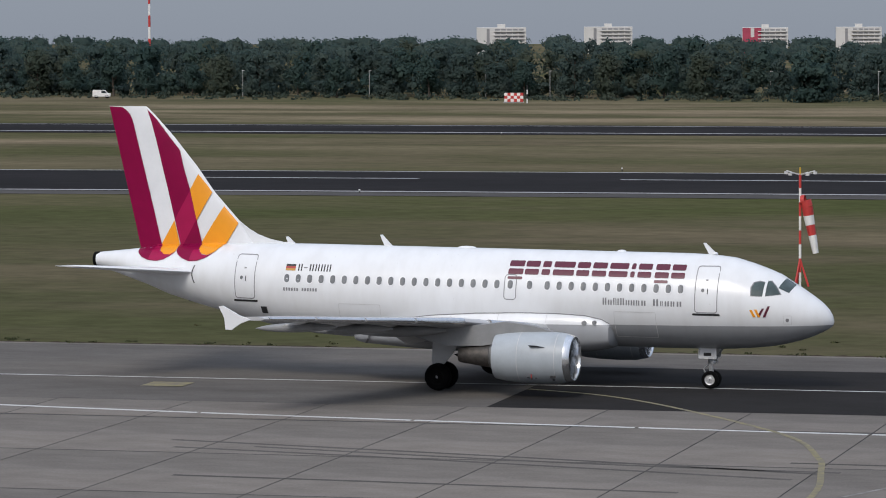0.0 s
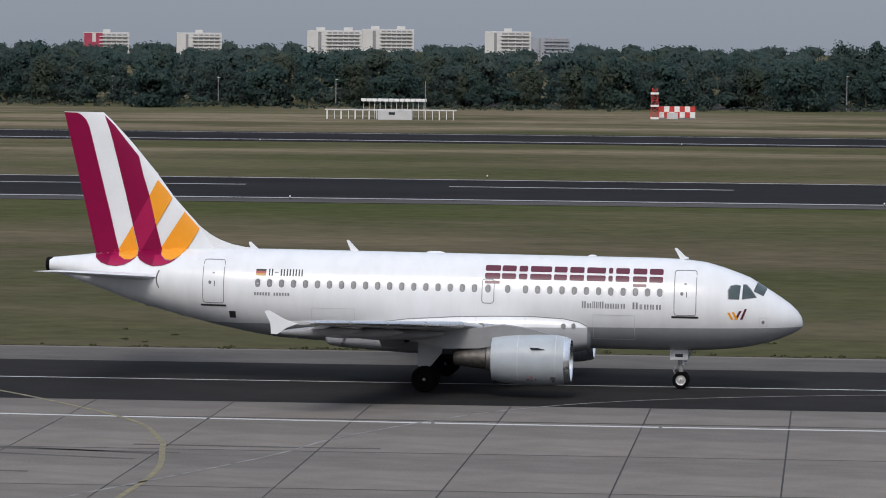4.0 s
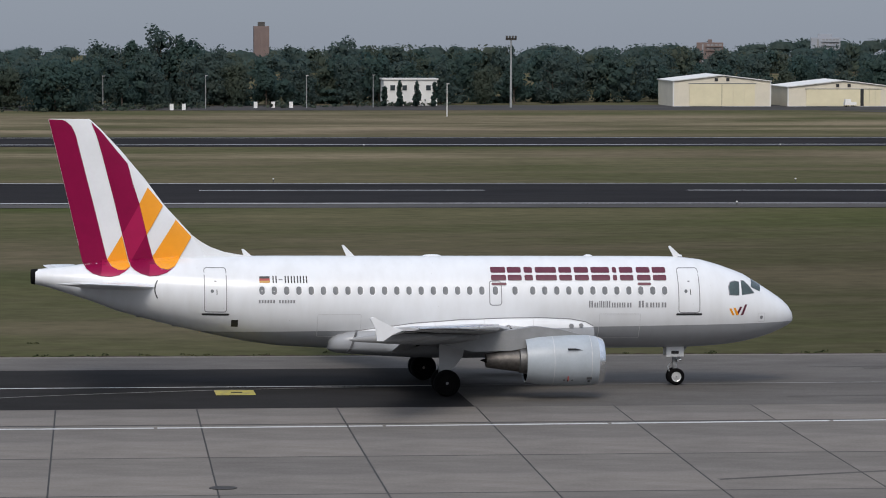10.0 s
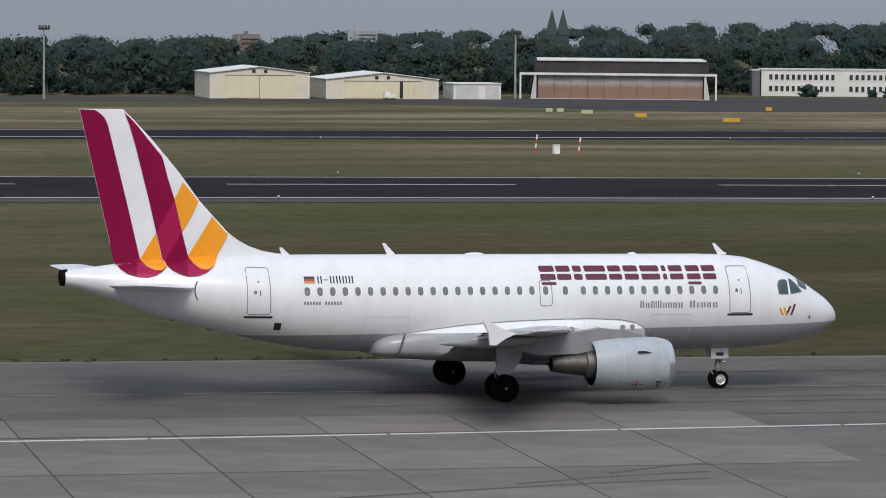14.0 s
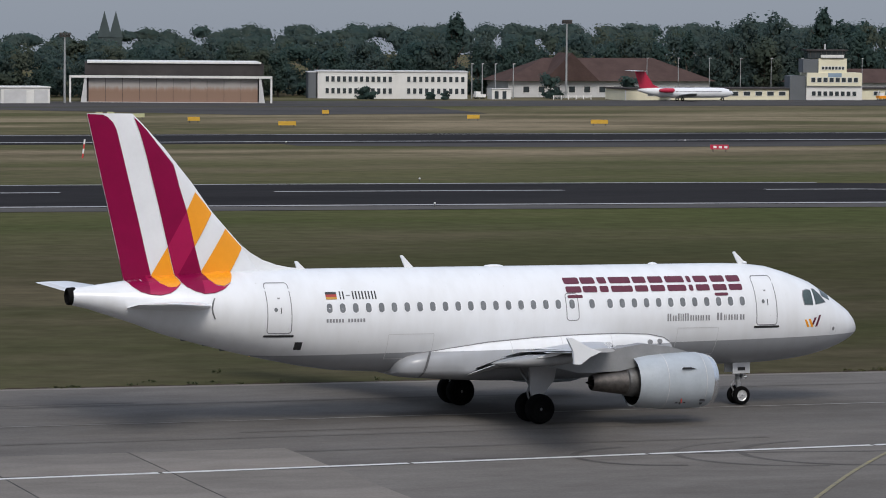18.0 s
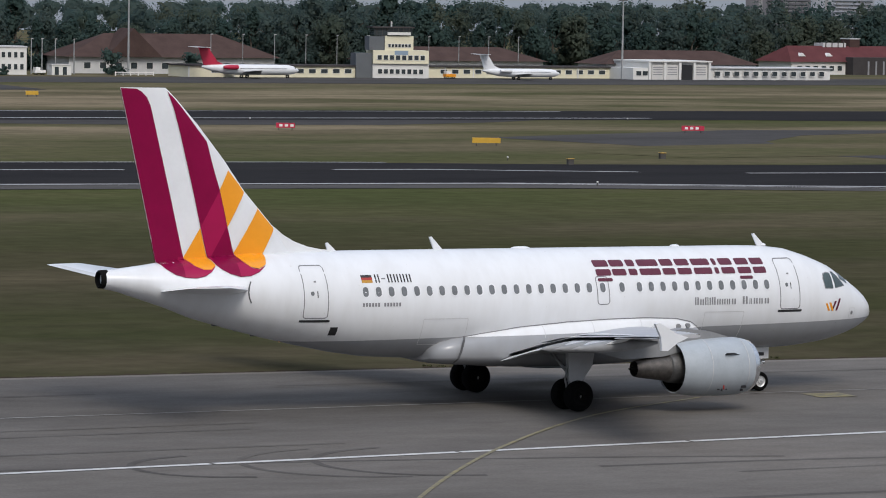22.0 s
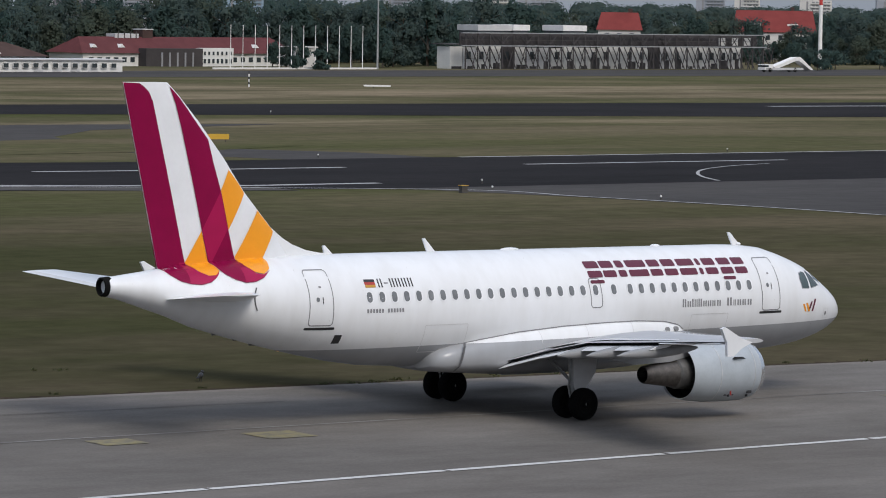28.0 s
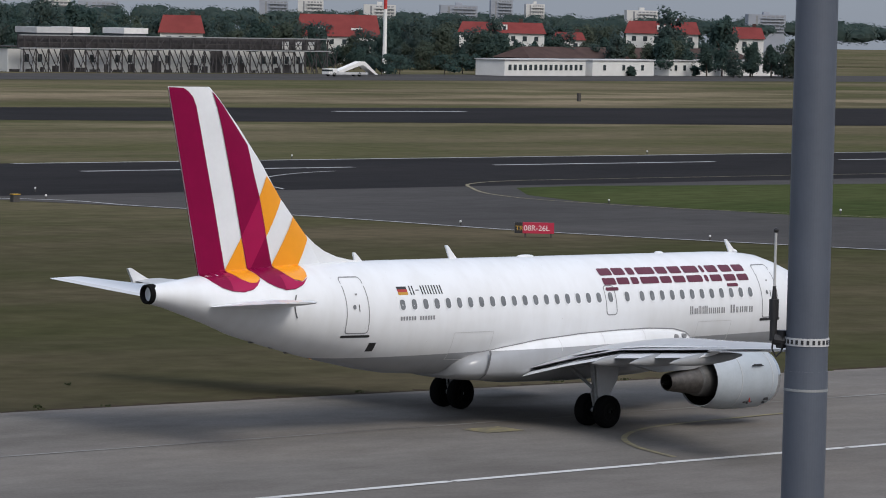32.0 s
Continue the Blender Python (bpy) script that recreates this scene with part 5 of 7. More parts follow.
BASE = [(-460, 615), (-220, 608), (-150, 601), (-50, 594), (-5, 602), (25, 622), (60, 640), (100, 650), (200, 668), (260, 684), (330, 690), (395, 700), (425, 714), (470, 722), (520, 738), (600, 765), (700, 800), (860, 840)]
TOPS = [(-460, 10.0), (-200, 9.8), (-100, 9.4), (-40, 9.2), (0, 9.4), (60, 10.2), (110, 10.2), (140, 9.8), (200, 10.6), (240, 11.6), (270, 12.8), (300, 13.8), (350, 14.8), (420, 15.2), (470, 15.9), (500, 15.8), (520, 14.4), (600, 13.2), (700, 12.6), (860, 13.0)]


def along(table, x):
    return float(np.interp(x, [p[0] for p in table], [p[1] for p in table]))


rnd = random.Random(21)
x = -300.0
while x < 800:
    y = along(BASE, x) + rnd.uniform(-3, 4)
    skip = 95 < x < 205 and rnd.random() < 0.3
    if not skip:
        plant(rnd.choice([0, 0, 0, 1, 1, 1, 2, 2, 3] if x > 150 else [0, 0, 1, 1, 2]), x, y, along(TOPS, x) * rnd.uniform(0.62, 0.9), rnd.uniform(0, 360))
    x += rnd.uniform(4.5, 8.5)
# the woods behind, past counting
parts = {"leaf": [], "leaf_dark": [], "leaf_warm": []}
x = -470.0
while x < 900:
    for row in range(3):
        px, py = x + rnd.uniform(-3, 3), along(BASE, x) + 10 + 13 * row + rnd.uniform(-4, 4)
        h = along(TOPS, px) * rnd.uniform(0.86, 1.0) * (0.93 + 0.045 * row)
        mat = rnd.choice(["leaf", "leaf", "leaf_dark", "leaf_warm"])
        q = crown_quads((760, 420, 240)[row], h * 0.95, rnd.uniform(6.5, 10), h * 0.05, (10, 8, 7)[row], (0.16, 0.33), rnd.choice([0, 0, 0.1, 0.25]))
        parts[mat].append(q + np.array([px, py, 0]))
    # dense underwood closes the edge of the wood
    px, h = x + rnd.uniform(-2, 2), rnd.uniform(2.2, 4.6)
    parts[rnd.choice(["leaf", "leaf_dark"])].append(crown_quads(240, h, rnd.uniform(5, 7.5), 0.03, 7, (0.13, 0.28)) + np.array([px, along(BASE, px) + rnd.uniform(4, 8), 0]))
    x += 5.0
for mat, label in (("leaf", "dense mixed woodland behind the airfield"), ("leaf_dark", "dark green woodland"), ("leaf_warm", "olive green woodland")):
    tagged(new("woodland", quads_mesh("woodland", np.concatenate(parts[mat]), M[mat])), label, "woods", kind="stuff")
# low woods far behind, up to the skyline
RISE = [(-1000, 0.0), (110, 0.2), (180, 1.6), (250, 3.0), (300, 4.2), (350, 6.8), (420, 7.6), (560, 8.4), (700, 9.6), (1500, 10.0)]
q = []
x = -460.0
while x < 1150:
    for row in range(3):
        h = rnd.uniform(2.4, 3.9) + along(RISE, x) + 0.5 * row
        at = np.array([x + rnd.uniform(-4, 4), 960 + 90 * row - max(0, x - 500) * 0.28 + rnd.uniform(-15, 15), 0])
        wide = np.array([rnd.uniform(3.4, 5.6), 4.0, min(h * 0.62, rnd.uniform(2.0, 3.0))])
        top = np.array([0, 0, h - wide[2]])
        k = grow.normal(0, 1, (110, 3))
        k /= np.linalg.norm(k, axis=1)[:, None]
        p = top + k * wide * grow.uniform(0.85, 1.15, (110, 1))
        size = grow.uniform(0.28, 0.75, (110, 1))
        u, v = np.cross(k, [0.2, 0.3, 1.0]), np.cross(k, [1.0, 0.2, 0.1])
        q.append(np.concatenate([clump(top, wide * 0.76, np.zeros(3), 7, 5), rounded(np.stack([p - u * size, p - v * size, p + u * size, p + v * size], 1), np.broadcast_to(top, (110, 3)), np.zeros(3))]) + at)
    x += 5.0
tagged(new("far_woodland", quads_mesh("far_woodland", np.concatenate(q), M["leaf"])), "distant low woods along the skyline", "woods", kind="stuff")
# tall group, round bushes and lone trees
for kind, x, y, h in ((0, 12, 640, 10.4), (1, 17, 644, 11.4), (0, 21, 642, 13.0), (1, 25, 640, 12.4), (0, 30, 646, 9.6), (0, 54, 660, 11), (2, 60, 662, 10.6), (3, 332, 700, 16), (0, 322, 698, 15.2), (0, 316, 700, 14.8),
                      (1, 338, 702, 15.0), (3, 252, 690, 14.6), (0, 505, 705, 13.5), (0, 520, 715, 14.8), (0, 535, 716, 15), (3, 512, 706, 14), (1, 548, 722, 15.0), (1, 462, 690, 5.6), (0, 466, 691, 6.0), (1, 470, 691, 5.4), (1, 492, 694, 8.0), (0, 496, 696, 7.6), (1, 488, 690, 9.5), (1, 480, 688, 9.5), (0, 690, 772, 12.5), (0, 716, 770, 13), (0, 752, 742, 16), (1, 764, 736, 15.5)):
    plant(kind, x, y, h, x * 31 % 360)
x = 512.0
while x < 790:
    plant(rnd.choice([0, 1, 1, 2]), x, 712 + (x - 512) * 0.17 + rnd.uniform(-4, 5), rnd.uniform(4.5, 8.0), rnd.uniform(0, 360))
    x += rnd.uniform(5, 9)
for x, y, w, h, lab in ((2.6, 595, 11.0, 8.2, "round dark green bush standing alone on the grass"), (-100, 582, 8.2, 7.2, "dense dark bush at the grass edge"), (-19, 599, 9, 8.2, "broad dark bush before the woods"), (-26, 600, 8, 7.6, "broad dark bush before the woods"),
                        (-62, 594, 9, 7.0, "dark green bush before the woods"), (-84, 596, 8, 7.0, "dark green bush before the woods")):
    b = make_tree(h, w, 2600, "leaf_dark", 0.05, 0.02, "bush", lab, (0.16, 0.34), 22)
    b.matrix_basis = pose(x, y, 0, 0, 0, x * 17)
for x, y, w, h in ((222.5, 655, 4.4, 2.5), (236, 652, 2.0, 1.6), (233, 652, 2.4, 1.2), (61, 627, 2.0, 3.2), (64, 627, 2.2, 3.4), (58.5, 628, 1.8, 2.6), (67, 627, 2.0, 3.0), (272, 656, 6, 4.5), (258, 657, 7, 5), (455, 672, 4, 3), (462, 674, 5, 4), (598, 680, 9, 5), (612, 690, 9, 5), (629, 694, 8, 4.6), (640, 700, 9, 5.2), (690, 696, 3, 2.4), (716, 700, 3, 2.2)):
    slim = 55 < x < 70
    b = make_tree(h * 1.3 if slim else h, w * 0.7 if slim else w, 420, "leaf_dark", 0.8 if slim else 0.1, 0.03, "bush", "slim dark conifer before the white building" if slim else "low dark shrub beside the buildings", (0.12, 0.28), 9)
    b.matrix_basis = pose(x, y - 1.5, 0, 0, 0, x * 17)
# rough herbs along the grass edge and tufts
q = []
for k in range(420):
    x = rnd.uniform(-260, 70)
    y = along(BASE, x) - rnd.uniform(3, 16)
    q.append(crown_quads(14, rnd.uniform(0.4, 1.3), rnd.uniform(1.5, 4), 0.05, 3, (0.15, 0.35)) + np.array([x, y, 0]))
tagged(new("undergrowth", quads_mesh("undergrowth", np.concatenate(q), M["leaf_warm"])), "low weeds and brambles before the woods", "weeds", kind="stuff")
q = []
for k in range(170):
    x = rnd.uniform(-90, 60) if k % 4 else rnd.uniform(60, 170)
    y = grass_edge(x) + abs(rnd.gauss(0, 0.9)) + 0.15
    if k % 9 == 0:
        y += rnd.uniform(1, 12)
    tall = rnd.uniform(0.05, 0.13)
    q.append(crown_quads(16, tall, rnd.uniform(0.4, 1.1), 0.0, 4, (0.03, 0.08)) + np.array([x, y, 0]))
tagged(new("grass_tufts", quads_mesh("grass_tufts", np.concatenate(q), M["tuft"])), "uneven tufts of olive grass", "grass", kind="stuff")


# ---- buildings, masts, signs and parked aircraft beyond the runways ----
plain("cream_wall", (0.62, 0.57, 0.46), 0.8, 0, 0.08, 0.3)
plain("cream_door", (0.64, 0.58, 0.4), 0.7, 0, 0.06, 0.5)
plain("white_wall", (0.64, 0.635, 0.61), 0.8, 0, 0.08, 0.3)
plain("yellow_wall", (0.68, 0.64, 0.48), 0.8, 0, 0.08, 0.3)
plain("grey_wall", (0.11, 0.12, 0.13), 0.8, 0, 0.12, 0.3)
plain("pale_grey", (0.5, 0.5, 0.5), 0.6, 0, 0.1, 0.5)
plain("dark_roof", (0.06, 0.055, 0.055), 0.9, 0, 0.2, 0.3, 0.05)
plain("brown_roof", (0.075, 0.05, 0.045), 0.9, 0, 0.2, 0.4, 0.05)
plain("red_roof", (0.19, 0.045, 0.042), 0.85, 0, 0.15, 0.4, 0.05)
plain("maroon_roof", (0.11, 0.04, 0.042), 0.9, 0, 0.15, 0.4, 0.05)
plain("pane", (0.04, 0.05, 0.055), 0.15, 0, 0.3, 0.8)
plain("black_screen", (0.055, 0.05, 0.052), 0.9, 0, 0.35, 0.8)
plain("mast_steel", (0.32, 0.33, 0.33), 0.6, 0.3, 0.15, 0.6)
plain("dark_steel", (0.07, 0.065, 0.06), 0.7, 0.2, 0.25, 0.6)
plain("signal_red", (0.5, 0.04, 0.035), 0.6, 0, 0.12, 2)
plain("signal_white", (0.75, 0.74, 0.72), 0.6, 0, 0.1, 2)
plain("sign_yellow", (0.52, 0.31, 0.03), 0.5, 0, 0.06, 2)
plain("sign_pale", (0.42, 0.43, 0.24), 0.5, 0, 0.06, 2)
plain("sign_red", (0.43, 0.015, 0.05), 0.5, 0, 0.06, 2)
plain("brick_tower", (0.18, 0.135, 0.125), 0.9, 0, 0.15, 0.3)
plain("slate", (0.04, 0.055, 0.055), 0.9, 0, 0.15, 0.4)
plain("far_white", (0.55, 0.54, 0.52), 0.9, 0, 0.06, 0.2)
plain("far_shade", (0.24, 0.24, 0.25), 0.9, 0, 0.1, 0.2)
# bluish grey carries distance haze in its colour
plain("far_grey", (0.3, 0.32, 0.36), 0.9, 0, 0.1, 0.1)
plain("mural_red", (0.36, 0.05, 0.09), 0.8, 0, 0.25, 0.5)
plain("far_dark", (0.13, 0.13, 0.145), 0.9, 0, 0.1, 0.1)
plain("blue_panel", (0.22, 0.3, 0.38), 0.6, 0, 0.1, 0.5)
plain("pole_grey", (0.095, 0.108, 0.135), 0.45, 0.2, 0.1, 1.5)
m = Mat("rust_doors", 0.8)
g = m.n.new("ShaderNodeSeparateXYZ")
m.l.new(m.co, g.inputs[0])
k = m.n.new("ShaderNodeMath")
k.operation = "MULTIPLY_ADD"
k.inputs[1].default_value, k.inputs[2].default_value = 0.25, 0.0
m.l.new(g.outputs["Z"], k.inputs[0])
n2 = m.n.new("ShaderNodeMath")
n2.operation = "MULTIPLY_ADD"
n2.inputs[1].default_value = 0.22
m.l.new(m.noise(1.0, 4, m.scaled(2.5, 1, 0.25)), n2.inputs[0])
m.l.new(k.outputs[0], n2.inputs[2])
m.colour(m.ramp(n2.outputs[0], [(0.56, (0.235, 0.15, 0.108)), (0.66, (0.27, 0.18, 0.135)), (0.8, (0.33, 0.31, 0.295))]))


def thing(name, x, y, label, category, turn=0.0, group=""):
    ob = tagged(new(name), label, category, group)
    ob.matrix_basis = pose(x, y, 0, 0, 0, turn)
    return ob


def block(name, parent, x0, x1, y0, y1, z0, z1, mat, label=""):
    bm = bmesh.new()
    slab(bm, x0, x1, y0, y1, z0, z1)
    return part(name, bm, M[mat], parent, label)


def prism(name, parent, profile, y0, y1, mat, label=""):
    """A profile in x, z drawn out from y0 to y1."""
    bm = bmesh.new()
    a = [bm.verts.new((x, y0, z)) for x, z in profile]
    b = [bm.verts.new((x, y1, z)) for x, z in profile]
    bm.faces.new(a)
    bm.faces.new(list(reversed(b)))
    for i in range(len(a)):
        j = (i + 1) % len(a)
        bm.faces.new((a[i], b[i], b[j], a[j]))
    bmesh.ops.recalc_face_normals(bm, faces=bm.faces)
    return part(name, bm, M[mat], parent, label)


def hip_roof(parent, w, d, z0, h, mat, over=0.5, inset=None, label=""):
    i = inset if inset is not None else d / 2
    bm = bmesh.new()
    c = [bm.verts.new(p) for p in ((-over, -over, z0), (w + over, -over, z0), (w + over, d + over, z0), (-over, d + over, z0), (i, d / 2, z0 + h), (w - i, d / 2, z0 + h))]
    for f in ((0, 1, 5, 4), (1, 2, 5), (2, 3, 4, 5), (3, 0, 4), (3, 2, 1, 0)):
        bm.faces.new([c[k] for k in f])
    bmesh.ops.recalc_face_normals(bm, faces=bm.faces)
    return part("roof", bm, M[mat], parent, label or "tiled hipped roof")


def windows(parent, xs, z, w, h, frame_mat="white_wall", front=0.0):
    for x in xs:
        f = block("window", parent, x - w / 2 - 0.08, x + w / 2 + 0.08, front - 0.07, front + 0.02, z - 0.08, z + h + 0.08, frame_mat)
        block("pane", f, x - w / 2, x + w / 2, front - 0.09, front - 0.072, z, z + h, "pane")


def spread(a, b, n):
    return [a + (b - a) * (i + 0.5) / n for i in range(n)]


# two cream hangars with sliding doors
for x, w, eave, peak, gap, lab in ((108.0, 16.8, 4.3, 5.3, 5.6, "cream metal hangar with closed sliding doors"), (127.9, 19.2, 3.3, 4.4, 9.4, "low cream metal hangar, its door ajar")):
    h = thing("hangar", x, 625.8, lab, "hangar", group="hangars")
    prism("wall", h, [(0, 0), (w, 0), (w, eave), (w / 2, peak - 0.1), (0, eave)], 0, 16, "cream_wall", "cream sheet-metal wall")
    prism("roof", h, [(-0.25, eave), (w / 2, peak), (w + 0.25, eave), (w + 0.25, eave + 0.14), (w / 2, peak + 0.16), (-0.25, eave + 0.14)], -0.3, 16.2, "white_wall", "pale roof edge")
    dz, dx0, dx1 = eave * 0.9, w * 0.165, w * 0.84
    block("door_track", h, dx0 - 0.2, dx1 + 0.2, -0.14, 0, dz, dz + 0.12, "grey_wall")
    mid = dx0 + gap
    block("door", h, dx0, mid, -0.12, -0.02, 0.05, dz, "cream_door", "closed cream door leaf")
    if gap > 8:
        block("gap", h, mid, mid + 0.55, -0.06, 0.02, 0.02, dz, "black_paint", "dark opening between the doors")
        mid += 0.55
    for k in range(3):
        a = mid + (dx1 - mid) * k / 3
        block("door", h, a + 0.04, a + (dx1 - mid) / 3 - 0.04, -0.1, -0.02, 0.05, dz, "cream_door", "closed cream door leaf")
    block("door_jamb", h, mid - 0.04, mid + 0.04, -0.13, -0.02, 0.02, dz, "dark_steel")
    for s in (-1, 1):
        block("corner_post", h, w / 2 + s * (w / 2) - 0.12, w / 2 + s * (w / 2) + 0.12, -0.08, 0.1, 0, eave, "white_wall")
        block("vent", h, w / 2 + s * 1.0 - 0.28, w / 2 + s * 1.0 + 0.28, -0.08, 0.02, eave + 0.05, eave + 0.6, "black_paint", "square vent under the gable")
    block("footing", h, -0.1, w + 0.1, -0.12, 0.05, 0, 0.12, "pale_grey")
h = thing("garage", 149.8, 625.6, "small pale metal garage with grey doors", "garage")
block("wall", h, 0, 8.3, 0, 8, 0, 2.6, "white_wall")
block("roof", h, -0.15, 8.45, -0.2, 8.2, 2.6, 2.78, "white_wall")
for a, b, mat in ((0.5, 4.3, "pale_grey"), (5.6, 7.9, "pale_grey")):
    block("door", h, a, b, -0.08, 0, 0.05, 2.3, mat, "grey roller door")
block("door", h, 4.45, 5.45, -0.08, 0, 0.05, 2.0, "white_wall")
# large hangar with rusty sliding doors under a white gantry
h = thing("hangar", 163.2, 633.0, "large dark hangar with rust-stained sliding doors", "hangar", -14, "hangars")
block("wall", h, 2.6, 32.6, 1.2, 22, 0, 6.6, "dark_roof", "dark hangar body")
block("roof", h, 3.0, 32.2, 0.9, 22.4, 6.6, 6.85, "white_wall", "pale roof edge")
for k in range(10):
    a = 3.2 + 2.84 * k
    block("door", h, a + 0.03, a + 2.81, 0.6 + 0.12 * (k % 2), 0.75 + 0.12 * (k % 2), 0.1, 4.1, "rust_doors", "rust-stained corrugated door")
block("gantry", h, 0, 34, -0.3, 0.6, 4.15, 4.55, "white_wall", "white gantry beam")
for x in (0.15, 33.85):
    block("gantry_post", h, x - 0.16, x + 0.16, -0.3, 0.3, 0, 4.2, "white_wall", "white gantry post")
for x, s in ((2.9, -1), (31.8, 1)):
    prism("buttress", h, [(x, 0), (x + s * 1.0, 0), (x + s * 0.35, 4.15), (x, 4.15)], -0.1, 0.5, "pale_grey", "sloping concrete buttress")
block("sill", h, 2.6, 32.6, 0.3, 1.0, 0, 0.12, "pale_grey")
# white two-storey offices
for x, y, w, bays in ((215.4, 660.3, 13.8, 12), (229.0, 658.0, 13.2, 10)):
    h = thing("office_building", x, y, "white two-storey flat-roofed office building", "office", -14, "office blocks")
    block("wall", h, 0, w, 0, 9, 0, 4.75, "white_wall")
    block("roof", h, -0.15, w + 0.15, -0.15, 9.1, 4.75, 4.95, "pale_grey")
    for z in (0.9, 3.0):
        windows(h, spread(1.2 if bays == 12 else 2.1, w - 0.3, bays), z, 0.58, 0.95)
h = thing("annex", 213.9, 661.0, "grey annex beside the office building", "building", -14)
block("wall", h, 0, 1.4, 0, 8, 0, 4.6, "grey_wall")
block("roof", h, -0.1, 1.5, -0.1, 8.1, 4.6, 4.75, "pale_grey")
h = thing("white_building", 58.9, 632.0, "white building half hidden by dark trees", "building")
block("wall", h, 0, 9.2, 0, 6, 0, 4.4, "white_wall")
block("roof", h, -0.2, 9.4, -0.2, 6.2, 4.4, 4.65, "far_white")
windows(h, spread(0.5, 8.7, 4), 2.6, 0.8, 0.9)
h = thing("hut", 246.0, 653.4, "small white hut with two dark doorways", "hut")
block("wall", h, 0, 3.6, 0, 2.6, 0, 1.8, "white_wall")
block("roof", h, -0.12, 3.72, -0.15, 2.7, 1.8, 1.92, "far_white")
for x in (0.5, 2.0):
    block("door", h, x, x + 0.75, -0.04, 0, 0.05, 1.45, "pane", "dark doorway")
h = thing("low_fence", 257.0, 651.5, "low white railing beside the yard", "fence")
block("rail", h, 0, 7.4, -0.05, 0.05, 0.55, 0.68, "signal_white")
block("rail", h, 0, 7.4, -0.04, 0.04, 0.25, 0.33, "signal_white")
for k in range(6):
    block("post", h, 0.05 + 1.44 * k, 0.17 + 1.44 * k, -0.06, 0.06, 0, 0.75, "signal_white")
h = thing("parked_van", -222.0, 596.0, "small white van parked at the edge of the wood", "vehicle", 12)
prism("body", h, [(-1.5, 0.3), (1.4, 0.3), (1.5, 0.75), (0.95, 0.85), (0.55, 1.35), (-1.4, 1.4), (-1.5, 1.2)], -0.65, 0.65, "signal_white")
prism("pane", h, [(0.9, 0.86), (0.55, 1.28), (0.0, 1.28), (0.0, 0.88)], -0.66, 0.66, "pane", "dark side glass")
for px in (-0.9, 0.9):
    for py in (-0.55, 0.55):
        w = part("wheel", wheel_bm(0.3, 0.2), M["tyre"], h)
        w.matrix_basis = pose(px, py, 0.3)
# long brown-roofed house
h = thing("long_house", 254.5, 668, "long house under a brown hipped roof", "house")
block("wall", h, 0, 40, 0, 12, 0, 3.0, "pale_grey")
hip_roof(h, 40, 12, 3.0, 4.2, "brown_roof", 1.0, 9)
prism("gable", h, [(6.5, 3.0), (17.5, 3.0), (12.0, 8.2)], -1.2, 6, "brown_roof", "brown cross gable")
windows(h, spread(2, 38, 12), 0.9, 1.2, 1.1)
h = thing("long_house", 318, 676, "low house under a brown roof among trees", "house")
block("wall", h, 0, 36, 0, 10, 0, 2.6, "pale_grey")
hip_roof(h, 36, 10, 2.6, 2.6, "brown_roof", 0.8, 7)
# long low cream terminal with a small control tower
h = thing("terminal_building", 268.6, 645.8, "long low cream building with a row of windows", "building", 4.2)
block("wall", h, 0, 88.4, 0, 8, 0, 1.95, "yellow_wall")
block("roof", h, -0.3, 88.7, -0.35, 8.3, 1.95, 2.2, "dark_roof", "dark flat roof edge")
windows(h, spread(4, 38, 14) + spread(50.5, 87, 15), 0.8, 1.3, 0.7)
for x in (0.1, 9, 41.5, 52, 58, 80.5, 88.3):
    block("pilaster", h, x - 0.12, x + 0.12, -0.1, 0, 0, 1.95, "white_wall")
h = thing("control_tower", 304.6, 646.6, "old cream control tower with dark glass cab", "tower", -14)
block("wall", h, 0, 10.3, 0, 8, 0, 2.6, "white_wall")
windows(h, spread(0.8, 9.4, 8), 0.8, 0.7, 0.8)
b = block("wall", h, 0, 10.2, -0.4, 7, 2.6, 5.0, "yellow_wall", "second storey")
windows(h, spread(0.6, 9.6, 8), 3.3, 0.75, 0.8, "white_wall", -0.4)
block("panel", h, 3.9, 6.4, -0.44, -0.4, 4.2, 4.95, "blue_panel", "blue wall panel")
block("wall", h, -3.0, 0, 0.4, 6, 0, 4.4, "grey_wall", "grey side wing")
block("wall", h, 2.2, 7.4, 0, 6, 5.0, 7.6, "yellow_wall", "third storey")
windows(h, spread(2.7, 7.0, 7), 5.6, 0.42, 0.5)
block("wall", h, -0.6, 2.2, 0.4, 5, 5.0, 7.5, "grey_wall")
block("balcony", h, 2.6, 6.8, -0.4, 0.4, 7.75, 8.25, "white_wall", "white balcony front")
block("cab", h, 0.3, 7.2, 0.6, 5, 7.6, 9.0, "pane", "dark glazed tower cab")
for x in spread(0.3, 7.2, 7):
    block("mullion", h, x - 0.05, x + 0.05, 0.56, 0.6, 7.6, 9.0, "dark_steel")
block("cab_roof", h, -0.1, 7.6, 0.1, 5.4, 9.0, 9.25, "dark_roof")
bm = bmesh.new()
rod(bm, (3.8, 2.5, 9.2), (3.8, 2.5, 10.2), 0.16, 10)
part("aerial", bm, M["pale_grey"], h)
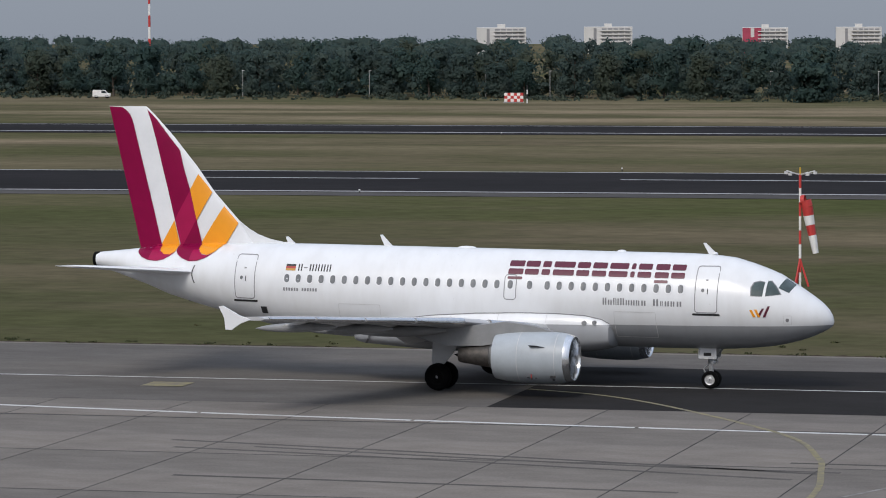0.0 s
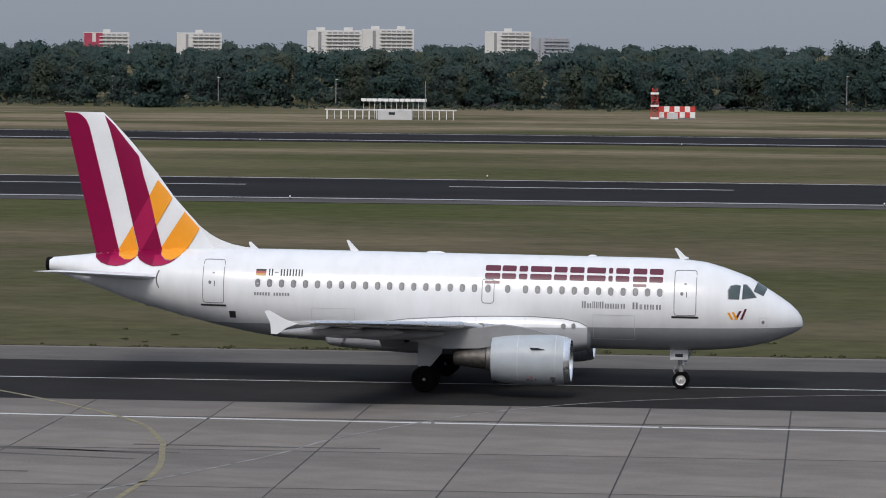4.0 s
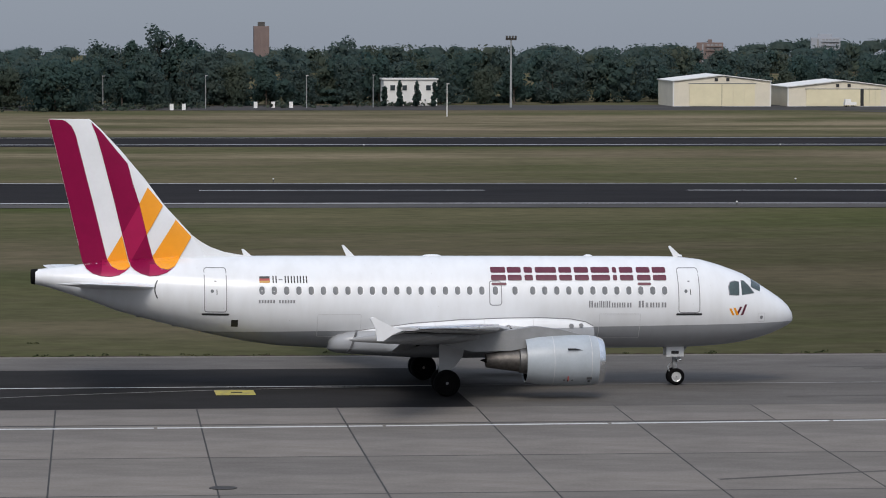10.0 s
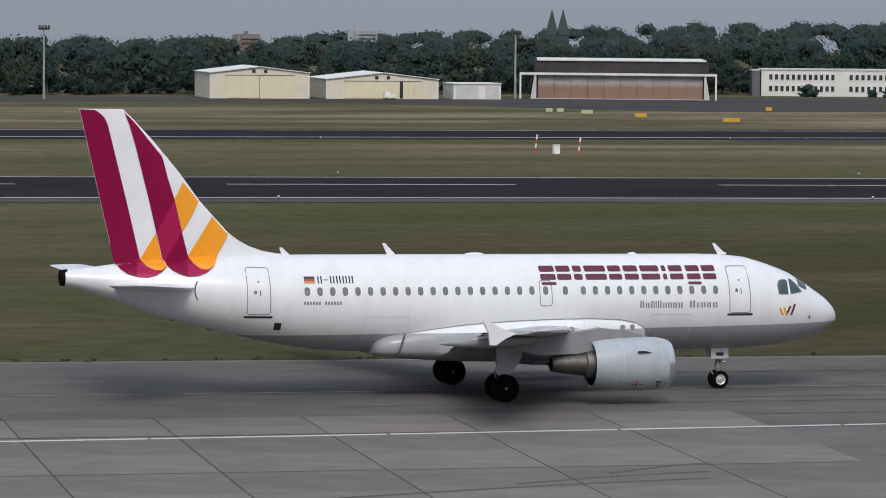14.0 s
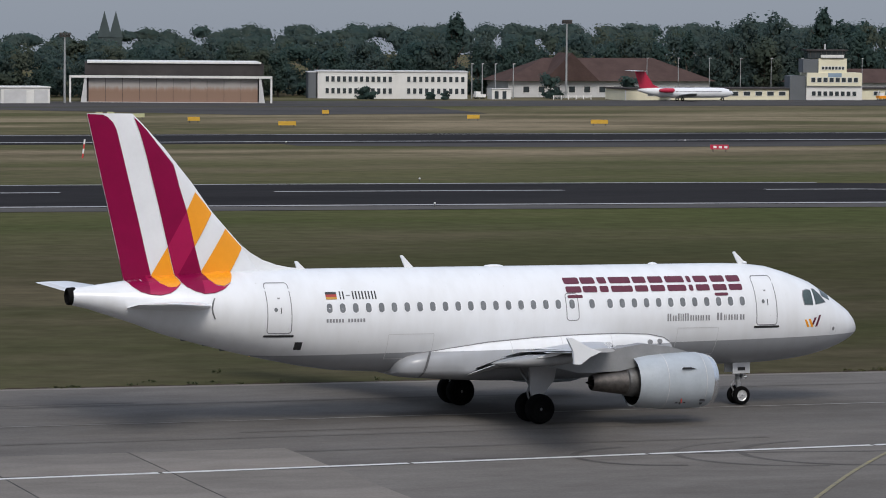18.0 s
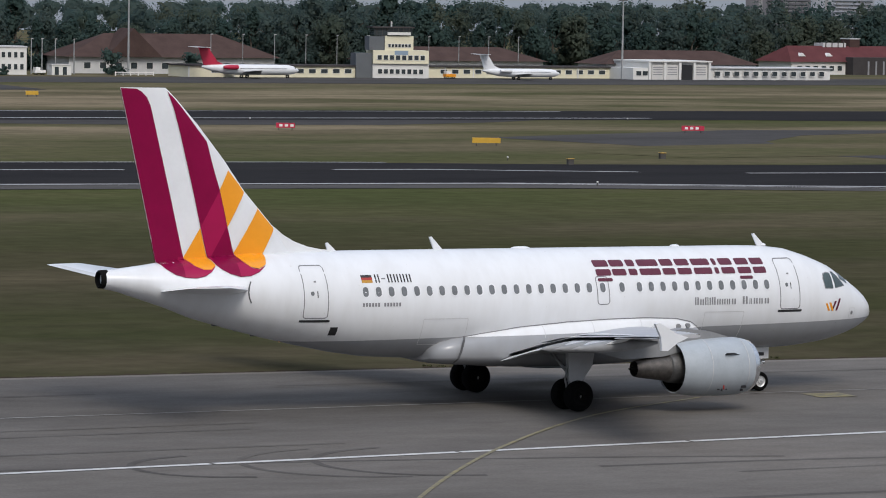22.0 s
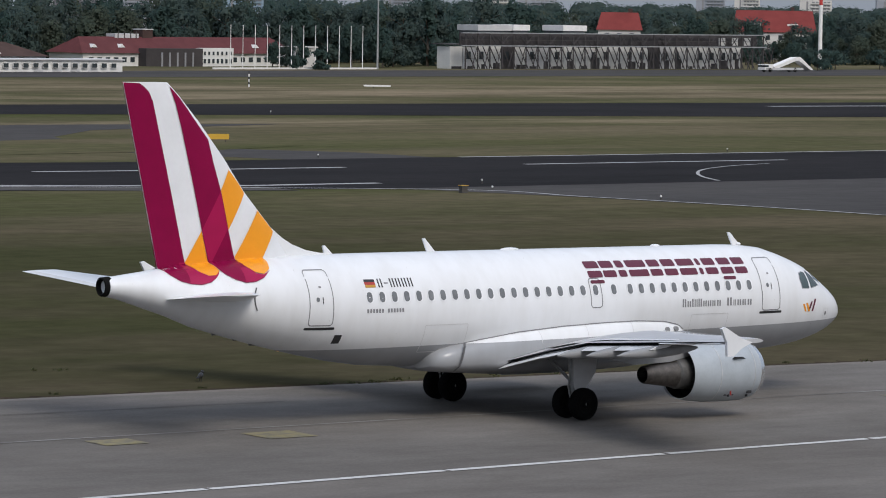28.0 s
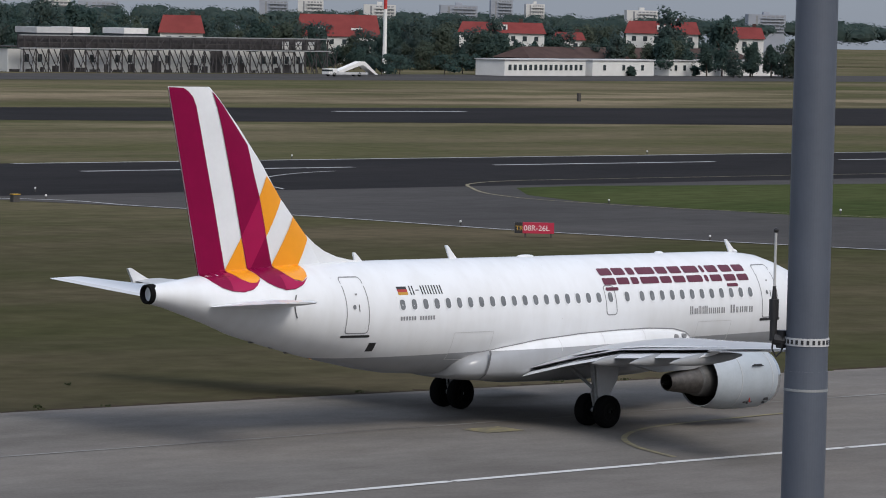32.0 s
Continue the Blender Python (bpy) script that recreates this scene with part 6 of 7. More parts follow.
# fire station
h = thing("fire_station", 356.4, 644.0, "low white fire station with open engine bays", "fire station", 4.1)
block("wall", h, 0, 3.4, 0, 9, 0, 2.2, "white_wall")
block("wall", h, 3.4, 17, 0.3, 12, 0, 3.5, "white_wall")
block("roof", h, 3.1, 17.3, -0.4, 12, 3.3, 3.55, "white_wall", "pale roof edge")
for k, x in enumerate((4.2, 7.4, 10.8, 13.8)):
    block("bay", h, x, x + 2.5, 0.05, 0.32, 0, 2.8, "black_paint" if k == 2 else "far_white", "open dark engine bay" if k == 2 else "closed pale bay door")
    for z in (0.9, 1.35, 1.8, 2.25) if k != 2 else ():
        block("door_panel", h, x + 0.2, x + 2.3, 0.02, 0.05, z, z + 0.16, "far_shade", "dark glazed strip of the door")
for x in (3.5, 6.9, 10.2, 13.4, 16.8):
    block("pillar", h, x - 0.25, x + 0.25, -0.3, 0.3, 0, 3.3, "white_wall", "white pillar")
block("wall", h, 17, 44.6, 0.3, 9, 0, 2.15, "white_wall")
block("roof", h, 17, 44.9, -0.1, 9.3, 2.15, 2.35, "pale_grey")
windows(h, [1.2, 2.6] + spread(17.6, 43.5, 12), 0.8, 1.1, 0.8)
for x in spread(24, 40, 4):
    block("panel", h, x - 1.0, x + 1.0, 0.26, 0.3, 0.1, 2.0, "pale_grey", "grey wall panel")
hip = thing("gabled_house", 357, 656, "brown-roofed hall behind the fire station", "house", 4)
block("wall", hip, 0, 34, 0, 10, 0, 2.6, "pale_grey")
hip_roof(hip, 34, 10, 2.6, 2.6, "brown_roof", 0.6, 6)
# long red-roofed barracks
h = thing("barracks", 420.5, 695, "long low building under a dark red roof", "building", 7.2)
block("wall", h, 0, 56, 0, 11, 0, 2.6, "white_wall")
hip_roof(h, 56, 11, 2.6, 3.2, "maroon_roof", 0.6, 3)
windows(h, spread(1, 13.5, 6), 0.8, 1.1, 1.0)
windows(h, spread(38, 55, 8), 0.8, 1.1, 1.0)
block("wall", h, 14, 28.6, -2.5, 0, 0, 3.6, "dark_roof", "dark entrance hall")
for x in spread(17, 27, 5):
    block("pillar", h, x - 0.2, x + 0.2, -2.62, -2.5, 0, 2.8, "far_shade", "dull entrance pillar")
block("wall", h, 28.8, 37.4, -1.6, 0, 0, 3.7, "white_wall", "white projecting bay")
windows(h, spread(29.2, 37.2, 7), 0.6, 0.6, 0.9, "white_wall", -1.6)
windows(h, spread(29.2, 37.2, 7), 2.3, 0.5, 0.7, "white_wall", -1.6)
block("chimney", h, 19, 21.6, 5, 8, 5.2, 7.2, "brown_roof", "square chimney block")
block("chimney_cap", h, 18.9, 21.7, 4.9, 8.1, 7.2, 7.4, "pale_grey")
block("roof_plant", h, 12, 18, 5, 8, 5.4, 6.4, "pale_grey", "grey roof plant")
for x in (12.6, 14.2, 15.8, 17.2):
    block("roof_post", h, x, x + 0.12, 4.8, 5.0, 5.4, 6.9, "dark_steel")
for x in (3, 10, 45):
    prism("dormer", h, [(x, 3.7), (x + 1.6, 3.7), (x + 0.8, 4.4)], 1.2, 3.5, "white_wall", "small white dormer")

# masts and posts
def mast(x, y, h, r, lab, head=True, cat="mast", mat="mast_steel", group="light masts"):
    t = thing("light_mast" if head else "lamp_post", x, y, lab, cat, group=group)
    bm = bmesh.new()
    rod(bm, (0, 0, 0), (0, 0, h), r, 10, r * 0.6)
    part("pole", bm, M[mat], t)
    if head:
        bm = bmesh.new()
        slab(bm, -0.9, 0.9, -0.2, 0.2, h - 0.25, h + 0.1)
        for k in range(4):
            slab(bm, -0.9 + 0.5 * k, -0.6 + 0.5 * k, -0.45, 0.1, h + 0.1, h + 0.5)
        part("lamp_head", bm, M["dark_steel"], t, "rack of floodlights")
    else:
        bm = bmesh.new()
        slab(bm, -0.1, 0.35, -0.08, 0.08, h, h + 0.1)
        part("lamp_head", bm, M["pale_grey"], t)
    return t


for x, y, h in ((79.1, 618.4, 11.6), (161.5, 629.3, 11.2), (264.3, 663.9, 13.8), (356.2, 648.0, 14.8), (479.8, 678.4, 21)):
    mast(x, y, h, 0.22, "tall grey floodlight mast beside the apron")
for x, y in ((-200.4, 640), (-178, 639), (-158, 639), (-147, 638.5), (-127.3, 638.5), (-110, 637), (-92, 634), (-72, 628)):
    mast(x, y - 34, 4.4, 0.09, "slim grey lamp post before the woods", False, "lamp post", group="perimeter lamp posts")
for x, y in ((10.5, 608), (27.5, 612), (44.5, 616), (56, 620)):
    mast(x, y, 5.4, 0.09, "slim grey lamp post before the woods", False, "lamp post", group="perimeter lamp posts")
for k in range(11):
    x = 277 + 6.35 * k
    mast(x, 656 + 0.06 * (x - 277), 7.4, 0.09, "slim pale lamp post behind the long building", False, "lamp post", group="terminal lamp posts")
for x, y, h in ((62.6, 566.2, 5.0),):
    mast(x, y, h, 0.09, "slim white pole on the grass", False, "pole", "signal_white", "poles")
for x in (244.5, 246.5, 249, 252.5):
    mast(x, 660, 6.2, 0.13, "thick grey post beside the yard", False, "post", group="yard posts")
for k in range(12):
    t = k / 11
    x, y = 441.9 + 34.0 * t, 674.5 + 3.6 * t
    f = thing("flagpole", x, y, "bare white flagpole in a row", "flagpole", group="row of flagpoles")
    bm = bmesh.new()
    rod(bm, (0, 0, 0), (0, 0, 8.5), 0.09, 8, 0.05)
    part("pole", bm, M["signal_white"], f)
    bm = bmesh.new()
    bmesh.ops.create_uvsphere(bm, u_segments=8, v_segments=6, radius=0.12, matrix=pose(0, 0, 8.55))
    part("finial", bm, M["pale_grey"], f)
low = thing("low_wall", 437, 673.0, "low white wall before the flagpoles", "wall", 5.7)
block("wall", low, 0, 42, 0, 0.4, 0, 0.35, "white_wall")
# banded aerial masts
for x, y, h, r in ((-245.0, 691.0, 20, 0.28), (620.9, 703.9, 26, 0.5)):
    t = thing("radio_mast", x, y, "tall mast in red and white bands", "mast")
    for k in range(9):
        bm = bmesh.new()
        rod(bm, (0, 0, h * k / 9), (0, 0, h * (k + 1) / 9), r * (1 - 0.04 * k), 10)
        part("band", bm, M["signal_white" if k % 2 == 0 or x > 0 and k < 4 else "signal_red"], t)
# windsock
t = thing("windsock", -41.0, 195.1, "limp red and white windsock on a banded pole", "windsock")
for k in range(8):
    bm = bmesh.new()
    rod(bm, (0, 0, 0.82 * k), (0, 0, 0.82 * (k + 1)), 0.075, 10)
    part("band", bm, M["signal_red" if k % 2 else "signal_white"], t)
bm = bmesh.new()
for k in range(3):
    a = k * 2.1
    rod(bm, (0.5 * math.cos(a), 0.5 * math.sin(a), 0), (0, 0, 1.6), 0.06, 6)
part("base", bm, M["signal_red"], t, "red and white tripod base")
bm = bmesh.new()
for dx in (-0.85, 0.85):
    rod(bm, (0, 0, 6.5), (dx, 0.2, 6.75), 0.035, 8)
    rod(bm, (0, 0, 6.5), (dx * 0.6, -0.5, 6.7), 0.03, 8)
    slab(bm, dx - 0.1, dx + 0.1, 0.1, 0.3, 6.55, 6.7)
    slab(bm, dx * 0.6 - 0.1, dx * 0.6 + 0.1, -0.6, -0.4, 6.5, 6.65)
part("lamp_bracket", bm, M["pale_grey"], t, "spread lamp bracket")
bm = bmesh.new()
rod(bm, (0, 0, 6.5), (0, 0, 6.95), 0.05, 8)
part("beacon", bm, M["sign_yellow"], t)
ax = [(0.06, 5.0, 0.42), (0.3, 5.02, 0.46), (0.42, 4.65, 0.44), (0.5, 4.15, 0.4), (0.6, 3.6, 0.36), (0.72, 3.0, 0.31), (0.84, 2.4, 0.27), (0.92, 1.95, 0.23)]
for k, (p, q) in enumerate(zip(ax, ax[1:])):
    bm = bmesh.new()
    d = (Vector((q[0], 0, q[1])) - Vector((p[0], 0, p[1]))).to_track_quat("Z", "Y").to_matrix().to_4x4()
    loft(bm, [[tuple(Matrix.Translation((c[0], 0, c[1])) @ d @ Vector((c[2] * math.cos(2 * math.pi * i / 14), c[2] * 0.75 * math.sin(2 * math.pi * i / 14), 0))) for i in range(14)] for c in (p, q)], cap=False)
    smooth(part("sock_band", bm, M["signal_red" if k in (0, 1, 2, 4) else "signal_white"], t, "faded cloth band of the windsock"))
# checkered boards, huts and aerial arrays
def checker(x, y, w, h, n, m_, lab, turn=0):
    t = thing("marker_board", x, y, lab, "board", turn)
    block("frame", t, -0.1, w + 0.1, 0.1, 0.3, 0, 0.25, "mast_steel")
    for i in range(n):
        for j in range(m_):
            block("panel", t, w * i / n, w * (i + 1) / n, 0, 0.12, 0.2 + h * j / m_, 0.2 + h * (j + 1) / m_, "signal_red" if (i + j) % 2 else "signal_white")
    return t


checker(-147.6, 574, 3.0, 1.4, 6, 3, "red and white checkered marker board", 13)
p = thing("marker_post", -143.9, 574, "thin post in black and white bands", "post")
for k in range(4):
    bm = bmesh.new()
    rod(bm, (0, 0, 0.7 * k), (0, 0, 0.7 * k + 0.7), 0.1, 8)
    part("band", bm, M["black_paint" if k % 2 else "signal_white"], p)
t = checker(-18.6, 546.5, 5.4, 1.7, 7, 2, "red and white checkered equipment shelter", 6)
block("hut", t, 1.2, 2.8, -0.3, 0.1, 0, 0.95, "pale_grey", "grey hut door")
t = thing("lattice_mast", -19.2, 545.6, "short red and white lattice mast", "mast")
bm = bmesh.new()
for sx, sy in ((-0.6, -0.6), (0.6, -0.6), (0.6, 0.6), (-0.6, 0.6)):
    rod(bm, (sx, sy, 0), (sx * 0.6, sy * 0.6, 4.6), 0.06, 6)
for k in range(5):
    z, s = 0.92 * k, 0.6 - 0.05 * k
    rod(bm, (-s, -s, z), (s, -s, z + 0.92), 0.04, 6)
    rod(bm, (s, -s, z), (-s, -s, z + 0.92), 0.04, 6)
    rod(bm, (-s, -s, z), (s, -s, z), 0.06, 6)
part("lattice", bm, M["signal_red"], t, "red lattice frame")
for k in (0, 2, 4):
    block("panel", t, -0.62, 0.62, -0.66, -0.58, 0.92 * k, 0.92 * k + 0.3, "signal_white")
bm = bmesh.new()
for dx in (-0.3, 0.0, 0.3):
    rod(bm, (dx, 0, 4.6), (dx, 0, 5.9), 0.03, 6)
part("aerial", bm, M["dark_steel"], t)
t = thing("aerial_array", -66.4, 530.5, "white landing-aid aerial array with a small hut", "aerial array", 3)
for k in range(19):
    x = 1.02 * k
    bm = bmesh.new()
    rod(bm, (x, 0.0, 0), (x, 0.0, 1.3), 0.06, 6)
    if k % 2 == 0:
        rod(bm, (x, -2.0, 0.0), (x, -2.0, 1.25), 0.06, 6)
    part("post", bm, M["signal_white"], t)
block("beam", t, -0.4, 18.8, -0.1, 0.1, 1.25, 1.45, "far_white", "pale aerial beam")
block("hut", t, 7.4, 12.4, -2.2, 0.4, 0, 1.35, "pale_grey", "grey equipment hut")
block("pane", t, 9.0, 9.9, -2.23, -2.2, 0.7, 1.1, "pane")
for k in range(12):
    x = 5.2 + 0.8 * k
    block("aerial_element", t, x - 0.36, x + 0.36, 1.0, 2.2, 2.55, 2.95, "signal_white", "white aerial element")
    block("post", t, x - 0.04, x + 0.04, 1.4, 1.5, 0, 2.6, "pale_grey")
bm = bmesh.new()
rod(bm, (14.2, 1, 0), (14.2, 1, 5.6), 0.05, 6)
part("aerial", bm, M["mast_steel"], t)

# signs and small lights on the airfield
def sign(x, y, w, mat, lab, cat="sign", h=0.54, turn=0.0):
    t = thing("taxiway_sign", x, y, lab, cat, turn, "taxiway signs")
    b = block("board", t, -w / 2, w / 2, -0.12, 0.12, 0.3, 0.3 + h, mat)
    for s in (-0.35, 0.35):
        block("leg", t, w * s - 0.05, w * s + 0.05, -0.05, 0.05, 0, 0.3, "dark_steel")
    for k in range(int(w / 0.7) if mat == "sign_red" else 0):
        xx = -w / 2 + 0.35 + k * 0.62
        if xx + 0.4 < w / 2:
            block("lettering_bar", b, xx, xx + 0.36, -0.128, -0.121, 0.3 + h * 0.25, 0.3 + h * 0.75, "black_paint" if "yellow" in mat or "pale" in mat else "signal_white")
    return t


for x, y, w, mat in ((145.7, 544.5, 1.0, "sign_pale"), (147.4, 544.4, 1.0, "sign_pale"), (149.2, 535.5, 1.7, "sign_pale"), (152.6, 518.5, 1.7, "sign_yellow"), (159.6, 497, 2.4, "sign_yellow"), (182.7, 552.6, 1.0, "sign_yellow"),
                     (196.7, 526, 1.8, "sign_yellow"), (206.3, 500.7, 2.4, "sign_yellow"), (187.6, 363, 2.9, "sign_yellow"), (236.2, 356.8, 2.3, "sign_yellow"), (182.9, 404.1, 2.1, "sign_red"), (229.8, 395.1, 2.6, "sign_red")):
    sign(x, y, w, mat, {"sign_pale": "pale yellow taxiway sign on the grass", "sign_yellow": "yellow taxiway guidance sign on legs", "sign_red": "red runway holding sign on legs"}[mat], turn=-20 if x > 170 else -10)


def lettering(parent, text, size, mat, x, y, z):
    """Raised letters in the built-in font, made into a mesh."""
    cu = bpy.data.curves.new("lettering", "FONT")
    cu.body, cu.size, cu.extrude = text, size, 0.004
    tmp = bpy.data.objects.new("tmp", cu)
    scene.collection.objects.link(tmp)
    me = bpy.data.meshes.new_from_object(tmp.evaluated_get(bpy.context.evaluated_depsgraph_get()))
    bpy.data.objects.remove(tmp)
    me.materials.clear()
    me.materials.append(mat)
    ob = new("lettering", me)
    ob.parent = parent
    ob.matrix_basis = pose(x, y, z, 90)
    return ob


t = thing("runway_sign", 208.6, 219.2, "red and black runway sign reading TR 08R-26L", "sign", -40)
b = block("board", t, -0.62, 1.45, -0.12, 0.12, 0.28, 1.0, "sign_red", "red sign face")
block("leg", t, -0.5, -0.4, -0.05, 0.05, 0, 0.3, "dark_steel")
block("leg", t, 1.2, 1.3, -0.05, 0.05, 0, 0.3, "dark_steel")
block("panel", t, -1.15, -0.63, -0.12, 0.12, 0.28, 1.0, "black_paint", "black sign panel")
lettering(t, "TR", 0.42, M["sign_yellow"], -1.1, -0.126, 0.48)
lettering(t, "08R-26L", 0.5, M["signal_white"], -0.56, -0.126, 0.47)
for x, y in ((105.9, 396.1), (108.6, 387.6)):
    t = thing("marker_light", x, y, "slender red and white light post", "marker", group="red and white posts")
    for k in range(4):
        bm = bmesh.new()
        rod(bm, (0.0 + 0.06 * k, 0, 0.5 * k), (0.06 * k + 0.06, 0, 0.5 * k + 0.5), 0.09, 8)
        part("band", bm, M["signal_red" if k % 2 == 0 else "signal_white"], t)
t = thing("equipment_box", 107.4, 392.6, "white equipment box on the grass", "box")
block("body", t, -0.35, 0.35, -0.3, 0.3, 0, 0.95, "signal_white")
block("lid", t, -0.4, 0.4, -0.35, 0.35, 0.95, 1.02, "pale_grey")
for x, y in ((191.8, 333.2), (200.8, 266.1), (176, 322), (488.6, 503.9)):
    t = thing("junction_box", x, y, "small dark junction box in the grass", "box", group="junction boxes")
    block("body", t, -0.28, 0.28, -0.2, 0.2, 0, 0.55 if x < 400 else 1.3, "dark_steel")
    block("lid", t, -0.32, 0.32, -0.24, 0.24, 0.55 if x < 400 else 1.3, 0.6 if x < 400 else 1.36, "sign_yellow" if x < 400 else "dark_steel")
lights = thing("edge_light", -140, near_runway(-140) - 28.5, "small white runway edge light", "light", group="runway edge lights")
bm = bmesh.new()
rod(bm, (0, 0, 0), (0, 0, 0.28), 0.05, 8)
part("stem", bm, M["dark_steel"], lights)
bm = bmesh.new()
bmesh.ops.create_uvsphere(bm, u_segments=10, v_segments=6, radius=0.085, matrix=pose(0, 0, 0.33))
part("globe", bm, M["signal_white"], lights, "white lamp globe")
for k in range(9):
    x = -95 + 51 * k
    if not 225 < x:
        copy_thing(lights, pose(x, near_runway(x) - 27.5, 0))
    copy_thing(lights, pose(x + 14, near_runway(x) + 17, 0))
    copy_thing(lights, pose(x - 20, 433.5, 0))
for x, y in ((205, 268), (209, 252), (213, 231), (218, 212), (246, 250), (254, 233), (268, 206)):
    copy_thing(lights, pose(x, y, 0))
for x, y in ((1.5, 592), (3.5, 592.5), (39, 607), (42, 607), (36, 606)):
    t = thing("marker_block", x + 20 if x < 10 else x, y + 10, "small white marker block on the grass", "marker", group="white markers")
    block("body", t, -0.3, 0.3, -0.2, 0.2, 0, 1.0, "signal_white")
    block("cap", t, -0.33, 0.33, -0.23, 0.23, 1.0, 1.06, "pale_grey")
t = thing("marker_bar", 388, 545.2, "long low white bar on the grass", "marker", -35)
block("bar", t, -3.0, 1.4, -0.15, 0.15, 0.25, 0.5, "signal_white")
block("leg", t, -1.5, -1.3, -0.1, 0.1, 0, 0.3, "dark_steel")
p = thing("marker_post", 366.5, 551.7, "thin post in dark and white bands", "post")
for k in range(6):
    bm = bmesh.new()
    rod(bm, (0, 0, 0.42 * k), (0, 0, 0.42 * k + 0.42), 0.12, 8)
    part("band", bm, M["black_paint" if k % 2 else "signal_white"], p)

# parked jets
def parked_jet(x, y, length, height, tail, engine, lab, turn):
    j = thing("parked_jet", x, y, lab, "airplane", turn, "parked aircraft")
    s = length / 22.0
    bm = bmesh.new()
    prof = [(0, 0.05, 1.5), (0.4, 0.4, 1.5), (1.2, 0.75, 1.55), (2.4, 0.95, 1.6), (6, 1.0, 1.62), (13, 1.0, 1.62), (16, 0.9, 1.72), (18.6, 0.6, 1.95), (20.6, 0.2, 2.15)]
    loft(bm, [[(-px * s, r * s * math.cos(2 * math.pi * i / 20), cz * s + r * s * math.sin(2 * math.pi * i / 20)) for i in range(20)] for px, r, cz in prof])
    smooth(part("fuselage", bm, M["white_paint"], j, "white fuselage"))
    for side_ in (-1, 1):
        bm = bmesh.new()
        loft(bm, [[(-8.4 * s, side_ * 0.8 * s, 1.05 * s), (-12.2 * s, side_ * 0.8 * s, 1.05 * s), (-12.2 * s, side_ * 0.8 * s, 1.25 * s), (-8.4 * s, side_ * 0.8 * s, 1.25 * s)],
                  [(-12.0 * s, side_ * 8.5 * s, 1.6 * s), (-13.2 * s, side_ * 8.5 * s, 1.6 * s), (-13.2 * s, side_ * 8.5 * s, 1.68 * s), (-12.0 * s, side_ * 8.5 * s, 1.68 * s)]])
        part("wing", bm, M["wing"], j)
        bm = bmesh.new()
        loft(bm, [[(-px * s, side_ * 1.45 * s + r * s * math.cos(2 * math.pi * i / 16), 2.1 * s + r * s * math.sin(2 * math.pi * i / 16)) for i in range(16)] for px, r in ((13.6, 0.38), (13.9, 0.46), (15.4, 0.46), (16.6, 0.3))])
        smooth(part("engine", bm, M[engine], j, "rear-mounted engine pod"))
        bm = bmesh.new()
        loft(bm, [[(-19.2 * s, side_ * 0.1, 5.75 * s), (-21.2 * s, side_ * 0.1, 5.75 * s), (-21.2 * s, side_ * 0.1, 5.85 * s), (-19.2 * s, side_ * 0.1, 5.85 * s)],
                  [(-20.6 * s, side_ * 4.0 * s, 5.85 * s), (-21.6 * s, side_ * 4.0 * s, 5.85 * s), (-21.6 * s, side_ * 4.0 * s, 5.92 * s), (-20.6 * s, side_ * 4.0 * s, 5.92 * s)]])
        part("tailplane", bm, M["white_paint"], j)
    prism("tail_fin", j, [(-15.6 * s, 2.4 * s), (-17.4 * s, 3.2 * s), (-19.3 * s, 5.85 * s), (-21.3 * s, 5.85 * s), (-20.2 * s, 2.5 * s)], -0.12, 0.12, tail, "swept tail fin")
    for px, py in ((-2.4, 0), (-11.6, -1.2), (-11.6, 1.2)):
        w = part("wheel", wheel_bm(0.36 * s, 0.3 * s), M["tyre"], j)
        w.matrix_basis = pose(px * s, py * s, 0.36 * s)
        bm = bmesh.new()
        rod(bm, (px * s, py * s, 0.3 * s), (px * s, py * s, 1.1 * s), 0.07, 8)
        part("gear_leg", bm, M["gear"], j)
    block("window_line", j, -13 * s, -3 * s, -1.004 * s, -0.985 * s, 1.8 * s, 1.9 * s, "panel_gap", "row of small cabin windows")
    block("cockpit_glass", j, -1.5 * s, -0.9 * s, -0.56 * s, 0.56 * s, 1.88 * s, 2.08 * s, "pane")
    return j


parked_jet(287.4, 640.4, 20.2, 6, "sign_red", "sign_red", "white parked jet with a red tail and red engines", 3)
parked_jet(338.0, 638.0, 17.2, 5, "white_paint", "white_paint", "small white parked business jet", 3)

# open steel test frame with a row of white sheds behind
h = thing("steel_frame", 502.6, 679.4, "long dark lattice steel frame before white sheds", "steel structure", 6.1)
for k in range(27):
    x = 89.0 * k / 26
    bm = bmesh.new()
    rod(bm, (x, 0, 0), (x, 0, 7.4), 0.16, 6)
    rod(bm, (x, 0.2, 4.9), (x + 2.9, 0.2, 0.1), 0.13, 6)
    rod(bm, (x + 1.4, 0.1, 4.9), (x + 4.2, 0.1, 0.1), 0.11, 6)
    if k % 2:
        rod(bm, (x, -0.1, 5.2), (x + 1.8, -0.1, 7.0), 0.11, 6)
        rod(bm, (x, -0.1, 5.2), (x - 1.8, -0.1, 7.0), 0.11, 6)
    rod(bm, (x + 2.0, 0.15, 0.1), (x + 3.4, 0.15, 4.9), 0.1, 6)
    rod(bm, (x, -0.1, 7.4), (x + 1.8, -0.1, 4.9), 0.09, 6)
    part("strut", bm, M["black_screen"], h)
for z, t_ in ((4.9, 0.12), (7.55, 0.1), (6.1, 0.05)):
    block("beam", h, -1, 90, -0.2, 0.25, z - t_, z + t_, "mast_steel" if z != 6.1 else "dark_steel", "long steel beam")
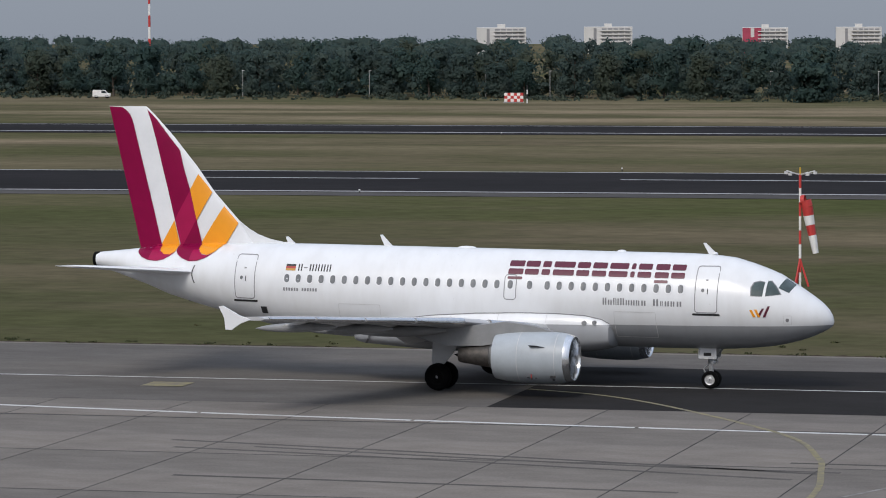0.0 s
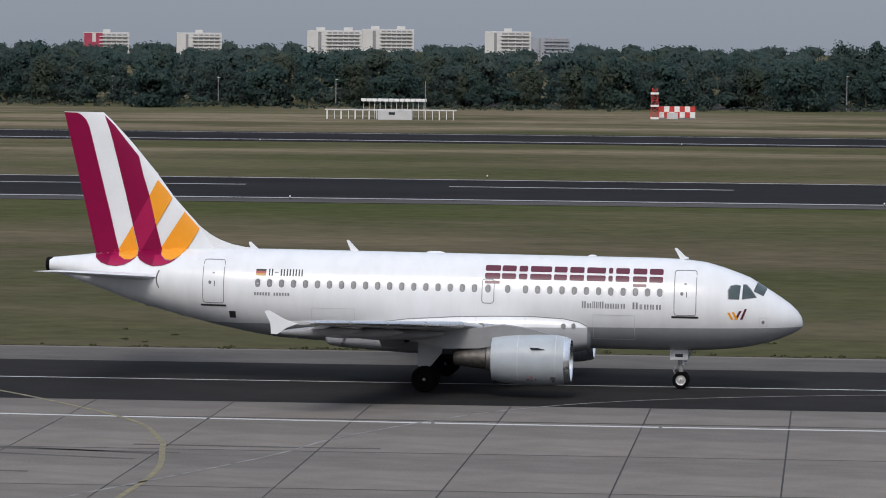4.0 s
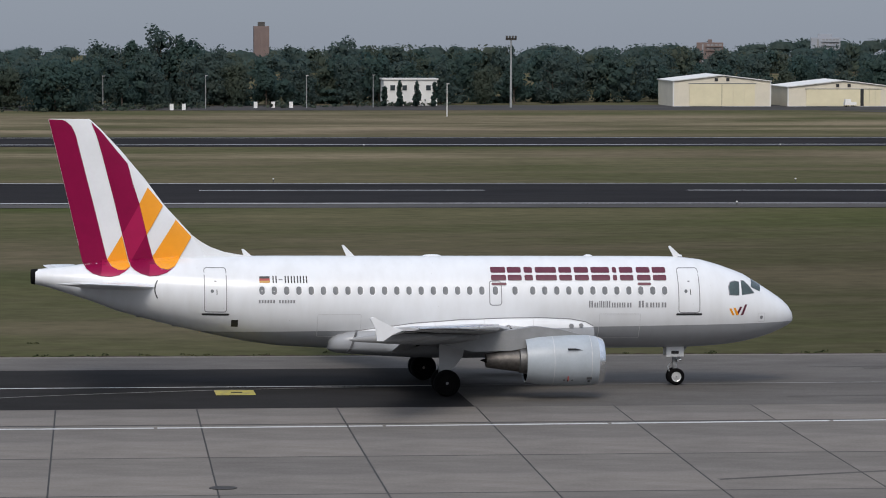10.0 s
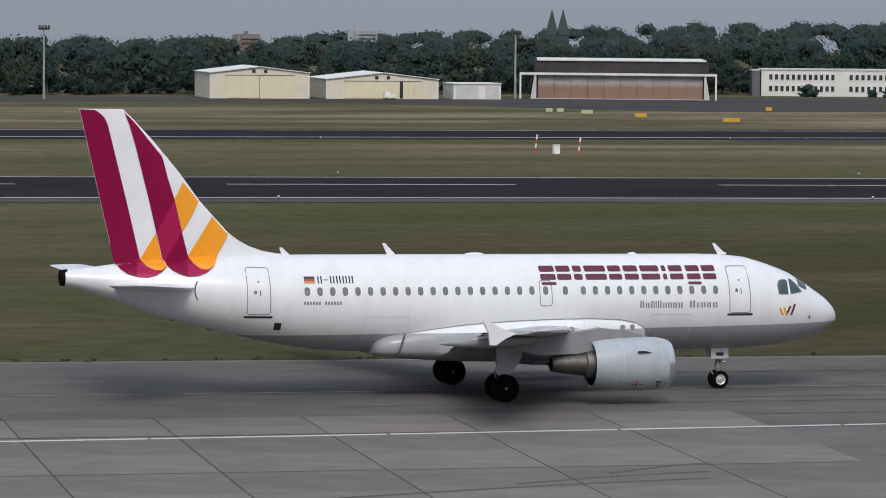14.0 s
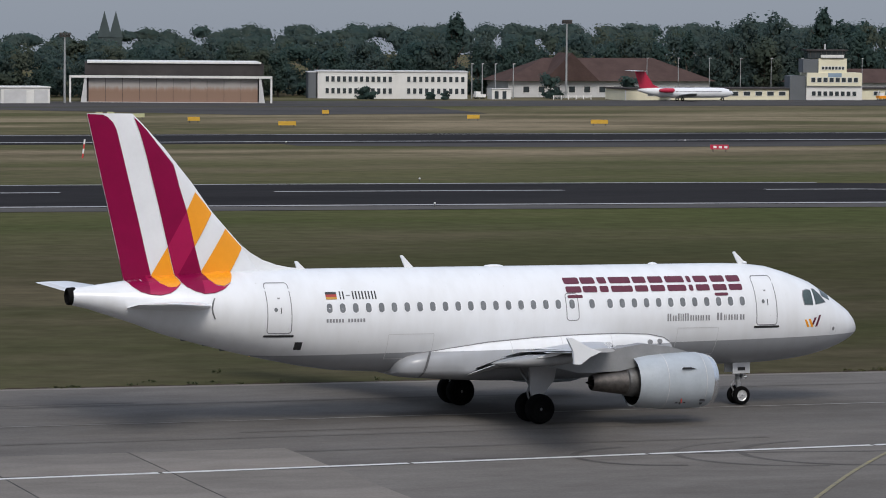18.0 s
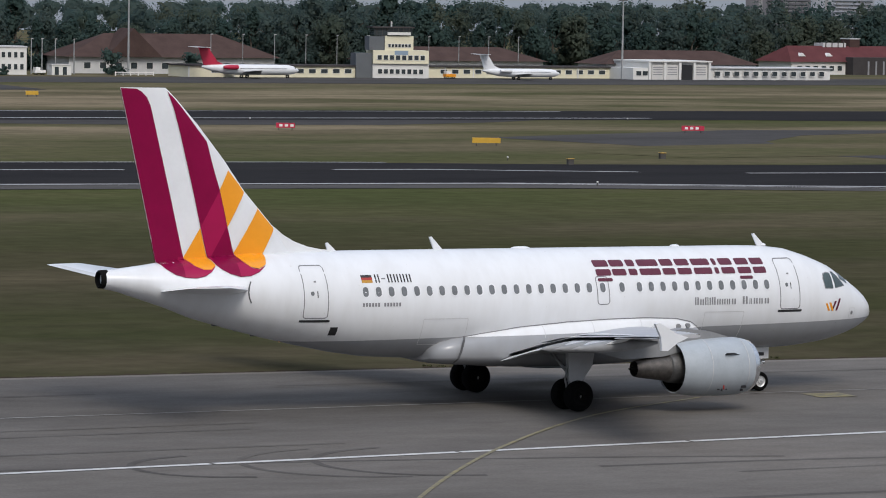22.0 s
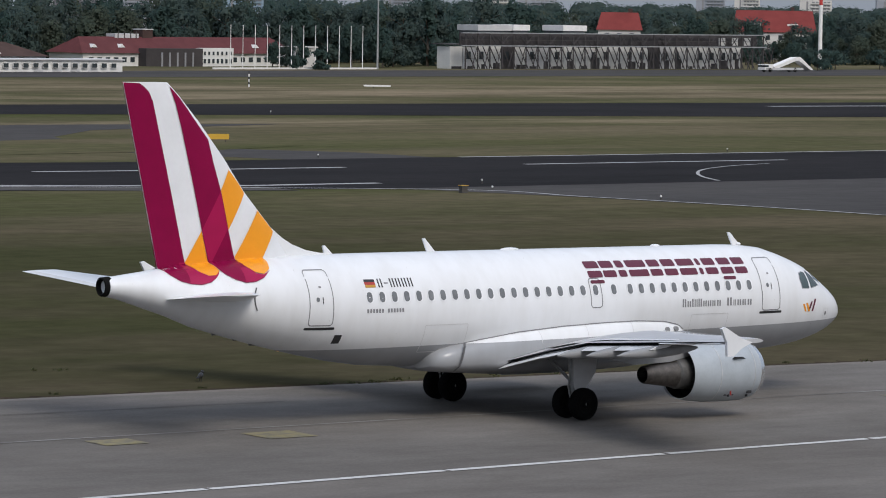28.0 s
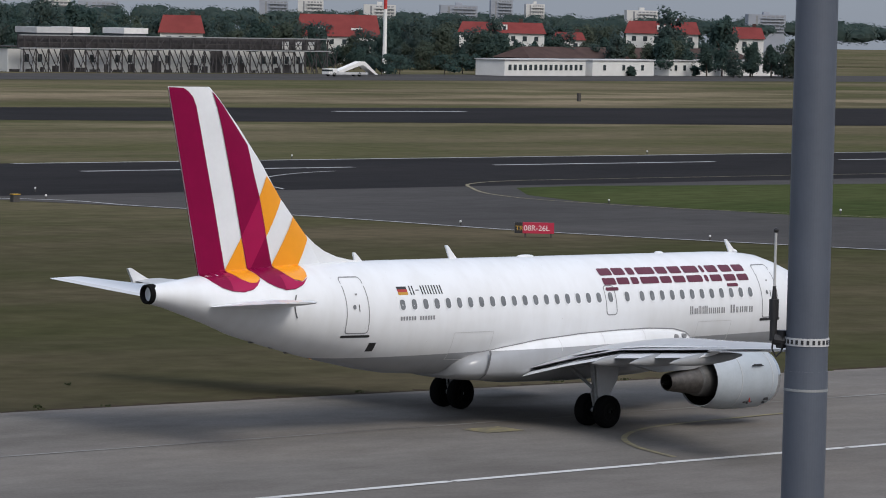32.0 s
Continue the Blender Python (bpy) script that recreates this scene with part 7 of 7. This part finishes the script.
block("screen", h, -0.5, 88, 1.2, 1.5, 4.9, 7.6, "black_screen", "dark weathered screen wall")
for x in (76, 80, 84):
    block("window_panel", h, x, x + 2.0, 1.1, 1.2, 5.2, 6.9, "white_wall", "white panel in the screen")
sheds = thing("shed_row", 502.6, 684.9, "row of weathered white sheds behind the frame", "shed", 6.1)
rnd = random.Random(9)
for k in range(24):
    x = 87.0 * k / 24
    kind = rnd.random()
    block("shed", sheds, x, x + 3.5, 0, 4, 0, rnd.uniform(4.4, 5.0), "black_screen" if kind < 0.16 else "white_wall" if kind < 0.8 else "pale_grey", "dark open shed bay" if kind < 0.16 else "white shed bay")
    block("gap", sheds, x + rnd.uniform(0.2, 2.2), x + rnd.uniform(2.6, 3.4), -0.04, 0, 0, rnd.uniform(0.5, 2.4), "black_screen", "dark opening")
    if rnd.random() < 0.5:
        block("pane", sheds, x + 1.0, x + 2.2, -0.05, 0, 2.0, 3.6, "pane")
block("roof", sheds, -0.5, 88, -0.2, 5, 5.0, 5.2, "black_screen")
for x, y, w, z0, z1, mat in ((515.0, 692, 9.4, 7.2, 9.1, "pale_grey"), (524.6, 692.4, 4.2, 7.4, 9.2, "signal_white"), (538.4, 693, 6.4, 7.4, 9.2, "signal_white"), (472, 696, 5, 0, 4.2, "far_white")):
    t = thing("site_building", x, y, "flat-roofed pale building behind the frame", "building", 6)
    block("wall", t, 0, w, 0, 6, 0, z1 - 0.3, "grey_wall" if z0 > 0 else mat)
    block("roof", t, -0.3, w + 0.3, -0.3, 6.3, z1 - 1.2 if z0 > 0 else z1 - 0.3, z1, mat)
# mobile stairs and ground vehicles
t = thing("boarding_stairs", 570.0, 664.6, "white mobile boarding stairs on wheels", "vehicle", 13)
prism("stair", t, [(3.5, 1.2), (11.5, 3.2), (13.0, 3.2), (17.8, 0.4), (16.8, 0.4), (12.6, 2.4), (11.5, 2.4), (4.0, 0.6)], -0.8, 0.8, "signal_white", "white stair flight")
block("chassis", t, 0.5, 14, -0.9, 0.9, 0.45, 0.9, "pale_grey")
block("cab", t, 0, 3, -0.9, 0.9, 0.5, 1.7, "signal_white", "white cab")
block("pane", t, -0.02, 1.4, -0.92, 0.92, 1.1, 1.5, "pane")
for px in (2, 11):
    for py in (-0.8, 0.8):
        w = part("wheel", wheel_bm(0.45, 0.35), M["tyre"], t)
        w.matrix_basis = pose(px, py, 0.45)
for x, y, c in ((138.0, 622.6, "signal_white"), (318.5, 643.6, "orange"), (244.2, 655, "signal_white")):
    t = thing("tug", x, y, "small airport tug parked on the apron", "vehicle", 4, "parked tugs")
    block("body", t, -1.0, 1.0, -0.6, 0.6, 0.35, 0.85, c)
    block("cab", t, -0.9, 0.0, -0.55, 0.55, 0.85, 1.35, "signal_white")
    for px in (-0.6, 0.6):
        for py in (-0.5, 0.5):
            w = part("wheel", wheel_bm(0.24, 0.2), M["tyre"], t)
            w.matrix_basis = pose(px, py, 0.24)
# low white buildings and red-roofed houses among trees
for x, y, w, nb in ((639.6, 684, 33, 15), (675.1, 692, 26.5, 3), (707.6, 699, 29.5, 7), (739, 706, 24, 4)):
    h = thing("low_building", x, y, "low white building with a row of windows", "building", 12.2, "low white buildings")
    block("wall", h, 0, w, 0, 8, 0, 3.6, "white_wall")
    block("roof", h, -0.3, w + 0.3, -0.3, 8.3, 3.6, 3.85, "pale_grey")
    windows(h, spread(1, w - 1, nb), 1.3, 1.2, 1.3)
h = thing("low_building", 668, 706, "long low building under a dull brown roof", "building", 12, "low white buildings")
block("wall", h, 0, 100, 0, 10, 0, 3.8, "brown_roof")
hip_roof(h, 100, 10, 3.8, 2.6, "brown_roof", 0.5, 4)


def house(x, y, w, d, eave, ridge, turn, dormers=0, lab="white house under a red tiled roof"):
    h = thing("house", x, y, lab, "house", turn, "red-roofed houses")
    block("wall", h, 0, w, 0, d, 0, eave, "white_wall")
    hip_roof(h, w, d, eave, ridge - eave, "red_roof", 0.5, 0.6, "red tiled roof")
    windows(h, spread(0.6, w - 0.6, max(2, int(w / 3))), eave - 2.0, 1.1, 1.3)
    for k in range(dormers):
        xx = w * (k + 0.6) / (dormers + 0.2)
        dd = block("dormer", h, xx - 1.4, xx + 1.4, d * 0.12, d * 0.4, eave + 0.2, eave + 2.2, "white_wall", "white dormer")
        windows(dd, [xx - 0.6, xx + 0.6], eave + 0.8, 0.8, 1.0, "white_wall", d * 0.12)
    block("chimney", h, w * 0.7, w * 0.7 + 1, d / 2, d / 2 + 1, ridge - 0.8, ridge + 0.9, "brown_roof", "brick chimney")


house(593.2, 750.9, 9.9, 8, 7.8, 11.9, -38.7, 0)
house(674.0, 812.1, 9.9, 12, 6.2, 9.7, -40, 0)
house(681.0, 806.3, 20.9, 12, 7.1, 12.7, -40, 2)
house(719.9, 787.5, 22.0, 9, 8.9, 11.7, -43, 1)
house(730.1, 762.9, 7.9, 8, 7.6, 9.6, -44, 0)
house(751.8, 758.5, 18.7, 9, 9.7, 12.9, -45, 1)
house(772.8, 743.1, 9.9, 9, 8.9, 11.9, -46, 0)
# trees stand close before the houses
for k in range(62):
    a, d = radians(36.4 + 0.182 * k + rnd.uniform(-0.1, 0.1)), 972 + rnd.uniform(-8, 10)
    plant(rnd.choice([0, 0, 1, 1, 2]), 22 + d * math.sin(a), 21 + d * math.cos(a), (rnd.choice([5.0, 6.0, 7.0]) if k < 24 else rnd.choice([7.0, 8.0, 9.0, 10.0, 11.0])) * rnd.uniform(0.9, 1.06), rnd.uniform(0, 360))

# ---- far town: apartment blocks, tower, twin spires ----
def apartments(x, y, w, h, floors, bays, turn, lab, mat="far_white", d=10, caps=1):
    t = thing("apartment_block", x, y, lab, "apartment block", turn, "far apartment blocks")
    block("wall", t, 0, w, 0, d, 0, h, mat)
    for k in range(caps):
        cx = w * (k + 0.5) / caps
        block("roof_cap", t, cx - w * 0.08, cx + w * 0.08, 2, 6, h, h + 0.9, mat, "lift housing on the roof")
    fh = 1.05
    for f in range(floors):
        z = h - 0.85 - fh * f
        b = block("balcony", t, w * 0.34, w * 0.96, -0.5, 0, z - 0.42, z - 0.1, mat, "pale balcony band")
        for k in range(bays):
            a = w * 0.36 + w * 0.6 * k / bays
            block("window", b, a + 0.15, a + w * 0.6 / bays - 0.15, -0.06, -0.01, z, z + 0.42, "far_shade")
    block("stair_strip", t, w * 0.2, w * 0.26, -0.06, 0.02, 0, h - 0.4, "far_shade", "dark stair window strip")
    return t


apartments(-273, 1074, 14.2, 7.6, 5, 5, 14, "pale far apartment block above the woods")
apartments(-243, 1081, 13.9, 7.7, 5, 5, 12, "pale far apartment block above the woods")
t = apartments(-198.4, 1089.5, 13.1, 7.3, 5, 5, 10, "far apartment block with a red painted end")
block("mural", t, 0.05, 5.4, -0.12, -0.02, 0, 7.2, "mural_red", "red and white painted end wall")
block("mural", t, 2.4, 3.4, -0.16, -0.12, 4.6, 7.1, "far_white")
apartments(-172, 1093.7, 13.0, 7.4, 5, 5, 9, "pale far apartment block above the woods")
apartments(-134.6, 1098.6, 15.9, 8.4, 6, 6, 7, "long white far apartment block with balconies", caps=2)
apartments(-118.7, 1100.3, 15.0, 8.9, 6, 6, 6, "long white far apartment block with balconies", caps=2)
apartments(-83.3, 1103.3, 13.4, 8.5, 6, 4, 4, "cream far apartment block above the woods")
t = apartments(-70, 1104.2, 11.4, 7.0, 4, 6, 3, "grey far apartment block above the woods", "far_grey")
t = thing("water_tower", 65.3, 1106, "far square brick tower above the woods", "tower")
block("shaft", t, 0, 4.4, 0, 4.4, 0, 11.0, "brick_tower")
block("head", t, 1.2, 3.2, 1, 3, 11.0, 12.2, "dark_steel", "dark tower head")
for k in range(3):
    block("pilaster", t, 0.3 + 1.55 * k, 0.9 + 1.55 * k, -0.3, 0, 0, 10.4, "brick_tower")
t = apartments(225, 1084, 8.4, 8.2, 3, 5, -10, "grey-brown far office block", "far_grey")
block("roof_cap", t, 2, 6, 1, 6, 8.2, 9.3, "far_grey")
apartments(192.5, 1090, 7.7, 6.6, 2, 4, -10, "brownish far block among treetops", "brick_tower")
t = thing("church", 279.9, 1071, "twin dark spires of a far church", "church", -14)
for x in (0.2, 3.4):
    block("tower", t, x, x + 3.6, 0, 3.6, 0, 7.4, "slate", "square church tower")
    bm = bmesh.new()
    bmesh.ops.create_cone(bm, cap_ends=True, segments=4, radius1=2.75, radius2=0.04, depth=7.4, matrix=pose(x + 1.8, 1.8, 11.0, 0, 0, 45))
    part("spire", bm, M["slate"], t, "steep slate spire")
block("nave", t, 0.6, 6.6, 3.6, 16, 0, 6.8, "slate")
for x, y, w, h, mat in ((817, 987, 9, 17.0, "far_grey"), (826, 979, 8, 17.3, "far_white"), (762, 1029, 10, 16.2, "far_white"), (772, 1021, 12, 15.4, "far_grey"), (738, 1046, 9, 15.8, "far_grey"), (842, 966, 10, 16.4, "far_white"), (886, 979, 12, 16.8, "far_grey"),
                        (898, 968, 7, 19.0, "far_grey"), (906, 960, 6, 17.8, "far_white"), (928, 936, 10, 16.6, "far_white"), (952, 905, 12, 16.2, "far_grey")):
    apartments(x, y, w, h - 0.8, 5, 5, -40, "hazy far apartment block beyond the houses", mat)
apartments(556, 949, 18, 17.0, 6, 6, -30, "dark far office block above the woods", "far_dark", caps=2)
apartments(572, 940, 17, 16.2, 6, 5, -30, "dull grey far block above the woods", "far_grey", caps=2)
# blue-grey wall colour imitates haze on this far block
apartments(599, 923, 11, 15.6, 6, 5, -33, "far block above the woods, haze put in as blue-grey", "blue_panel")
# a crow on the grass
t = thing("crow", 103.3, 149.8, "black crow standing on the grass", "bird", 40)
bm = bmesh.new()
bmesh.ops.create_uvsphere(bm, u_segments=12, v_segments=8, radius=1, matrix=pose(0, 0, 0.24, 0, -15, 0) @ Matrix.Diagonal((0.22, 0.1, 0.1, 1)))
part("body", bm, M["black_paint"], t)
bm = bmesh.new()
bmesh.ops.create_uvsphere(bm, u_segments=10, v_segments=6, radius=0.07, matrix=pose(0.22, 0, 0.36))
rod(bm, (0.26, 0, 0.36), (0.36, 0, 0.35), 0.02, 6, 0.004)
part("head", bm, M["black_paint"], t)
bm = bmesh.new()
slab(bm, -0.42, -0.15, -0.05, 0.05, 0.16, 0.2)
part("tail", bm, M["black_paint"], t)
for s in (-0.04, 0.04):
    bm = bmesh.new()
    rod(bm, (0, s, 0), (0, s, 0.2), 0.012, 6)
    part("leg", bm, M["black_paint"], t)

# ---- grey mast close to the camera, with a whip aerial clamped to it ----
t = thing("floodlight_mast", 64.752, 62.664, "grey steel mast with a clamped whip aerial", "mast")
bm = bmesh.new()
rod(bm, (0, 0, 0), (0, 0, 10.680), 0.262, 48)
part("pole", bm, M["pole_grey"], t, "blue-grey painted steel tube")
bm = bmesh.new()
rod(bm, (0, 0, 10.680), (0, 0, 22), 0.256, 48, 0.25)
part("pole", bm, M["pole_grey"], t, "blue-grey painted steel tube")
bm = bmesh.new()
rod(bm, (0, 0, 10.440), (0, 0, 10.470), 0.267, 48)
part("weld_seam", bm, M["mast_steel"], t, "pale weld seam")
bm = bmesh.new()
rod(bm, (0, 0, 10.987), (0, 0, 11.083), 0.267, 48)
clamp = part("clamp_band", bm, M["pale_grey"], t, "perforated steel clamp band")
for k in range(24):
    a = 2 * math.pi * k / 24
    bm = bmesh.new()
    slab(bm, -0.016, 0.016, -0.004, 0.004, 11.009, 11.062)
    s = part("slot", bm, M["black_paint"], clamp)
    s.matrix_basis = pose(0.269 * math.cos(a), 0.269 * math.sin(a), 0, 0, 0, math.degrees(a) - 90)
bm = bmesh.new()
ca = radians(132.7)
ux, uy = math.cos(ca), math.sin(ca)
rod(bm, (0.26 * ux, 0.26 * uy, 11.030), (0.4 * ux, 0.4 * uy, 11.051), 0.07, 12)
slab(bm, 0.3 * ux - 0.05, 0.3 * ux + 0.05, 0.3 * uy - 0.05, 0.3 * uy + 0.05, 10.945, 11.158)
part("bracket", bm, M["black_paint"], t, "black aerial bracket")
bm = bmesh.new()
wx, wy = 0.41 * ux, 0.41 * uy
rod(bm, (wx, wy, 11.030), (wx, wy, 11.424), 0.045, 12)
rod(bm, (wx, wy, 11.285), (wx, wy, 11.530), 0.06, 12)
rod(bm, (wx, wy, 11.530), (wx, wy, 11.690), 0.035, 12, 0.02)
aer = part("aerial_base", bm, M["black_paint"], t, "black aerial base")
bm = bmesh.new()
rod(bm, (wx, wy, 11.637), (wx, wy, 12.350), 0.016, 8)
part("whip", bm, M["pale_grey"], aer, "thin pale whip")
bm = bmesh.new()
bmesh.ops.create_uvsphere(bm, u_segments=10, v_segments=6, radius=0.032, matrix=pose(wx, wy, 12.361))
part("tip", bm, M["black_paint"], aer)
bm = bmesh.new()
pts = [(wx, wy, 11.051), (wx * 1.02, wy * 1.02, 10.924), (wx * 0.9, wy * 0.9, 10.838), (wx * 0.75, wy * 0.75, 10.902), (wx * 0.66, wy * 0.66, 11.030)]
for a, b in zip(pts, pts[1:]):
    rod(bm, a, b, 0.011, 6)
part("cable", bm, M["black_paint"], aer, "looped black cable")


def motions():
    walk(airliner_thing, [(t, pose(x, y, 0.045, 0, 0, h)) for t, x, y, h in PLANE])
    # wheels roll with the way that has gone under them
    for w, r in WHEELS:
        rows, home = [], w.location.copy()
        for (t, x, y, h), (t2, x2, y2, h2) in zip(PLANE, PLANE[1:] + PLANE[-1:]):
            n = max(1, round((t2 - t) * 15))
            for k in range(n):
                f = k / n
                s = x + (x2 - x) * f - PLANE[0][1]
                rows.append((t + (t2 - t) * f, pose(home.x, home.y, home.z) @ Matrix.Rotation(s / r, 4, "Y")))
        keep, last = [], None
        for t, m in rows:
            if last is None or frame(t) > last:
                keep.append((t, m))
                last = frame(t)
        walk(w, keep)


motions()
